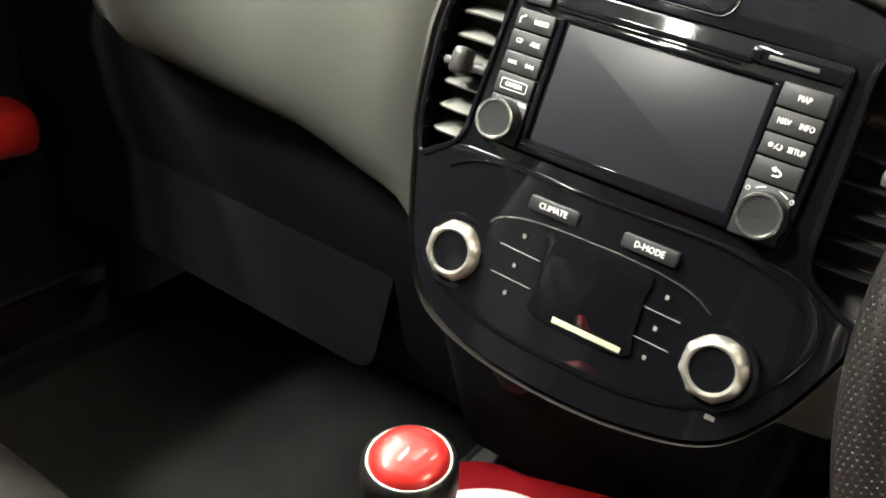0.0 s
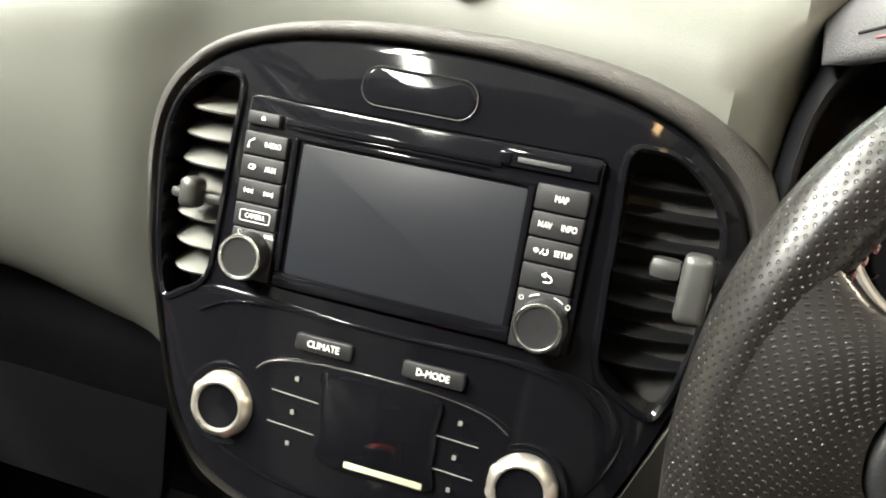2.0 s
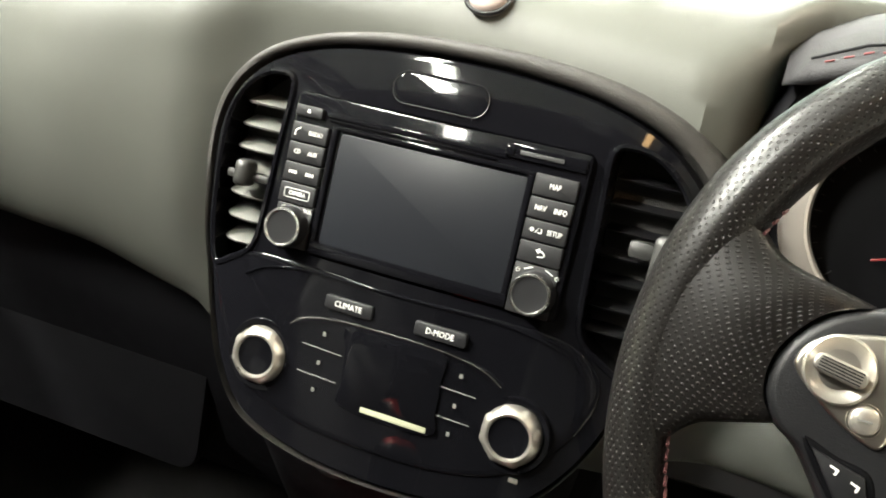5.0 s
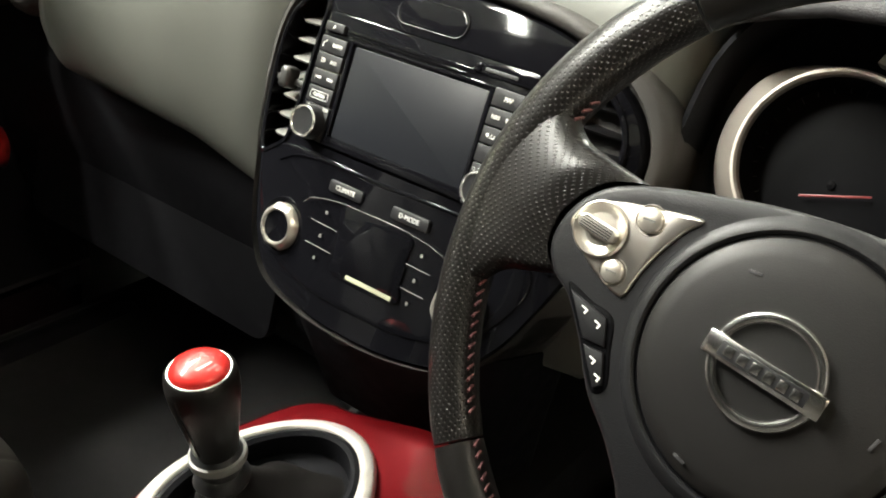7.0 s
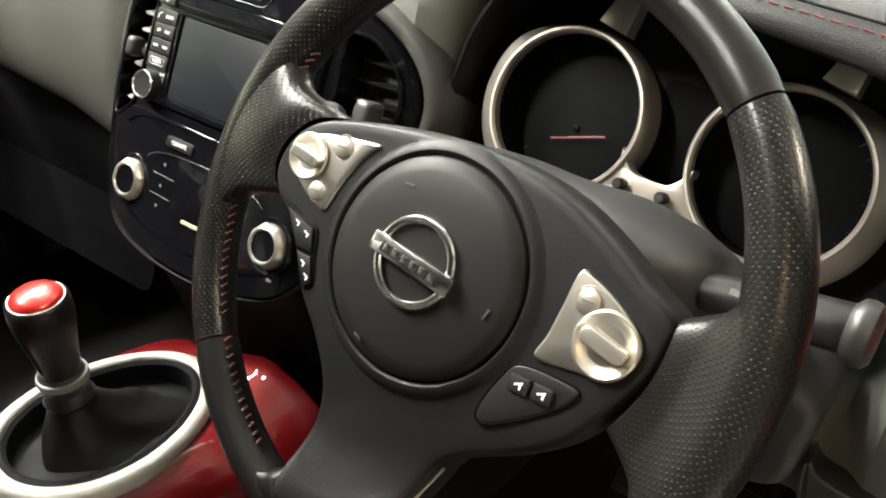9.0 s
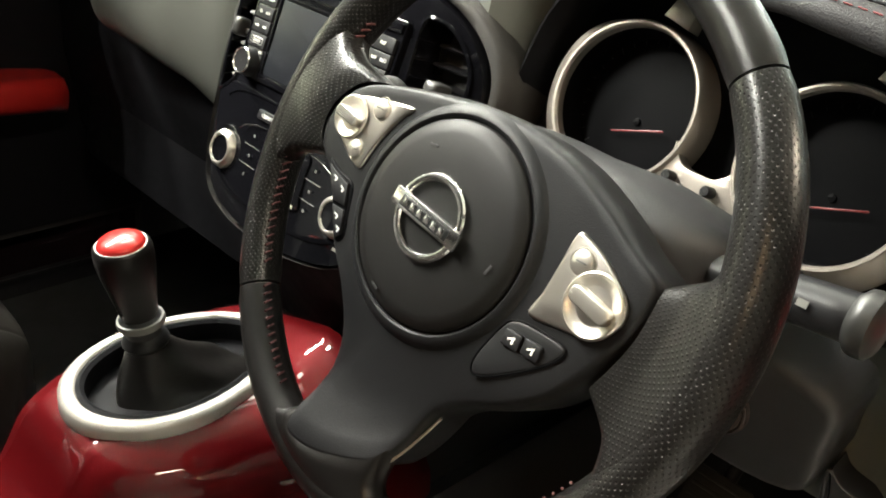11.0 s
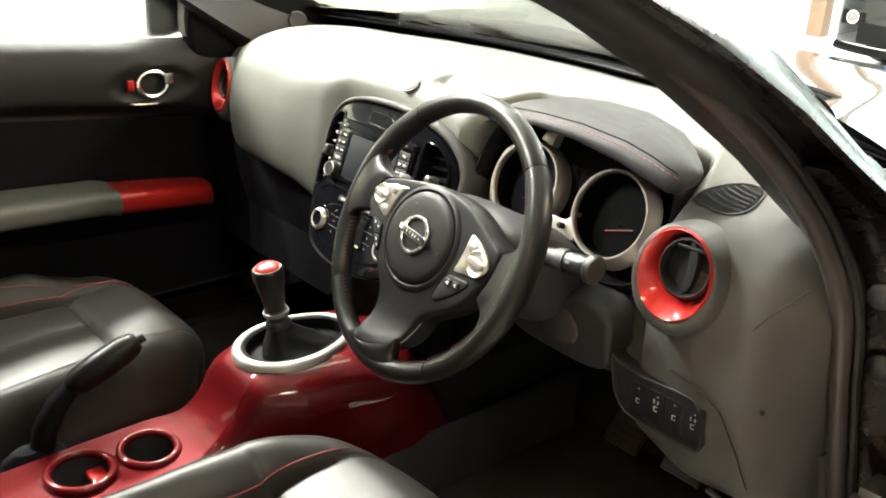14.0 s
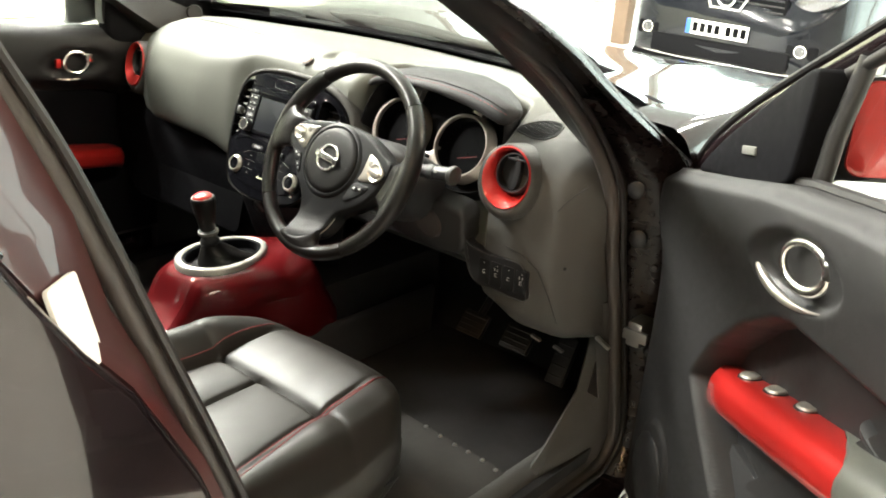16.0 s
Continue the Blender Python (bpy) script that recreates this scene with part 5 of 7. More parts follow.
for x, z0, z1, y0, y1 in ((0.186, 1.028, 1.036, 0.245, 0.30), (0.198, 1.030, 1.050, 0.232, 0.33), (0.225, 1.040, 1.064, 0.222, 0.35), (0.26, 1.050, 1.073, 0.212, 0.36), (0.32, 1.056, 1.080, 0.202, 0.36), (0.40, 1.056, 1.085, 0.194, 0.35), (0.48, 1.046, 1.083, 0.189, 0.32), (0.525, 1.036, 1.077, 0.187, 0.285), (0.550, 1.031, 1.070, 0.188, 0.262), (0.563, 1.032, 1.064, 0.193, 0.248), (0.570, 1.040, 1.056, 0.205, 0.233)):
    yc, zc, hy, hz = (y0 + y1) / 2, (z0 + z1) / 2, (y1 - y0) / 2, (z1 - z0) / 2
    ring = []
    for j in range(24):
        a = 2 * math.pi * j / 24
        cy, sz = math.cos(a), math.sin(a)
        k = math.copysign(abs(cy) ** 0.75, cy)
        lift = hz * math.copysign(abs(sz) ** 0.8, sz)
        if cy < 0.35 and sz > 0:
            lift *= 1 - 0.62 * min(1.0, (0.35 - cy) / 0.9)
        ring.append(Vector((x, yc - hy * k, zc + lift - 0.0072 * max(-0.2, k))))
    vis.append(ring)
visor = tagged(ob_from("cluster_visor", loft(vis), VISOR, angle=60), "grey leather instrument visor with red stitching on the dashboard", "visor")
dashed = []
for i in range(40):
    f = i / 39
    x = 0.205 + 0.355 * f
    k = min(len(vis) - 2, max(0, sum(1 for r in vis if r[0].x <= x) - 1))
    g = (x - vis[k][0].x) / (vis[k + 1][0].x - vis[k][0].x)
    p = vis[k][2].lerp(vis[k + 1][2], g)
    q = vis[k][2].lerp(vis[k + 1][2], min(1, g + 0.07))
    dashed.append(tube([p + Vector((0, -0.0004, 0.0006)), p + (q - p).normalized() * 0.0055 + Vector((0, -0.0004, 0.0004))], 0.00045, False, 5))
part("stitching", join(*dashed), STITCH, visor, "red stitch line")
part("seam", tube([r[3] + Vector((0, -0.0004, 0.0002)) for r in vis[1:-1]], 0.0010, False, 6), LOWDARK, visor)

# ---- round end vents ----
def round_vent(x, y, z, turn, lean, name_label):
    m = Matrix.Translation((x, y, z)) @ Matrix.Rotation(radians(turn), 4, "Z") @ frame_of((0, 0, 0), lean)
    v = thing("round_vent", name_label, "air vent", m, "round end vents")
    def ring(r, n, sx=0.86, du=0.0, dv=0.0, seg=48):
        return [Vector((du + sx * r * math.cos(a), dv + r * math.sin(a), n)) for a in (2 * math.pi * i / seg for i in range(seg))]
    part("flange", loft([ring(0.070, -0.05, 0.88, -0.004, -0.008), ring(0.0675, -0.012, 0.88, -0.004, -0.008), ring(0.064, 0.000, 0.87, -0.003, -0.006), ring(0.060, 0.007, 0.85, -0.002, -0.003), ring(0.057, 0.0085, 0.82, -0.001, -0.001), ring(0.0545, 0.006, 0.81)], True, False), DASHLOW, v, "grey plastic collar", 60)
    part("red_ring", loft([[Vector((p.x * 0.94, p.y * 0.95, p.z)) for p in q] if i_ < 5 else q for i_, q in enumerate([ring(0.0585, 0.004), ring(0.0580, 0.0095), ring(0.0560, 0.0120), ring(0.0530, 0.0100, 0.87, 0.0010, 0.001), ring(0.047, 0.002, 0.89, 0.004, 0.004), ring(0.041, -0.006, 0.92, 0.0075, 0.0085), ring(0.038, -0.012, 0.94, 0.009, 0.0105), ring(0.037, -0.03, 0.94, 0.009, 0.0105)])], True, False), REDP, v, "glossy red vent ring", 60)
    eye = part("vent_ball", loft([ring(0.0375, -0.020, 0.94, 0.009, 0.0105), ring(0.0370, -0.004, 0.94, 0.009, 0.0105), ring(0.0355, 0.0045, 0.94, 0.009, 0.0105), ring(0.033, 0.0060, 0.94, 0.009, 0.0105), ring(0.031, 0.0035, 0.94, 0.009, 0.0105), ring(0.0302, -0.010, 0.94, 0.009, 0.0105)], True, False), SATIN, v, "black swivelling vent ball", 60)
    part("ball_inside", loft([ring(0.031, -0.012, 0.94, 0.009, 0.0105), ring(0.015, -0.017, 0.94, 0.009, 0.0105), ring(0.001, -0.019, 0.94, 0.009, 0.0105)]), SATIN, eye)
    part("flap", move(plate(spline([(-0.004, 0.030), (0.006, 0.022), (0.0085, 0.0), (0.006, -0.022), (-0.004, -0.030), (-0.0015, 0.0)], 4), -0.012, 0.002, 0.001), Matrix.Translation((0.012, 0.0105, 0.0))), SATIN, eye)
    part("bar", move(box(0.040, 0.004, 0.006, (0, 0, 0), 0.0015), Matrix.Translation((0.012, 0.0345, 0.001))), SATIN, eye)
    return v


round_vent(0.601, 0.170, 0.950, 6, 12, "round air vent with glossy red ring and black ball")
round_vent(-0.606, 0.236, 0.925, -8, 10, "round air vent with glossy red ring at the passenger end")

# ---- red centre console with gear lever ----
console = thing("centre_tunnel_console", "glossy deep red centre console with cup holders", "console")
sec = []
for y, w, wr, zt, zb, r in ((-0.50, 0.085, 0.085, 0.545, 0.40, 0.025), (-0.30, 0.088, 0.088, 0.550, 0.40, 0.025), (-0.20, 0.088, 0.088, 0.553, 0.40, 0.027), (-0.17, 0.080, 0.080, 0.557, 0.40, 0.028), (-0.145, 0.074, 0.075, 0.568, 0.40, 0.030), (-0.120, 0.073, 0.077, 0.592, 0.40, 0.034), (-0.100, 0.077, 0.083, 0.624, 0.40, 0.038), (-0.085, 0.083, 0.090, 0.640, 0.40, 0.048), (-0.06, 0.093, 0.102, 0.648, 0.40, 0.055), (-0.03, 0.104, 0.116, 0.651, 0.40, 0.060), (0.0, 0.110, 0.126, 0.653, 0.40, 0.064), (0.06, 0.114, 0.142, 0.656, 0.40, 0.064), (0.095, 0.110, 0.150, 0.658, 0.40, 0.066), (0.125, 0.102, 0.155, 0.660, 0.40, 0.068), (0.147, 0.094, 0.156, 0.656, 0.40, 0.068), (0.170, 0.084, 0.152, 0.636, 0.40, 0.066), (0.200, 0.074, 0.144, 0.600, 0.40, 0.06), (0.235, 0.060, 0.130, 0.55, 0.40, 0.05)):
    zb = 0.43 + 0.35 * max(0.0, min(y, 0.12))
    zm = min(zb + 0.03, zt - 0.085)
    ring = [(0.008 + u, z) for u, z in [(-w + 0.010, zb), (-w - 0.002, zm), (-w - 0.001, zt - 0.075)]]
    for j in range(7):
        a = radians(180 - 90 * j / 6)
        ring.append((0.008 - w + r + r * math.cos(a), zt - r + r * math.sin(a)))
    rr = r + 0.5 * (wr - w)
    zt += 0.028 * math.exp(-((y - 0.150) / 0.026) ** 2)
    for j in range(7):
        a = radians(90 - 90 * j / 6)
        ring.append((0.008 + wr - rr + rr * math.cos(a), zt - r + r * math.sin(a)))
    ring += [(0.008 + wr + 0.001, zt - 0.075), (0.008 + wr + 0.002, zm), (0.008 + wr - 0.012, zb)]
    sec.append(spline([(u, y, z) for u, z in ring], 2, False))
fine = [spline([r[i] for r in sec], 3, False) for i in range(len(sec[0]))]
sec = [[col[j] for col in fine] for j in range(len(fine[0]))]
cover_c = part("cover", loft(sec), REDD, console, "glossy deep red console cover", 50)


def zcyl(cx, cy, rx, ry, z0, z1, seg=40):
    return loft([[Vector((cx + rx * math.cos(a), cy + ry * math.sin(a), z)) for a in (2 * math.pi * i / seg for i in range(seg))] for z in (z0, z1)])


GX, GY, GZ = 0.010, 0.020, 0.6580
tilt_g = Matrix.Translation((GX, GY, GZ)) @ Matrix.Rotation(radians(3.2), 4, "X")


def egg(ru, rv, n, seg=48):
    return [Vector((ru * math.cos(a) * (1 - 0.10 * math.sin(a)), rv * math.sin(a), n)) for a in (2 * math.pi * i / seg for i in range(seg))]


carve(cover_c, move(loft([egg(0.062, 0.088, -0.06), egg(0.066, 0.092, 0.05)]), tilt_g), zcyl(0.012, -0.235, 0.044, 0.040, 0.45, 0.7), zcyl(0.008, -0.335, 0.046, 0.044, 0.45, 0.7))
part("gear_ring", move(loft([egg(0.0635, 0.0895, -0.012), egg(0.0635, 0.0895, 0.002), egg(0.066, 0.092, 0.0055), egg(0.073, 0.1000, 0.0050), egg(0.0770, 0.1045, 0.001), egg(0.0775, 0.105, -0.010)], True, False), tilt_g), RINGSIL, console, "satin silver ring round the gaiter", 60)
part("gear_ring_inner", move(loft([egg(0.0640, 0.0900, -0.005), egg(0.0638, 0.0898, 0.003), egg(0.0600, 0.0860, 0.0045), egg(0.0565, 0.0825, 0.002), egg(0.0555, 0.0815, -0.02)], True, False), tilt_g), LOWDARK, console)
for cy, rx, ry in ((-0.235, 0.044, 0.040), (-0.335, 0.046, 0.044)):
    cx = 0.012 if cy > -0.3 else 0.008
    cup = part("cup_well", loft([[Vector((cx + k * rx * math.cos(a), cy + k * ry * math.sin(a), z)) for a in (2 * math.pi * i / 36 for i in range(36))] for k, z in ((1.0, 0.552), (0.985, 0.548), (0.95, 0.46), (0.9, 0.455))], True, False), DARK, console, "black cup holder")
    part("cup_floor", zcyl(cx, cy, rx * 0.93, ry * 0.93, 0.452, 0.458), DARK, cup)
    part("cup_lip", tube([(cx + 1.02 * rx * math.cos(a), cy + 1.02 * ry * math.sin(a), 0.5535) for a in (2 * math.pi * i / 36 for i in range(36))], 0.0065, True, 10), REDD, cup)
part("cup_light", box(0.040, 0.026, 0.012, (0.004, -0.309, 0.530), 0.003), REDP, console, "small red tab in the cup holder")
for sx in (-1, 1):
    part("side_skirt", loft([[Vector((0.008 + sx * x, y, z)) for x, z in ((0.09, 0.36), (0.152, 0.37), (0.155, 0.440 + 0.35 * max(0, min(y, 0.12))), (0.146, 0.452 + 0.35 * max(0, min(y, 0.12))), (0.09, 0.452))] for y in (-0.5, -0.1, 0.0, 0.06, 0.12, 0.30, 0.55)]), DARK, console, "dark plastic tunnel side")
part("tunnel", loft([[Vector((x, y, z)) for x, z in ((-0.11, 0.36), (-0.10, 0.56), (-0.05, 0.60), (0.06, 0.60), (0.11, 0.56), (0.12, 0.36))] for y in (0.18, 0.30, 0.62)]), CARPET, console)

part("gaiter_base", move(loft([egg(0.060, 0.086, -0.030), egg(0.060, 0.086, -0.016), egg(0.03, 0.04, -0.012)]), tilt_g), LOWDARK, console)
gear = thing("gear_lever", "black leather gear lever with a glossy red top", "gear lever", Matrix.Translation((-0.004, 0.006, 0.643)) @ Matrix.Rotation(radians(9), 4, "X") @ Matrix.Rotation(radians(-2), 4, "Y"))
gait = []
for k in range(13):
    f = k / 12
    gait.append([Vector(((0.047 * (1 - f) ** 1.0 + 0.015) * math.cos(a) * (1 + 0.09 * math.sin(5 * a + k * 0.7) * math.sin(math.pi * f)) + 0.018 * (1 - f), (0.070 * (1 - f) ** 1.0 + 0.015) * math.sin(a) * (1 + 0.09 * math.cos(4 * a + k * 0.8) * math.sin(math.pi * f)) + 0.016 * (1 - f), -0.014 + 0.060 * f ** 1.7)) for a in (2 * math.pi * i / 40 for i in range(40))])
part("gaiter", loft(gait, True, False), LEATHER, gear, "creased black leather gaiter", 70)
part("gaiter_stitch", tube([(0.020, -0.042, 0.002), (0.012, -0.028, 0.012), (0.006, -0.019, 0.026), (0.003, -0.0165, 0.042)], 0.0008, False, 5), STITCH, gear)
part("collar", lathe([(0.019, 0.040), (0.021, 0.044), (0.019, 0.049), (0.0155, 0.052), (0.015, 0.060), (0.0195, 0.063), (0.020, 0.068), (0.0165, 0.071), (0.014, 0.073)], 32), SATIN, gear, "black lift collar")
part("lift_ring", lathe([(0.0150, 0.0605), (0.0205, 0.0625), (0.0212, 0.0655), (0.0205, 0.0685), (0.0150, 0.0705)], 32), VENTGREY, gear, "grey metal lift ring")
part("knob", lathe([(0.0145, 0.068), (0.0165, 0.076), (0.0185, 0.090), (0.0215, 0.106), (0.0240, 0.120), (0.0250, 0.130), (0.0248, 0.138), (0.0240, 0.1425), (0.0222, 0.1440), (0.0206, 0.1425)], 36), LEATHER, gear, "black leather grip", 60)
part("knob_top", lathe([(0.0208, 0.139), (0.0206, 0.1445), (0.0185, 0.1478), (0.0135, 0.1505), (0.007, 0.1520), (0.0004, 0.1524)], 36), REDP, gear, "glossy red top", 60)
part("knob_ring", tube([(0.0212 * math.cos(a), 0.0212 * math.sin(a), 0.1440) for a in (2 * math.pi * i / 36 for i in range(36))], 0.0006, True, 6), SILVERDIM, gear, "thin bright ring round the red top")
part("knob_stitch", tube([(0.004, -0.0172, 0.080), (0.004, -0.0205, 0.100), (0.004, -0.0245, 0.122), (0.003, -0.0245, 0.134)], 0.0008, False, 5), LEATHER, gear)

brake = thing("handbrake", "black leather handbrake lever between the seats", "handbrake", Matrix.Translation((-0.085, -0.34, 0.55)))
part("grip", tube([(0, 0.030, 0.084), (0.001, 0.045, 0.093), (0.004, 0.080, 0.110), (0.007, 0.112, 0.126), (0.009, 0.128, 0.134), (0.0095, 0.136, 0.138)], [0.012, 0.0205, 0.0225, 0.0215, 0.0185, 0.012], False, 18), LEATHER, brake, "black leather grip", 70)
part("grip_seam", tube([(0.001, 0.040, 0.112), (0.004, 0.080, 0.1325), (0.007, 0.112, 0.1478), (0.008, 0.122, 0.1525)], 0.0013, False, 6), SILVERDIM, brake, "pale seam line")
part("release_button", tube([(0.0095, 0.132, 0.136), (0.0105, 0.146, 0.142)], 0.0075, False, 12), SATIN, brake)
# Arm and boot are near-black to stand in for shadow between the seats.
part("arm", tube([(0, 0.040, 0.090), (0, 0.012, 0.066), (0, -0.01, 0.03), (0, -0.02, -0.02)], [0.013, 0.016, 0.018, 0.018], False, 14), LOWDARK, brake, "dark lower part of the lever")
part("boot", loft([[Vector((0.026 * k * math.cos(a), 0.05 * k * math.sin(a) - 0.03, z)) for a in (2 * math.pi * i / 24 for i in range(24))] for k, z in ((1.0, -0.03), (0.9, -0.006), (0.6, 0.006))]), LOWDARK, brake)


# ---- seats ----
def seat_at(x0, label):
    worn = 0.026
    s = thing("car_seat", label, "car seat", Matrix.Translation((x0, -0.27, 0)), "front seats")

    def edge(v):
        return 0.67 - 0.13 * sstep(v, -0.8, 0.4)

    def top(u, v):
        # u across -1..1, v from back -1 to front 1
        a, e = abs(u), edge(v)
        z = 0.562 + 0.012 * v
        b = max(0.0, (a - e) / (1 - e))
        high = worn if u > 0 and x0 > 0 else 0.052
        fade = 1 - (sstep(v, 0.15, 0.72) if u * x0 > 0 else sstep(v, 0.35, 1.0))
        if b > 0:
            z += (high * fade + 0.006) * math.sin(math.pi * min(1.0, b * 1.08)) ** 0.75
            z -= 0.040 * (max(0.0, b - 0.62) / 0.38) ** 2
        if v < 0.4 and a < e:
            half = (u + e) / (e - 0.10) if u < -0.10 else (u + 0.10) / (e + 0.10)
            z += 0.012 * math.sin(math.pi * max(0.0, min(1.0, half))) ** 0.55 * (0.55 + 0.45 * math.sin(math.pi * min(1, (0.42 - v) / 0.9)))
        if v >= 0.4:
            z += 0.020 * math.sin(math.pi * min(1.0, (v - 0.4) / 0.66)) ** 0.6 * (1 - 0.75 * b)
        z -= 0.42 * max(0, v - 0.76) ** 1.75
        z -= 0.010 * math.exp(-((a - e) / 0.016) ** 2) * (1 - 0.8 * sstep(v, 0.45, 0.8))
        if a < e:
            z -= 0.009 * math.exp(-((v - 0.40) / 0.020) ** 2)
            if v < 0.4:
                z -= 0.008 * math.exp(-((u + 0.10) / 0.014) ** 2)
        # leather creases
        z += 0.0016 * noise.noise(Vector((u * 3 + x0, v * 2.2, 0.3))) + 0.0004 * noise.noise(Vector((u * 9 + x0, v * 7, 1.3)))
        return z

    def place(u, v, lift=0.0):
        w = 0.252 - 0.018 * max(0, v) ** 2
        y = (0.265 * v + (0.045 if x0 > 0 else 0.0) * sstep(v, 0.4, 1.0) - 0.035 * (abs(u) ** 3) * max(0, v)) * math.sqrt(1 - 0.20 * abs(u) ** 4 * (1 if v > 0 else 0))
        return Vector((u * w * math.sqrt(1 - 0.34 * max(0, v) ** 5), y, top(u, v) + lift))

    def across(p, v):
        e = edge(v)
        return p * e / 0.6 if abs(p) < 0.6 else math.copysign(e + (abs(p) - 0.6) / 0.4 * (1 - e), p)
    U, V = 120, 100
    bm, ins = bmesh.new(), bmesh.new()
    pts = [[place(across(-1 + 2 * i / U, -1 + 2 * j / V), -1 + 2 * j / V) for i in range(U + 1)] for j in range(V + 1)]
    grid = [[bm.verts.new(p) for p in row] for row in pts]
    igrid = [[ins.verts.new(p) for p in row] for row in pts]
    for j in range(V):
        for i in range(U):
            mid_in = abs(-1 + (2 * i + 1) / U) < 0.6 and -1 + (2 * j + 1) / V < 0.40
            g = igrid if mid_in else grid
            (ins if mid_in else bm).faces.new((g[j][i], g[j][i + 1], g[j + 1][i + 1], g[j + 1][i]))
    loop = [grid[0][i] for i in range(U + 1)] + [grid[j][U] for j in range(1, V + 1)] + [grid[V][i] for i in range(U - 1, -1, -1)] + [grid[j][0] for j in range(V - 1, 0, -1)]
    prev = loop
    for dz, k in ((-0.008, 1.008), (-0.022, 1.014), (-0.05, 1.010), (-0.060, 1.016), (-0.068, 1.006), (-0.10, 0.985), (-0.13, 0.96)):
        cur = [bm.verts.new((p.co.x * k, p.co.y * k, max(0.40, p.co.z + dz) if dz > -0.12 else 0.42)) for p in loop]
        for i in range(len(loop)):
            bm.faces.new((prev[i], prev[(i + 1) % len(loop)], cur[(i + 1) % len(loop)], cur[i]))
        prev = cur
    bm.faces.new(prev)
    for m in (bm, ins):
        for q in [q for q in m.verts if not q.link_faces]:
            m.verts.remove(q)
    cush = part("cushion", bm, SEAT, s, "black leather cushion with raised sides", 80)
    part("insert", ins, PERFSEAT, cush, "perforated leather middle panel", 80)
    for sx in (-1, 1):
        part("stitching", tube([place(sx * (edge(v) + 0.035 + 0.02 * sstep(v, 0.2, 0.9)), v, 0.0006) for v in np.linspace(-0.9, 0.80, 50)], 0.0011, False, 5), STITCH, cush, "red seam stitching")
        if sx * x0 > 0:
            part("stitching", tube([place(sx * (edge(v) + 0.16 - 0.10 * sstep(v, -0.6, 0.9)), v, 0.0006) for v in np.linspace(-0.9, 0.90, 50)], 0.0009, False, 5), STITCH, cush, "red seam stitching")
    part("seat_base", loft([[Vector((u, v, z)) for u, v in rrect(-w, -0.25, w, l, 0.04)] for w, l, z in ((0.20, 0.20, 0.365), (0.215, 0.215, 0.40), (0.235, 0.232, 0.45))]), DARK, s, "dark plastic seat base")
    back = []
    for z, yc, w, t in ((0.50, -0.235, 0.21, 0.045), (0.58, -0.265, 0.235, 0.055), (0.72, -0.315, 0.245, 0.06), (0.90, -0.385, 0.245, 0.06), (1.05, -0.445, 0.225, 0.05), (1.14, -0.480, 0.185, 0.04), (1.165, -0.49, 0.14, 0.02)):
        ring = []
        for a in (2 * math.pi * i / 36 for i in range(36)):
            c, sn = math.cos(a), math.sin(a)
            u = w * math.copysign(abs(c) ** 0.6, c)
            ring.append(Vector((u, yc + t * math.copysign(abs(sn) ** 0.7, sn) + 0.05 * (abs(u) / 0.245) ** 3 * (1 if sn > 0 else 0.2), z)))
        back.append(ring)
    part("backrest", loft(back), SEAT, s, "black leather backrest", 70)
    part("headrest", move(box(0.25, 0.10, 0.16, (0, 0, 0), 0.04, 4), pose(0, -0.535, 1.27, -12)), SEAT, s)
    for sx in (-0.06, 0.06):
        part("headrest_post", tube([(sx, -0.50, 1.14), (sx, -0.53, 1.22)], 0.006, False, 10), STEEL, s)
    return s


seat_at(0.372, "black leather driver seat with red stitching")
seat_at(-0.372, "black leather passenger seat with red stitching")

# ---- pedals ----
for px, py, pz, w, h, ln, lab in ((0.565, 0.515, 0.455, 0.045, 0.11, -28, "black rubber accelerator pedal"), (0.453, 0.50, 0.472, 0.075, 0.060, -40, "black rubber brake pedal"), (0.326, 0.50, 0.462, 0.070, 0.058, -40, "black rubber clutch pedal")):
    p = thing("pedal", lab, "pedal", Matrix.Translation((px, py, pz)), "driver pedals")
    pad = part("pad", move(box(w, h, 0.014, (0, 0, 0), 0.004), Matrix.Rotation(radians(90 + ln), 4, "X")), RUBBER, p)
    for k in range(4):
        part("rib", move(box(w * 0.85, 0.004, 0.004, (0, h * (-0.33 + 0.22 * k), 0.008), 0.001), Matrix.Rotation(radians(90 + ln), 4, "X")), RUBBER, pad)
    part("arm", tube([(0, 0.012, 0), (0, 0.06, 0.05), (0, 0.12, 0.16), (0, 0.16, 0.30)], 0.009, False, 10), SATIN, p)

# ---- dashboard details ----
sens = thing("dash_sensor", "small round light sensor cap on the dashboard top", "sensor", Matrix.Translation((0.001, 0.250, 1.043)) @ Matrix.Rotation(radians(38), 4, "X"))
part("cap", lathe([(0.013, -0.004), (0.0128, 0.002), (0.011, 0.0045), (0.006, 0.006), (0.0004, 0.0064)], 28), node_mat("pale_pink_plastic", (0.32, 0.26, 0.24), 0.35), sens)
part("ring", tube([(0.0145 * math.cos(a), 0.0145 * math.sin(a), 0.0006) for a in (2 * math.pi * i / 32 for i in range(32))], 0.0016, True, 6), SATIN, sens)
# triangular side demister
dm = thing("side_demister", "triangular black demister grille with slats", "air vent")
tri_o = spline([(0.546, 0.262), (0.560, 0.298), (0.580, 0.326), (0.598, 0.330), (0.607, 0.316), (0.614, 0.284), (0.610, 0.262), (0.594, 0.252), (0.572, 0.253)], 5)
part("well", dash_patch(tri_o, 0.0012), DIAL, dm)
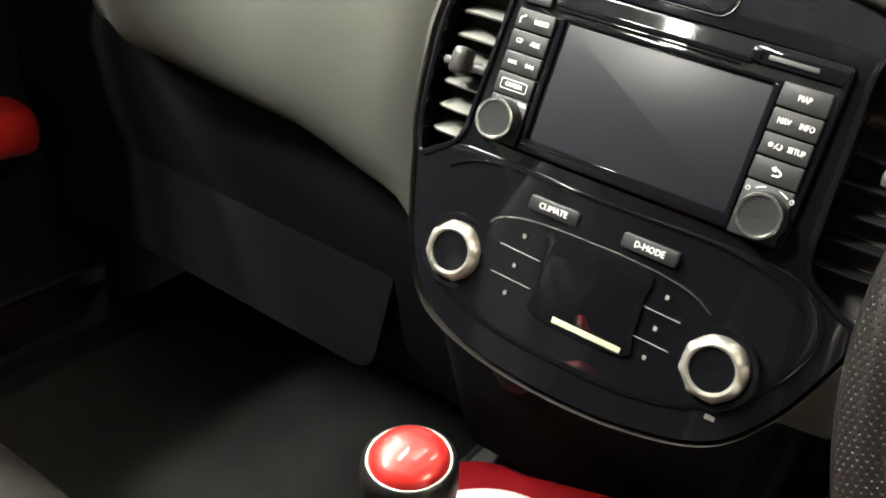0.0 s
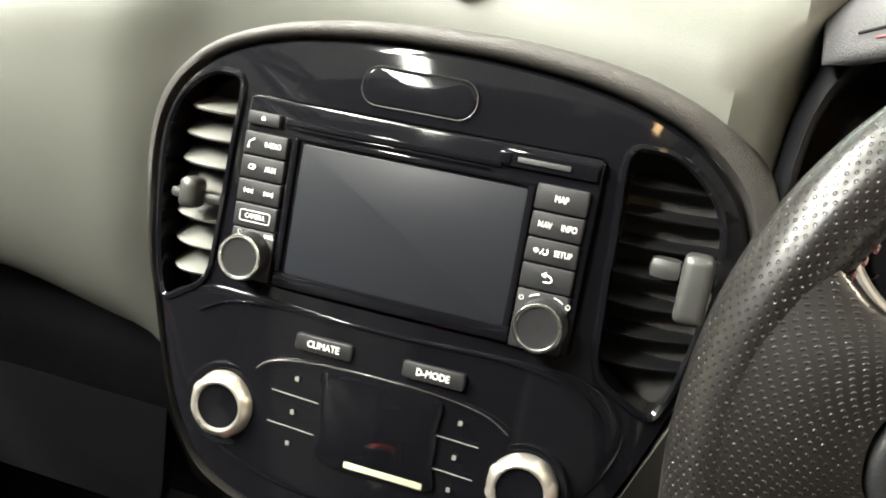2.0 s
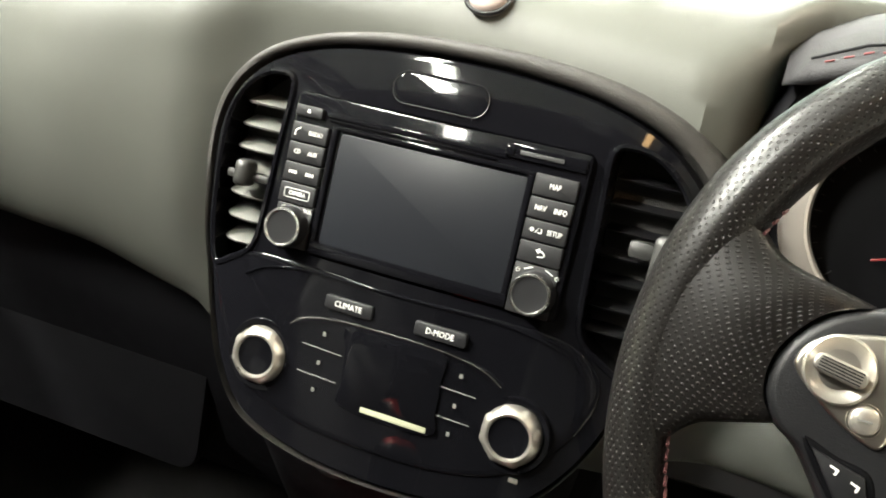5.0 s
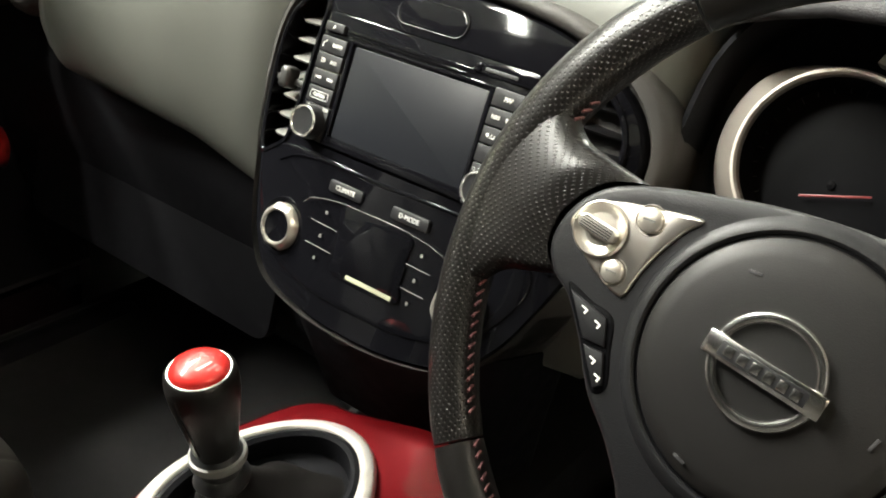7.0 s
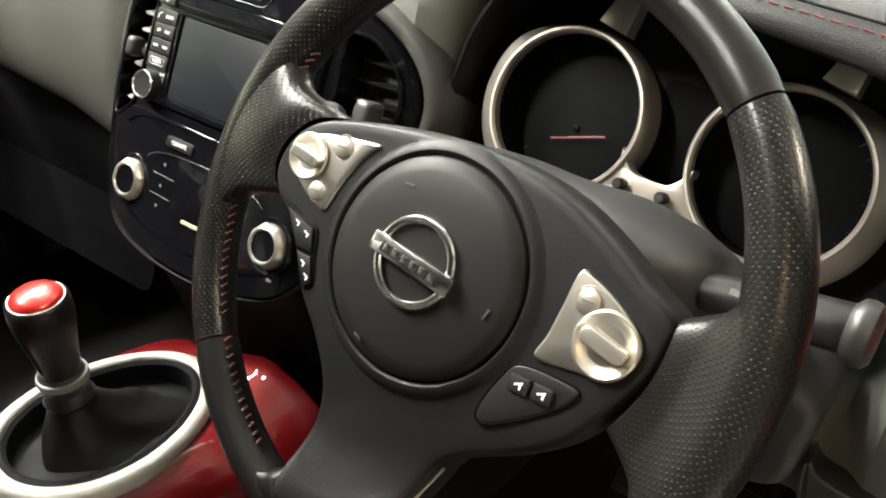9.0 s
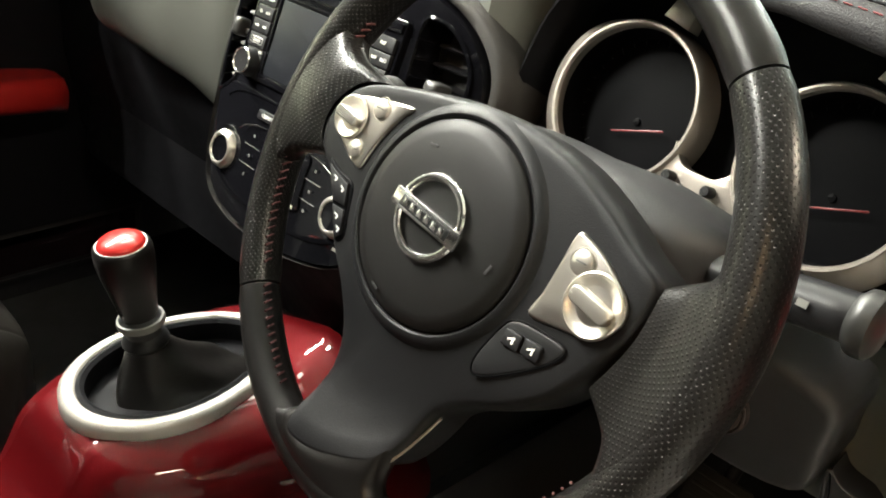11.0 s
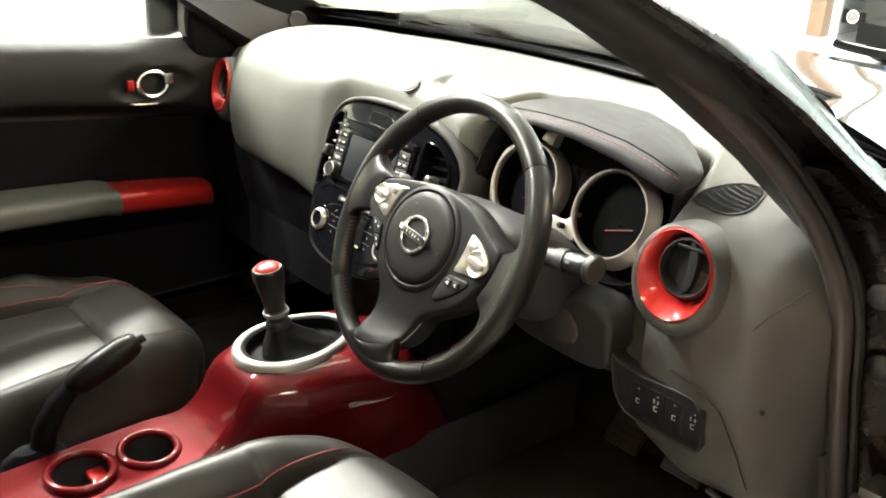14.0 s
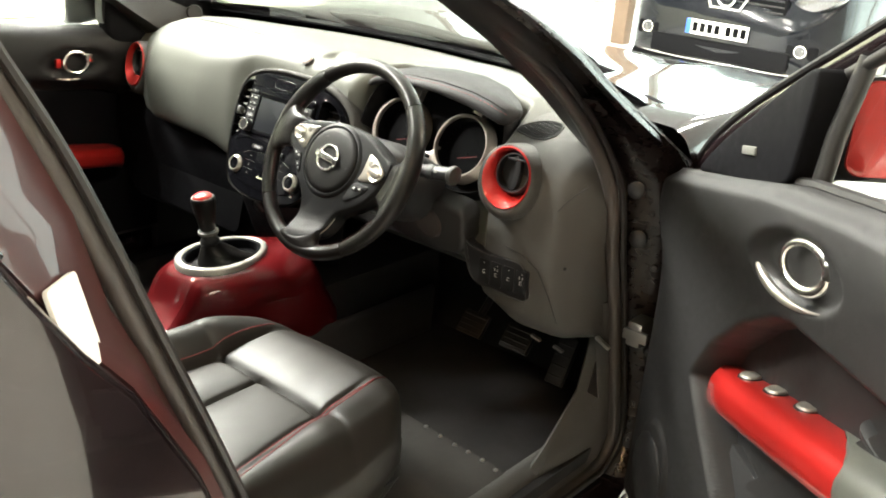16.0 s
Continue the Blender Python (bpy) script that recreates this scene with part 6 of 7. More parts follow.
part("rim", tube([(p[0], p[1], dash_z(p[0], p[1]) + 0.0012) for p in tri_o], 0.0014, True, 6), TRIM, dm)
for i in range(6):
    f = (i + 0.7) / 6.4
    ends = [(0.553 + 0.026 * f, 0.264 + 0.056 * f), (0.582 + 0.012 * f, 0.256 + 0.064 * f), (0.611 - 0.008 * f, 0.260 + 0.060 * f)]
    part("slat", tube([(p.x, p.y, dash_z(p.x, p.y) + 0.0028) for p in spline([(x, y, 0) for x, y in ends], 4, False)], 0.0010, False, 5), TRIM, dm)

# switch bank beside the knee
SWM = Matrix.Translation((0.583, 0.192, 0.762)) @ Matrix.Rotation(radians(4), 4, "Z") @ frame_of((0, 0, 0), -4)
bank = thing("switch_bank", "black bank of small push switches under the vent", "switch bank", SWM)
bk_o = spline([(-0.068, 0.045), (-0.058, 0.036), (-0.02, 0.030), (0.035, 0.032), (0.056, 0.026), (0.064, 0.0), (0.068, -0.034), (0.050, -0.040), (0.0, -0.036), (-0.036, -0.034), (-0.056, -0.018), (-0.066, 0.014)], 4)
part("panel", plate(bk_o, -0.02, 0.004, 0.002), SATIN, bank)
part("panel_edge", tube([(p[0], p[1], 0.0035) for p in bk_o], 0.0014, True, 6), DARK, bank)
for i in range(4):
    u = -0.0235 + 0.0265 * i
    sw = part("switch", plate(rrect(u - 0.0118, -0.029, u + 0.0118, 0.020, 0.003), -0.004, 0.0058, 0.0016), BUTTON, bank, "black push switch")
    part("sign", join(box(0.0050, 0.0012, 0.0004, (u, -0.0075, 0.0060)), box(0.0050, 0.0012, 0.0004, (u, -0.0015, 0.0060)), box(0.0012, 0.0050, 0.0004, (u - 0.0022, -0.0045, 0.0060))), SIGNGREY, sw)
    part("lamp_mark", box(0.0018, 0.0018, 0.0004, (u + 0.002 * (i % 2), 0.0135, 0.0060)), SIGNGREY, sw)
    if i % 2:
        part("sign", join(box(0.0016, 0.0060, 0.0004, (u - 0.003, 0.0060, 0.0060)), box(0.0016, 0.0050, 0.0004, (u + 0.003, 0.0055, 0.0060))), SIGNGREY, sw)
part("fuse_hatch_seam", tube([(0.60, 0.187, 0.818), (0.640, 0.1875, 0.812), (0.668, 0.196, 0.790), (0.690, 0.206, 0.745), (0.705, 0.224, 0.69)], 0.0012, False, 5), SATIN, dashboard)
part("side_seam", tube([(0.688, 0.203, 0.905), (0.700, 0.212, 0.925), (0.722, 0.245, 0.955)], 0.0011, False, 5), SATIN, dashboard)
part("cover_screw", move(lathe([(0.0035, 0.0), (0.003, 0.0015), (0.0003, 0.0018)], 12), Matrix.Translation((0.708, 0.222, 0.80)) @ Matrix.Rotation(radians(90), 4, "X")), SATIN, dashboard)
part("top_seam", tube([(-0.52, 0.36, 1.045), (-0.38, 0.335, 1.054), (-0.20, 0.30, 1.060)], 0.0007, False, 5), SATIN, dashboard, "passenger airbag seam")
# knee panel below the column with its round cap
knee = thing("knee_panel", "dark plastic panel under the steering column with a round cap", "panel", frame_of((0.44, 0.172, 0.815), -14))
part("panel", plate(spline([(-0.10, 0.045), (0.06, 0.050), (0.072, 0.0), (0.055, -0.048), (-0.03, -0.056), (-0.11, -0.040)], 5), -0.05, 0.0, 0.010, 3), DARK, knee, "dark plastic panel", 60)
part("round_cap", move(lathe([(0.0325, -0.002), (0.0315, 0.0025), (0.0300, 0.0030), (0.0290, 0.0015), (0.0285, 0.0030), (0.015, 0.0042), (0.0004, 0.0045)], 40), Matrix.Translation((-0.010, 0.003, 0.0012))), node_mat("brown_grey_cap_plastic", (0.050, 0.042, 0.040), 0.45, spec=0.3, rough_vary=0.03, grain=0.3), knee, "round brownish grey blank cap")

# bare clips under the end of the dash
for cx, cz in ((0.638, 0.622), (0.690, 0.618)):
    part("clip", move(box(0.022, 0.008, 0.005, (0, 0, 0), 0.0015), pose(cx, 0.27, cz, 0, 12, 0)), STEEL, dashboard, "bright bare metal clip")
part("clip", move(box(0.034, 0.010, 0.007, (0, 0, 0), 0.002), pose(0.755, 0.318, 0.640, 0, 25, 0)), STEEL, dashboard, "bright bare metal clip")

# floor mat and sill kick panel
mat_o = spline([(0.17, -0.10), (0.40, -0.12), (0.63, -0.10), (0.668, 0.0), (0.672, 0.14), (0.655, 0.178), (0.56, 0.185), (0.45, 0.192), (0.25, 0.200), (0.175, 0.17)], 5)
fm = tagged(ob_from("floor_mat", move(plate(mat_o, 0.0, 0.010, 0.004), Matrix.Translation((0, 0, 0.366))), MATC), "black carpet floor mat with steel studs", "floor mat")
for sx_, sy_ in ((0.457, 0.187), (0.500, 0.181), (0.540, 0.178), (0.575, 0.178), (0.612, 0.176), (0.650, 0.168)):
    part("stud", move(lathe([(0.005, 0.0), (0.004, 0.002), (0.0004, 0.003)], 12), Matrix.Translation((sx_, sy_, 0.376))), STEEL, fm)
kick = loft([[Vector((x, y, z)) for x, y in ((x0, y0), (x0 + 0.006, y0 - 0.006), (x0 + 0.020, y0 + 0.012), (0.726, y1 - 0.035), (0.738, y1 - 0.012), (0.738, y1 + 0.01), (0.70, 0.56), (x0, 0.56))] for x0, y0, y1, z in ((0.700, 0.16, 0.405, 0.335), (0.690, 0.215, 0.428, 0.372), (0.682, 0.285, 0.440, 0.402), (0.679, 0.335, 0.440, 0.435), (0.678, 0.385, 0.428, 0.48), (0.680, 0.400, 0.400, 0.56), (0.685, 0.395, 0.372, 0.65), (0.690, 0.39, 0.350, 0.71))])
# Paler than other trim, so the light on it is in the colour.
tagged(ob_from("kick_panel", kick, DASHLOW), "dark grey plastic kick panel by the sill", "trim panel", kind="structure")


# ---- doors ----
def grid_sheet(f, nu, nv, back):
    """A closed panel: front face f(i, j) in 0..1, back face moved by the vector back."""
    bm = bmesh.new()
    fr = [[bm.verts.new(f(i / nu, j / nv)) for i in range(nu + 1)] for j in range(nv + 1)]
    bk = [[bm.verts.new(fr[j][i].co + back) if (i in (0, nu) or j in (0, nv)) else None for i in range(nu + 1)] for j in range(nv + 1)]
    for j in range(nv):
        for i in range(nu):
            bm.faces.new((fr[j][i], fr[j][i + 1], fr[j + 1][i + 1], fr[j + 1][i]))
    rim = [(0, i) for i in range(nu)] + [(j, nu) for j in range(nv)] + [(nv, i) for i in range(nu, 0, -1)] + [(j, 0) for j in range(nv, 0, -1)]
    for (a, b), (c, d) in zip(rim, rim[1:] + rim[:1]):
        bm.faces.new((fr[a][b], bk[a][b], bk[c][d], fr[c][d]))
    bm.faces.new([bk[a][b] for a, b in rim])
    return bm


TH = radians(44)
DOORM = Matrix(((math.sin(TH), 0, -math.cos(TH), 0.79), (-math.cos(TH), 0, -math.sin(TH), 0.40), (0, 1, 0, 0), (0, 0, 0, 1)))
door = thing("door_1", "open front door with dark grey trim and red armrest", "car door", DOORM, kind="structure")
BELT = [(0.02, 0.985), (0.17, 1.020), (0.30, 1.050), (0.48, 1.095), (0.68, 1.125), (1.12, 1.165)]


def belt_z(s):
    return float(np.interp(s, [b[0] for b in BELT], [b[1] for b in BELT]))


def recess(s, z):
    """1 inside the arm recess, 0 outside."""
    top = 0.945 + 0.03 * min(1, max(0, (s - 0.5) / 0.5))
    left = float(np.interp(z, [0.52, 0.60, 0.66, 0.72, 0.80, 0.88, 0.93, 0.97], [0.52, 0.45, 0.36, 0.285, 0.337, 0.43, 0.52, 0.64]))
    d = min((s - left) * 1.0, (top - z), (z - 0.52))
    return sstep(d, 0.0, 0.045)


def trim_point(u, v):
    s0 = 0.03 + 0.02 * (1 - v)
    s = s0 + (1.00 - s0) * u
    z = 0.36 + (belt_z(s) - 0.36) * v
    n = 0.028 * math.exp(-((z - belt_z(s) + 0.05) / 0.09) ** 2) + 0.012
    n -= 0.030 * (1 - sstep(s, 0.0, 0.10))
    n -= 0.118 * recess(s, z)
    n -= 0.022 * sstep(z, belt_z(s) - 0.022, belt_z(s))
    d = math.hypot((s - 0.575) / 0.130, (z - 1.017 - 0.18 * (s - 0.575)) / 0.052)
    n -= 0.020 * (1 - sstep(d, 0.7, 1.0)) * (1 if d < 1 else 0)
    d2 = math.hypot(s - 0.21, (z - 0.50)) / 0.075
    n += 0.006 * (1 - sstep(d2, 0.9, 1.05))
    return Vector((s, z, n))


part("inner_trim", grid_sheet(trim_point, 190, 150, Vector((0, 0, -0.05))), TRIM, door, "dark grey grained door trim", 60)
skin = grid_sheet(lambda u, v: Vector((0.0 + 1.02 * u, 0.30 + (belt_z(1.02 * u) - 0.01 - 0.30) * v, -0.105)), 8, 6, Vector((0, 0, -0.035)))
part("outer_skin", skin, PAINT, door, "glossy black outer skin")
# window frame
fr_line = spline([(0.03, 0.965, -0.045), (0.10, 1.045, -0.047), (0.23, 1.135, -0.050), (0.45, 1.262, -0.062), (0.60, 1.345, -0.075), (0.80, 1.415, -0.09), (0.93, 1.435, -0.10), (1.03, 1.42, -0.10), (1.07, 1.30, -0.085), (1.02, 1.15, -0.05)], 6, False)
part("window_frame", tube(fr_line, 0.021, False, 12, 0.9), PAINT, door, "black window frame")
part("frame_seal", tube([p + Vector((0.012, -0.020, 0.012)) for p in fr_line], 0.009, False, 10), RUBBER, door, "rubber window seal")
part("frame_lip", tube([p + Vector((-0.008, 0.012, 0.016)) for p in fr_line], 0.006, False, 8), RUBBER, door)
part("belt_seal", tube([(s, belt_z(s) + 0.002, -0.022) for s in np.linspace(0.44, 1.0, 12)], 0.009, False, 8), RUBBER, door)
tri = part("mirror_triangle", plate(spline([(0.125, 1.012), (0.22, 1.030), (0.34, 1.052), (0.430, 1.083), (0.448, 1.13), (0.455, 1.235), (0.40, 1.215), (0.30, 1.150), (0.19, 1.075)], 4), -0.05, -0.004, 0.006, 3), LOWDARK, door, "black mirror triangle with a small vent", 60)
part("triangle_vent", move(box(0.046, 0.013, 0.006, (0, 0, 0), 0.003), Matrix.Translation((0.307, 1.094, -0.003)) @ Matrix.Rotation(radians(12), 4, "Z")), VENTGREY, tri, "small pale defroster grille")
part("quarter_bar", tube([(0.468, 1.09, -0.035), (0.470, 1.16, -0.040), (0.478, 1.262, -0.055)], 0.013, False, 10), RUBBER, door)
gl = part("window_glass", loft([[Vector((s, belt_z(s) - 0.01, -0.045)) for s in np.linspace(0.46, 1.03, 12)], [Vector((s, float(np.interp(s, [0.03, 0.23, 0.45, 0.60, 0.80, 1.0, 1.17], [0.96, 1.135, 1.262, 1.345, 1.415, 1.44, 1.40])), -0.085)) for s in np.linspace(0.46, 1.03, 12)]], False, False), GLASS, door, "clear side window")
gl.visible_shadow = False
# inner handle in its oval dish
hd = part("handle_dish", move(loft([[Vector((k * 0.125 * math.cos(a), k * 0.045 * math.sin(a), n)) for a in (2 * math.pi * i / 48 for i in range(48))] for k, n in ((1.0, 0.018), (0.97, 0.023), (0.90, 0.018), (0.75, 0.002), (0.5, -0.006), (0.1, -0.008))], True, False), Matrix.Translation((0.575, 1.017, 0.0)) @ Matrix.Rotation(radians(11), 4, "Z") @ Matrix.Diagonal((1.02, 1.10, 1, 1))), SATIN, door, "oval handle dish with a silver edge", 60)
part("dish_edge", move(tube([(0.122 * math.cos(a), 0.042 * math.sin(a), 0.0205) for a in (radians(150 + 4.5 * i) for i in range(34))], [0.001 + 0.0055 * math.sin(math.pi * i / 33) for i in range(34)], False, 10), Matrix.Translation((0.575, 1.017, 0.0)) @ Matrix.Rotation(radians(11), 4, "Z") @ Matrix.Diagonal((1.02, 1.10, 1, 1))), SILVER, hd, "satin silver crescent edge")
part("pull_ring", move(tube([(0.036 * math.cos(a), 0.029 * math.sin(a), 0.018 - 0.012 * math.cos(a)) for a in (2 * math.pi * i / 40 for i in range(40))], [0.0066 + 0.002 * math.cos(2 * math.pi * i / 40) for i in range(40)], True, 12), Matrix.Translation((0.586, 1.026, 0.004))), CHROME, hd, "chrome pull ring", 60)
part("pull_lever", move(box(0.042, 0.024, 0.014, (0, 0, 0), 0.006, 3), Matrix.Translation((0.636, 1.036, 0.006)) @ Matrix.Rotation(radians(30), 4, "Y")), CHROME, hd)


def arm_z(s):
    return 0.752 + 0.27 * (s - 0.335)


def seam_s(n):
    return 0.567 + 0.20 * sstep(n, -0.105, 0.045) + 0.35 * (n + 0.105) * 0.2


def arm_sec(s_of, s, w, grow=0.0):
    c, zt = -0.035, 0.0
    row = []
    for n, dz in ((c - w, -0.004), (c - w * 0.8, 0.004), (c - w * 0.3, 0.006), (c + w * 0.3, 0.006), (c + w * 0.58, 0.003), (c + w * 0.76, -0.004), (c + w * 0.88, -0.020), (c + w * 0.80, -0.048), (c + w * 0.4, -0.066), (c - w, -0.072)):
        q = s_of(s, n)
        row.append(Vector((q, arm_z(min(q, 0.90)) + dz + grow, n)))
    return row


ARM_W = ((0.318, 0.010), (0.326, 0.028), (0.345, 0.044), (0.40, 0.056), (0.50, 0.066), (0.60, 0.073), (0.70, 0.079))
arm = [arm_sec(lambda s, n: 0.318 + (s - 0.318) * (seam_s(n) - 0.318) / (0.70 - 0.318), s, w) for s, w in ARM_W]
part("armrest_panel", loft([spline(r, 4) for r in arm]), REDP, door, "glossy red switch panel on the armrest", 50)
rest = [arm_sec(lambda s, n: seam_s(n) + (s - 0.70) * (0.98 - seam_s(n)) / 0.38, s, 0.081, 0.002) for s in (0.70, 0.715, 0.78, 0.86, 0.94, 1.02, 1.08)]
rest_ob = part("armrest", loft([spline(r, 4) for r in rest]), DASH, door, "grey armrest with a grip hollow", 50)
part("grip_hollow", move(plate(spline([(0.0, 0.018), (0.05, 0.026), (0.14, 0.022), (0.16, 0.0), (0.14, -0.02), (0.04, -0.022), (0.0, -0.012)], 4), -0.005, 0.002, 0.001), Matrix.Translation((0.700, arm_z(0.79) + 0.009, -0.038)) @ Matrix.Rotation(radians(-78), 4, "X") @ Matrix.Rotation(radians(6), 4, "Y")), DARK, rest_ob)
for s, c in ((0.398, -0.036), (0.478, -0.038), (0.560, -0.042)):
    at = Matrix.Translation((s, arm_z(s) + 0.0060, c)) @ Matrix.Rotation(radians(15), 4, "Z") @ Matrix.Rotation(radians(-90), 4, "X") @ Matrix.Rotation(radians(-28), 4, "Z")
    sw = part("window_switch", move(plate(oval(0, 0, 0.025, 0.016, 28), -0.006, 0.005, 0.004, 4), at), SILVERDIM, door, "silver window switch", 60)
    part("switch_well", move(plate(oval(0, 0, 0.028, 0.019, 28), -0.006, 0.0018, 0.001), at), SATIN, sw)
# Recess shade and its reddish cast are put into this sheet's colour.
part("recess_panel", grid_sheet(lambda u, v: Vector((0.29 + 0.69 * u, 0.50 + 0.47 * v, -0.074)), 12, 8, Vector((0, 0, -0.004))), node_mat("dark_red_recess_shade", (0.014, 0.006, 0.006), 0.75, spec=0.2, grain=0.6, grain_scale=1500, rough_vary=0.03), door, "dark reddish sheet carrying the shade of the arm recess")
part("pocket_wall", loft([[Vector((s, z, n)) for z, n in ((0.66, -0.03), (0.66, -0.06), (0.45, -0.05), (0.45, -0.01))] for s in (0.40, 0.7, 0.96)]), DARK, door)
part("speaker_cover", move(lathe([(0.072, 0.0), (0.071, 0.012), (0.066, 0.016), (0.03, 0.019), (0.0004, 0.020)], 48), Matrix.Translation((0.205, 0.475, 0.008))), DARK, door, "round speaker cover")
# outer mirror; the glass's red reflection is painted as a flat red face
part("mirror_arm", tube([(0.30, 1.06, -0.06), (0.31, 1.07, -0.10), (0.32, 1.09, -0.14)], 0.026, False, 14, 0.7), SATIN, door)
mb = []
for s, k, lift in ((0.235, 0.35, -0.004), (0.243, 0.72, -0.002), (0.262, 0.93, 0.0), (0.30, 1.0, 0.010), (0.35, 1.0, 0.022), (0.398, 0.99, 0.034), (0.404, 0.955, 0.035)):
    mb.append([Vector((s, 1.122 + lift + k * q, -0.180 + k * p)) for p, q in rrect(-0.095, -0.074, 0.095, 0.074, 0.028, 5)])
mir = part("mirror_body", loft(mb), SATIN, door, "black door mirror housing", 60)
part("mirror_red_reflection", move(plate(rrect(-0.086, -0.066, 0.086, 0.066, 0.024, 6), -0.004, 0.005, 0.003), Matrix(((0, 0, 1, 0.402), (0, 1, 0, 1.157), (-1, 0, 0, -0.180), (0, 0, 0, 1)))), REDP, mir, "mirror face with the red reflection of its glass painted on")

# passenger side door, closed
PD = Matrix(((0, 0, -1, -0.70), (-1, 0, 0, 0.40), (0, 1, 0, 0), (0, 0, 0, 1)))
door2 = thing("door_2", "closed passenger door with dark trim and red armrest front", "car door", PD, kind="structure")


def trim2(u, v):
    s = -0.02 + 1.12 * u
    top = 1.000 + 0.05 * sstep(s, 0.1, 0.9)
    z = 0.42 + (top - 0.42) * v
    n = 0.020 * math.exp(-((z - top + 0.06) / 0.08) ** 2)
    edge = 0.880 + 0.035 * sstep(s, 0.2, 0.6) - 0.05 * (1 - sstep(s, 0.05, 0.25))
    n -= 0.045 * sstep(edge - z, 0.0, 0.03)
    n -= 0.02 * sstep(z, top - 0.02, top)
    d = math.hypot((s - 0.285) / 0.095, (z - 0.925) / 0.040)
    n -= 0.018 * (1 - sstep(d, 0.7, 1.0))
    return Vector((s, z, -n))


part("inner_trim", grid_sheet(trim2, 80, 70, Vector((0, 0, 0.06))), TRIM, door2, "dark grey grained door trim", 60)
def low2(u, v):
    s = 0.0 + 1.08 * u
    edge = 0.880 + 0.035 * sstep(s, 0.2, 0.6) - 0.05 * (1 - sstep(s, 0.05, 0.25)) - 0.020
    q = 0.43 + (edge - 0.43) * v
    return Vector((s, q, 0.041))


# Near-black sheet over the trim's recess; it paints the shade down there.
part("lower_shade_sheet", grid_sheet(low2, 24, 6, Vector((0, 0, 0.004))), LOWDARK, door2, "near-black sheet painting shade on the lower door trim")
a2 = []
for s, w, zt in ((0.168, 0.012, 0.684), (0.186, 0.028, 0.690), (0.26, 0.040, 0.699), (0.390, 0.046, 0.712)):
    a2.append([Vector((s, zt + dz, -n)) for n, dz in ((-0.045, 0.0), (0.01, 0.004), (w, 0.002), (w + 0.012, -0.012), (w + 0.006, -0.040), (0.0, -0.055), (-0.045, -0.055))])
part("armrest_panel", loft([spline(r, 4) for r in a2]), REDP, door2, "glossy red front of the armrest", 45)
a3 = []
for s, w, zt in ((0.390, 0.046, 0.714), (0.42, 0.050, 0.722), (0.60, 0.055, 0.730), (0.95, 0.055, 0.735)):
    a3.append([Vector((s, zt + dz, -n)) for n, dz in ((-0.045, 0.0), (0.01, 0.004), (w, 0.002), (w + 0.014, -0.014), (w + 0.006, -0.045), (0.0, -0.060), (-0.045, -0.060))])
part("armrest", loft([spline(r, 4) for r in a3]), DASH, door2, "grey armrest", 45)
h2 = part("handle_dish", move(loft([[Vector((k * 0.095 * math.cos(a), k * 0.040 * math.sin(a), -n)) for a in (2 * math.pi * i / 40 for i in range(40))] for k, n in ((1.0, 0.006), (0.95, 0.008), (0.75, -0.006), (0.4, -0.010), (0.1, -0.011))], True, False), Matrix.Translation((0.285, 0.925, 0.0))), SATIN, door2, "oval handle dish", 60)
part("pull_ring", move(tube([(0.032 * math.cos(a), 0.026 * math.sin(a), -0.010) for a in (2 * math.pi * i / 32 for i in range(32))], 0.0052, True, 8), Matrix.Translation((0.285, 0.925, 0.0))), CHROME, h2, "chrome pull ring")
part("pull_lever", box(0.020, 0.024, 0.010, (0.252, 0.934, -0.014), 0.004), CHROME, h2)
part("lock_slide", box(0.014, 0.022, 0.010, (0.334, 0.926, -0.012), 0.003), REDP, h2, "red lock slide")
part("dish_edge", move(tube([(0.098 * math.cos(a), 0.043 * math.sin(a), -0.006) for a in (radians(200 + 5 * i) for i in range(29))], 0.003, False, 8), Matrix.Translation((0.285, 0.925, 0.0))), SILVERDIM, h2)
part("mirror_triangle", plate(spline([(-0.02, 0.985), (0.10, 0.995), (0.195, 1.005), (0.20, 1.10), (0.18, 1.16), (0.06, 1.075)], 4), -0.004, 0.03, 0.004), DARK, door2, "black mirror triangle")
f2 = spline([(-0.06, 0.985, 0.0), (0.05, 1.06, 0.012), (0.25, 1.20, 0.035), (0.50, 1.33, 0.075), (0.80, 1.41, 0.10), (1.10, 1.42, 0.10)], 5, False)
part("window_frame", tube([p * 1.0 for p in f2], 0.022, False, 10), DARK, door2)
g2 = part("window_glass", loft([[Vector((s, 0.99, 0.02)) for s in (0.2, 0.5, 0.8, 1.1)], [Vector((s, z, n)) for s, z, n in ((0.2, 1.17, 0.03), (0.5, 1.33, 0.075), (0.8, 1.41, 0.10), (1.1, 1.42, 0.10))]], False, False), GLASS, door2, "clear side window")
g2.visible_shadow = False
part("outer_skin", box(1.14, 0.70, 0.02, (0.54, 0.64, 0.10), 0.005), PAINT, door2)
m2b = part("mirror_body", move(loft([[Vector((k * p, k * q, n)) for p, q in rrect(-0.095, -0.078, 0.095, 0.078, 0.035, 5)] for k, n in ((0.92, 0.010), (1.0, 0.004), (1.0, -0.03), (0.9, -0.075), (0.6, -0.10), (0.2, -0.105))]), Matrix.Translation((0.215, 1.072, 0.185)) @ Matrix(((0, 0, 1, 0), (0, 1, 0, 0), (-1, 0, 0, 0), (0, 0, 0, 1))) @ Matrix.Rotation(radians(-10), 4, "Y")), SATIN, door2, "black door mirror housing", 60)
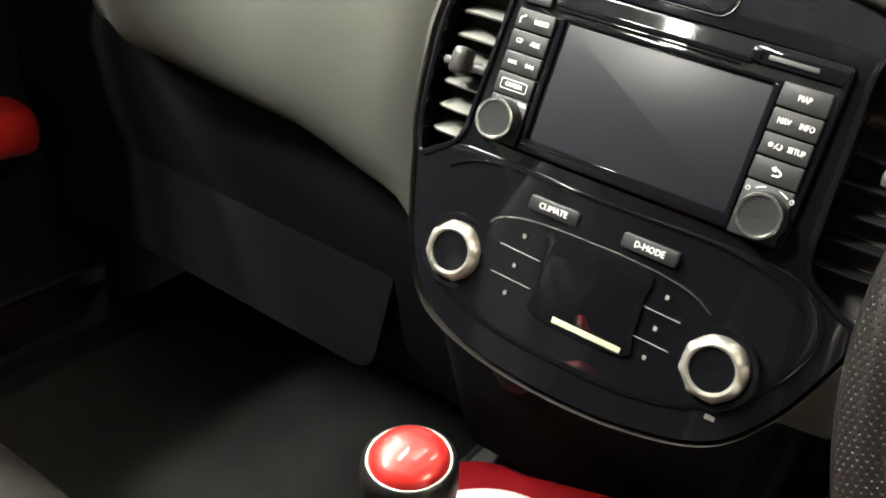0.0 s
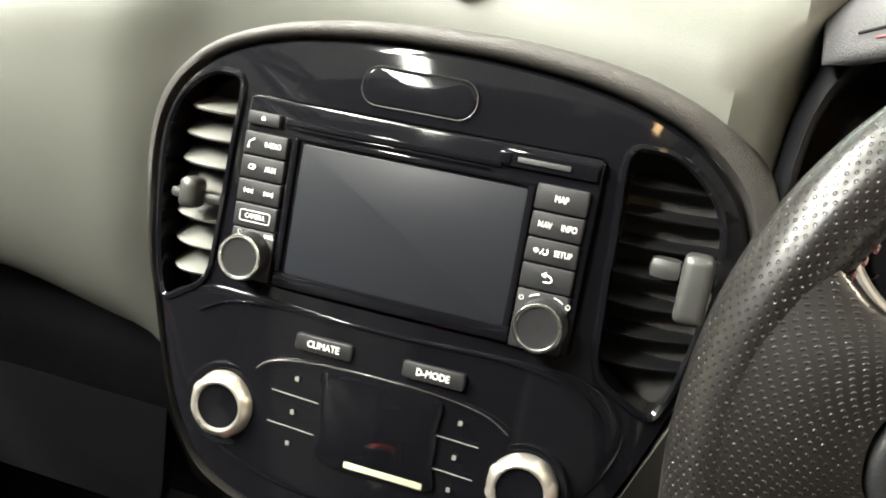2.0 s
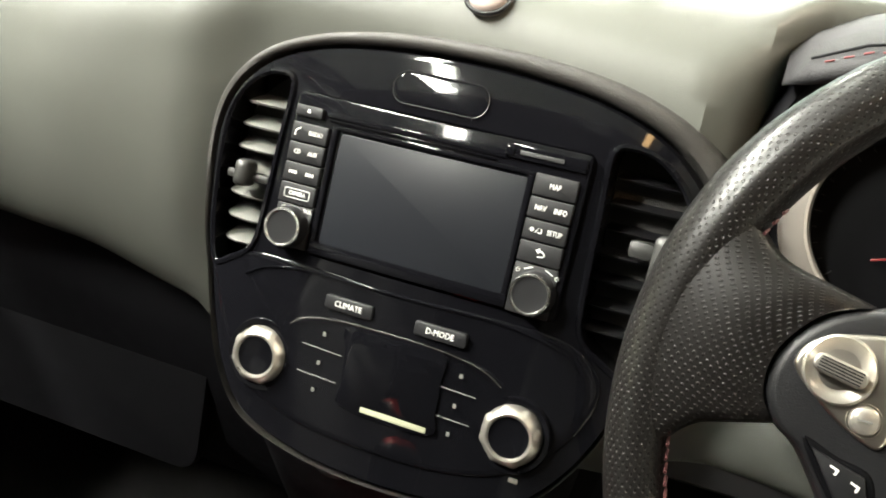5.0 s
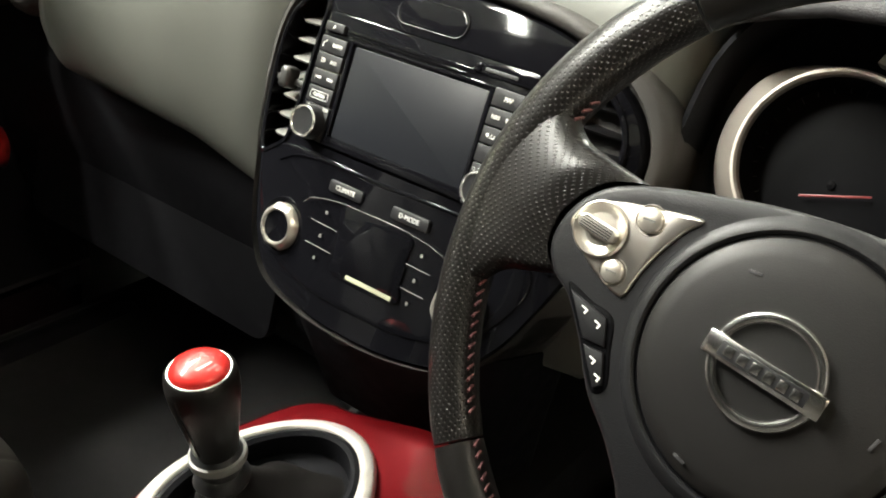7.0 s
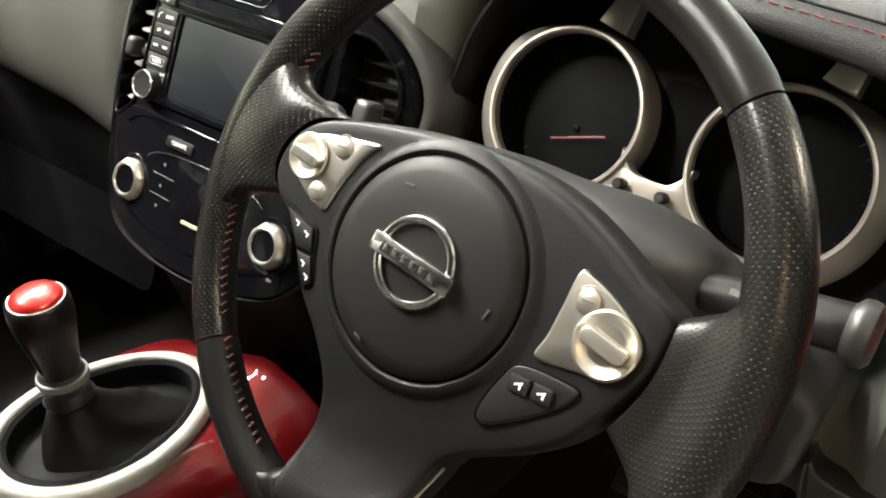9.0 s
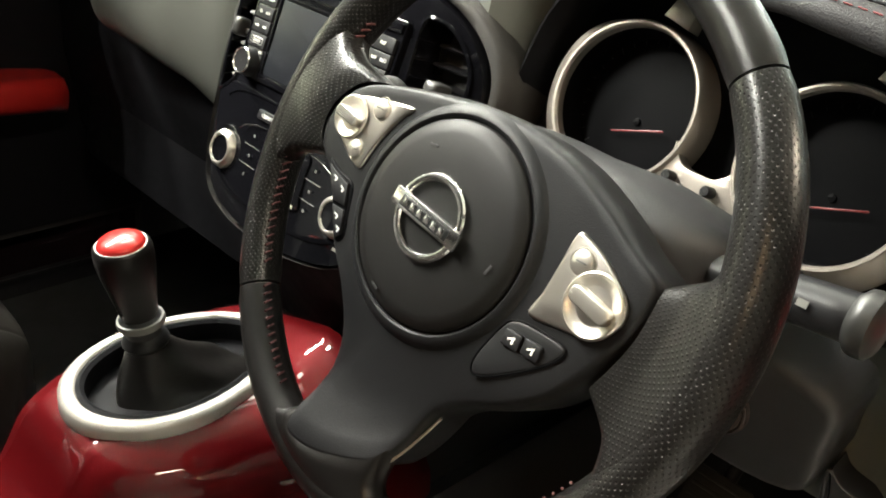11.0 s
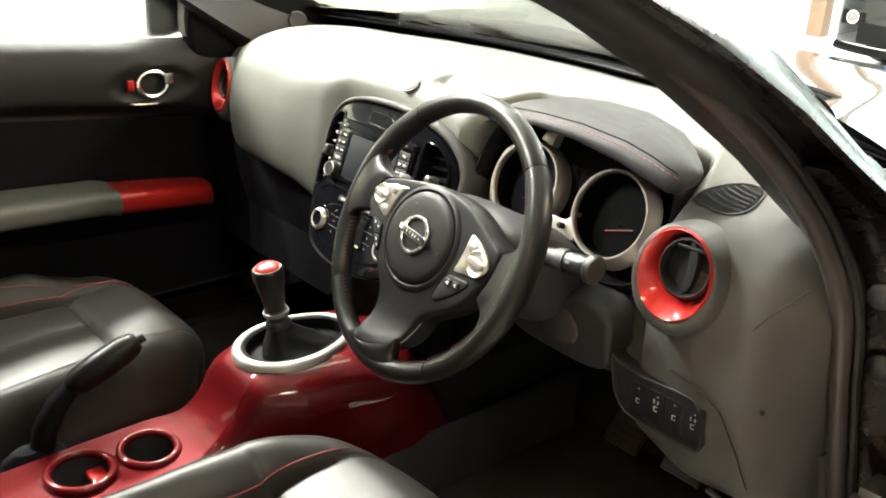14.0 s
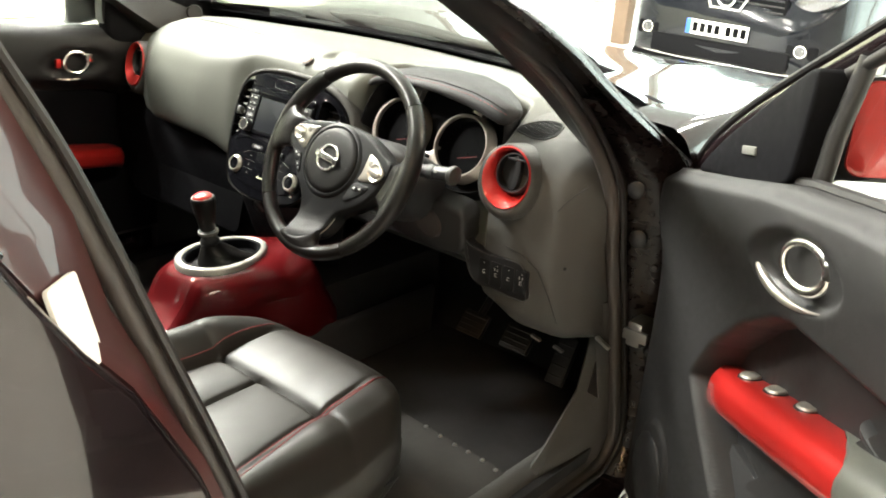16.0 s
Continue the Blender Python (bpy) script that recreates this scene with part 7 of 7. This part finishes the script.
part("mirror_glass", move(plate(rrect(-0.084, -0.066, 0.084, 0.066, 0.028, 5), 0.004, 0.0125, 0.001), Matrix.Translation((0.215, 1.072, 0.185)) @ Matrix(((0, 0, 1, 0), (0, 1, 0, 0), (-1, 0, 0, 0), (0, 0, 0, 1))) @ Matrix.Rotation(radians(-10), 4, "Y")), CHROME, m2b, "mirror glass")

# passenger pillar tweeter
tw = thing("tweeter", "small black round tweeter in the pillar foot", "speaker", Matrix.Translation((-0.661, 0.449, 1.036)) @ Matrix.Rotation(radians(68), 4, "Z") @ Matrix.Rotation(radians(72), 4, "X"))
part("grille", lathe([(0.022, -0.003), (0.0215, 0.003), (0.019, 0.005), (0.010, 0.0045), (0.0004, 0.005)], 32), SATIN, tw)

# rear door beside the open doorway, with the sticker on the centre post
rear = thing("door_3", "closed rear door in glossy black paint", "car door", kind="structure")
edge_r = [(0.790, -0.50, 0.40), (0.808, -0.545, 0.62), (0.812, -0.630, 0.824), (0.812, -0.700, 0.945), (0.808, -0.748, 1.004), (0.804, -0.816, 1.108)]
rs = []
for x, y, z in edge_r:
    rs.append([Vector((x - 0.035, y + 0.004, z)), Vector((x - 0.006, y, z)), Vector((x + 0.004, y - 0.010, z)), Vector((x + 0.012, y - 0.10, z)), Vector((x + 0.014, y - 0.35, z + 0.02 * (z > 1.05))), Vector((x - 0.01, y - 0.75, z + 0.04 * (z > 1.05))), Vector((x - 0.06, y - 0.75, z + 0.04 * (z > 1.05)))])
part("outer_skin", loft(rs, False, False), PAINT, rear, "glossy black rear door skin")
part("belt_strip", tube([(0.812, -0.828, 1.110), (0.824, -0.95, 1.112), (0.828, -1.2, 1.120), (0.815, -1.5, 1.135)], 0.007, False, 8), CHROME, rear, "bright strip under the window")
part("window_glass", loft([[Vector((0.826, -0.84, 1.105)), Vector((0.834, -1.1, 1.115)), Vector((0.815, -1.5, 1.135))], [Vector((0.715, -1.02, 1.36)), Vector((0.725, -1.15, 1.38)), Vector((0.70, -1.45, 1.37))]], False, False), TINT, rear, "tinted rear side window")
part("window_frame", tube([(0.804, -0.826, 1.108), (0.775, -0.91, 1.22), (0.715, -1.00, 1.36), (0.69, -1.2, 1.40)], 0.016, False, 10), PAINT, rear)
MAROON = node_mat("dark_maroon_paint", (0.045, 0.014, 0.014), 0.34, coat=0.6, vary=0.04, rough_vary=0.01)
jr = []
for (x, y, z), (x2, y2) in zip(edge_r + [(0.775, -0.895, 1.22), (0.715, -0.99, 1.36)], ((0.752, -0.43), (0.752, -0.515), (0.748, -0.60), (0.742, -0.652), (0.735, -0.682), (0.728, -0.708), (0.705, -0.755), (0.66, -0.80))):
    jr.append([Vector((x2 - 0.03, y2 - 0.03, z)), Vector((x2, y2, z)), Vector((x2 + 0.012, y2 - 0.012, z)), Vector((x - 0.028, y + 0.022, z)), Vector((x - 0.022, y + 0.006, z)), Vector((x - 0.05, y - 0.02, z))])
tagged(ob_from("centre_post_skin", loft(jr), MAROON), "dark maroon painted centre post in the doorway", "door post", kind="structure")
a_, b_ = Vector((0.741, -0.690, 1.040)), Vector((0.782, -0.752, 1.040))
du = (b_ - a_).normalized()
dv = Vector((-0.03, -0.42, 0.88)).normalized()
dn = du.cross(dv).normalized()
dv = dn.cross(du).normalized()
if dn.x < 0:
    dn = -dn
mm = Matrix((du, dv, dn)).transposed().to_4x4()
mm.translation = a_.lerp(b_, 0.95) + dn * 0.006 + Vector((0, 0, -0.018))
sticker = ob_from("tyre_label", move(plate(rrect(-0.026, -0.044, 0.026, 0.044, 0.005), -0.003, 0.002, 0.0006), mm), WHITE)
tagged(sticker, "plain white paper label stuck on the centre post", "sticker")


# ---- the other car in the hall ----
SUV_PAINT = node_mat("dark_blue_black_paint", (0.008, 0.009, 0.012), 0.16, coat=0.35, spec=0.2)
LAMPG = node_mat("lamp_lens", (0.10, 0.10, 0.105), 0.22, metal=0.5, coat=1.0)
suv = thing("parked_suv", "black parked car with chrome strip and round fog lamps", "car", Matrix.Translation((-1.60, 6.2, 0)))
body = []
for y, zb, zt, w in ((-0.115, 0.40, 0.56, 0.50), (-0.105, 0.34, 0.64, 0.66), (-0.07, 0.285, 0.72, 0.77), (0.0, 0.25, 0.82, 0.84), (0.10, 0.24, 0.92, 0.875), (0.25, 0.24, 1.00, 0.89), (0.9, 0.24, 1.10, 0.91), (1.25, 0.24, 1.14, 0.91), (1.9, 0.24, 1.58, 0.80), (3.4, 0.24, 1.62, 0.78), (4.3, 0.24, 1.2, 0.86), (4.5, 0.4, 0.9, 0.85)):
    ring = [(-w, zb + (zt - zb) * 0.12), (-w, zb + (zt - zb) * 0.5), (-w * 0.97, zb + (zt - zb) * 0.85), (-w * 0.88, zt), (-w * 0.4, zt + 0.02), (0, zt + 0.025), (w * 0.4, zt + 0.02), (w * 0.88, zt), (w * 0.97, zb + (zt - zb) * 0.85), (w, zb + (zt - zb) * 0.5), (w, zb + (zt - zb) * 0.12), (w * 0.9, zb), (0, zb - 0.01), (-w * 0.9, zb)]
    body.append(spline([(x, y + 0.14 * (abs(x) / 0.9) ** 3 * (1 if y < 0.3 else 0), z) for x, z in ring], 4))
part("body", loft(body), SUV_PAINT, suv, "glossy black body", 50)
part("lower_grille", move(box(1.15, 0.05, 0.15, (0, 0, 0), 0.02), pose(0, -0.085, 0.37)), LOWDARK, suv, "black lower grille")
part("skirt_strip", tube([(x, -0.065 + 0.17 * abs(x / 0.85) ** 3, 0.275) for x in np.linspace(-0.80, 0.80, 17)], 0.010, False, 8), CHROME, suv, "bright lower strip")
part("skirt", tube([(x, -0.03 + 0.16 * abs(x / 0.85) ** 3, 0.235) for x in np.linspace(-0.82, 0.82, 17)], 0.035, False, 8), LOWDARK, suv)
part("grille", move(box(0.95, 0.05, 0.20, (0, 0, 0), 0.03), pose(0, -0.035, 0.79)), LOWDARK, suv, "black upper grille")
for k in range(4):
    part("grille_bar", box(0.90, 0.02, 0.012, (0, -0.062, 0.72 + 0.045 * k), 0.004), SATIN, suv)
part("badge", move(tube([(0.07 * math.cos(a), 0, 0.07 * math.sin(a)) for a in (2 * math.pi * i / 32 for i in range(32))], 0.012, True, 8), Matrix.Translation((0, -0.085, 0.79))), CHROME, suv, "plain chrome ring badge")
part("grille_chrome", tube([(-0.22, -0.055, 0.90), (-0.12, -0.085, 0.70), (0.12, -0.085, 0.70), (0.22, -0.055, 0.90)], 0.014, False, 8), CHROME, suv)
for sx in (-1, 1):
    lamp = part("headlamp", move(loft([[Vector((k * 0.20 * math.cos(a), n, k * 0.085 * math.sin(a) + 0.06 * k * math.cos(a) * sx)) for a in (2 * math.pi * i / 28 for i in range(28))] for k, n in ((1.0, 0.06), (1.0, -0.01), (0.85, -0.04), (0.4, -0.055), (0.05, -0.06))]), Matrix.Translation((sx * 0.66, 0.05, 0.84))), LAMPG, suv, "clear headlamp")
    fogp = part("fog_pocket", move(box(0.24, 0.06, 0.11, (0, 0, 0), 0.02), pose(sx * 0.64, -0.020, 0.46, 0, 0, sx * 20)), LOWDARK, suv, "black fog lamp pocket")
    part("fog_lamp", move(lathe([(0.042, -0.01), (0.042, 0.012), (0.036, 0.02), (0.02, 0.016), (0.0005, 0.014)], 24), Matrix.Translation((sx * 0.64, -0.060, 0.47)) @ Matrix.Rotation(radians(90), 4, "X")), LAMPG, fogp, "round fog lamp")
    part("fog_ring", move(tube([(0.044 * math.cos(a), 0.044 * math.sin(a), 0.012) for a in (2 * math.pi * i / 24 for i in range(24))], 0.005, True, 6), Matrix.Translation((sx * 0.64, -0.060, 0.47)) @ Matrix.Rotation(radians(90), 4, "X")), CHROME, fogp)
    for wy in (1.05, 3.5):
        wh = part("wheel", move(lathe([(0.20, -0.11), (0.30, -0.11), (0.34, -0.08), (0.345, 0.0), (0.34, 0.08), (0.30, 0.11), (0.20, 0.11)], 36), Matrix.Translation((sx * 0.83, wy, 0.345)) @ Matrix.Rotation(radians(90), 4, "Y")), RUBBER, suv, "black tyre")
        part("rim", move(lathe([(0.21, -0.06), (0.215, 0.10), (0.19, 0.105), (0.05, 0.09), (0.001, 0.09)], 30), Matrix.Translation((sx * 0.83, wy, 0.345)) @ Matrix.Rotation(radians(90 * sx), 4, "Y")), SILVERDIM, wh)
plt = part("number_plate", box(0.52, 0.012, 0.115, (-0.02, -0.122, 0.535), 0.003), WHITE, suv, "white number plate with dark bars")
part("plate_band", box(0.042, 0.003, 0.113, (-0.257, -0.129, 0.535), 0.001), node_mat("plate_blue", (0.03, 0.12, 0.55), 0.4), plt)
for k in range(7):
    part("bar", box(0.042, 0.003, 0.070, (-0.20 + 0.062 * k + (0.03 if k > 3 else 0), -0.1292, 0.535), 0.001), DIAL, plt)
part("windscreen", loft([[Vector((x, 1.28, 1.17)) for x in (-0.78, 0.78)], [Vector((x, 1.86, 1.555)) for x in (-0.68, 0.68)]], False, False), SCREEN, suv, "dark windscreen")
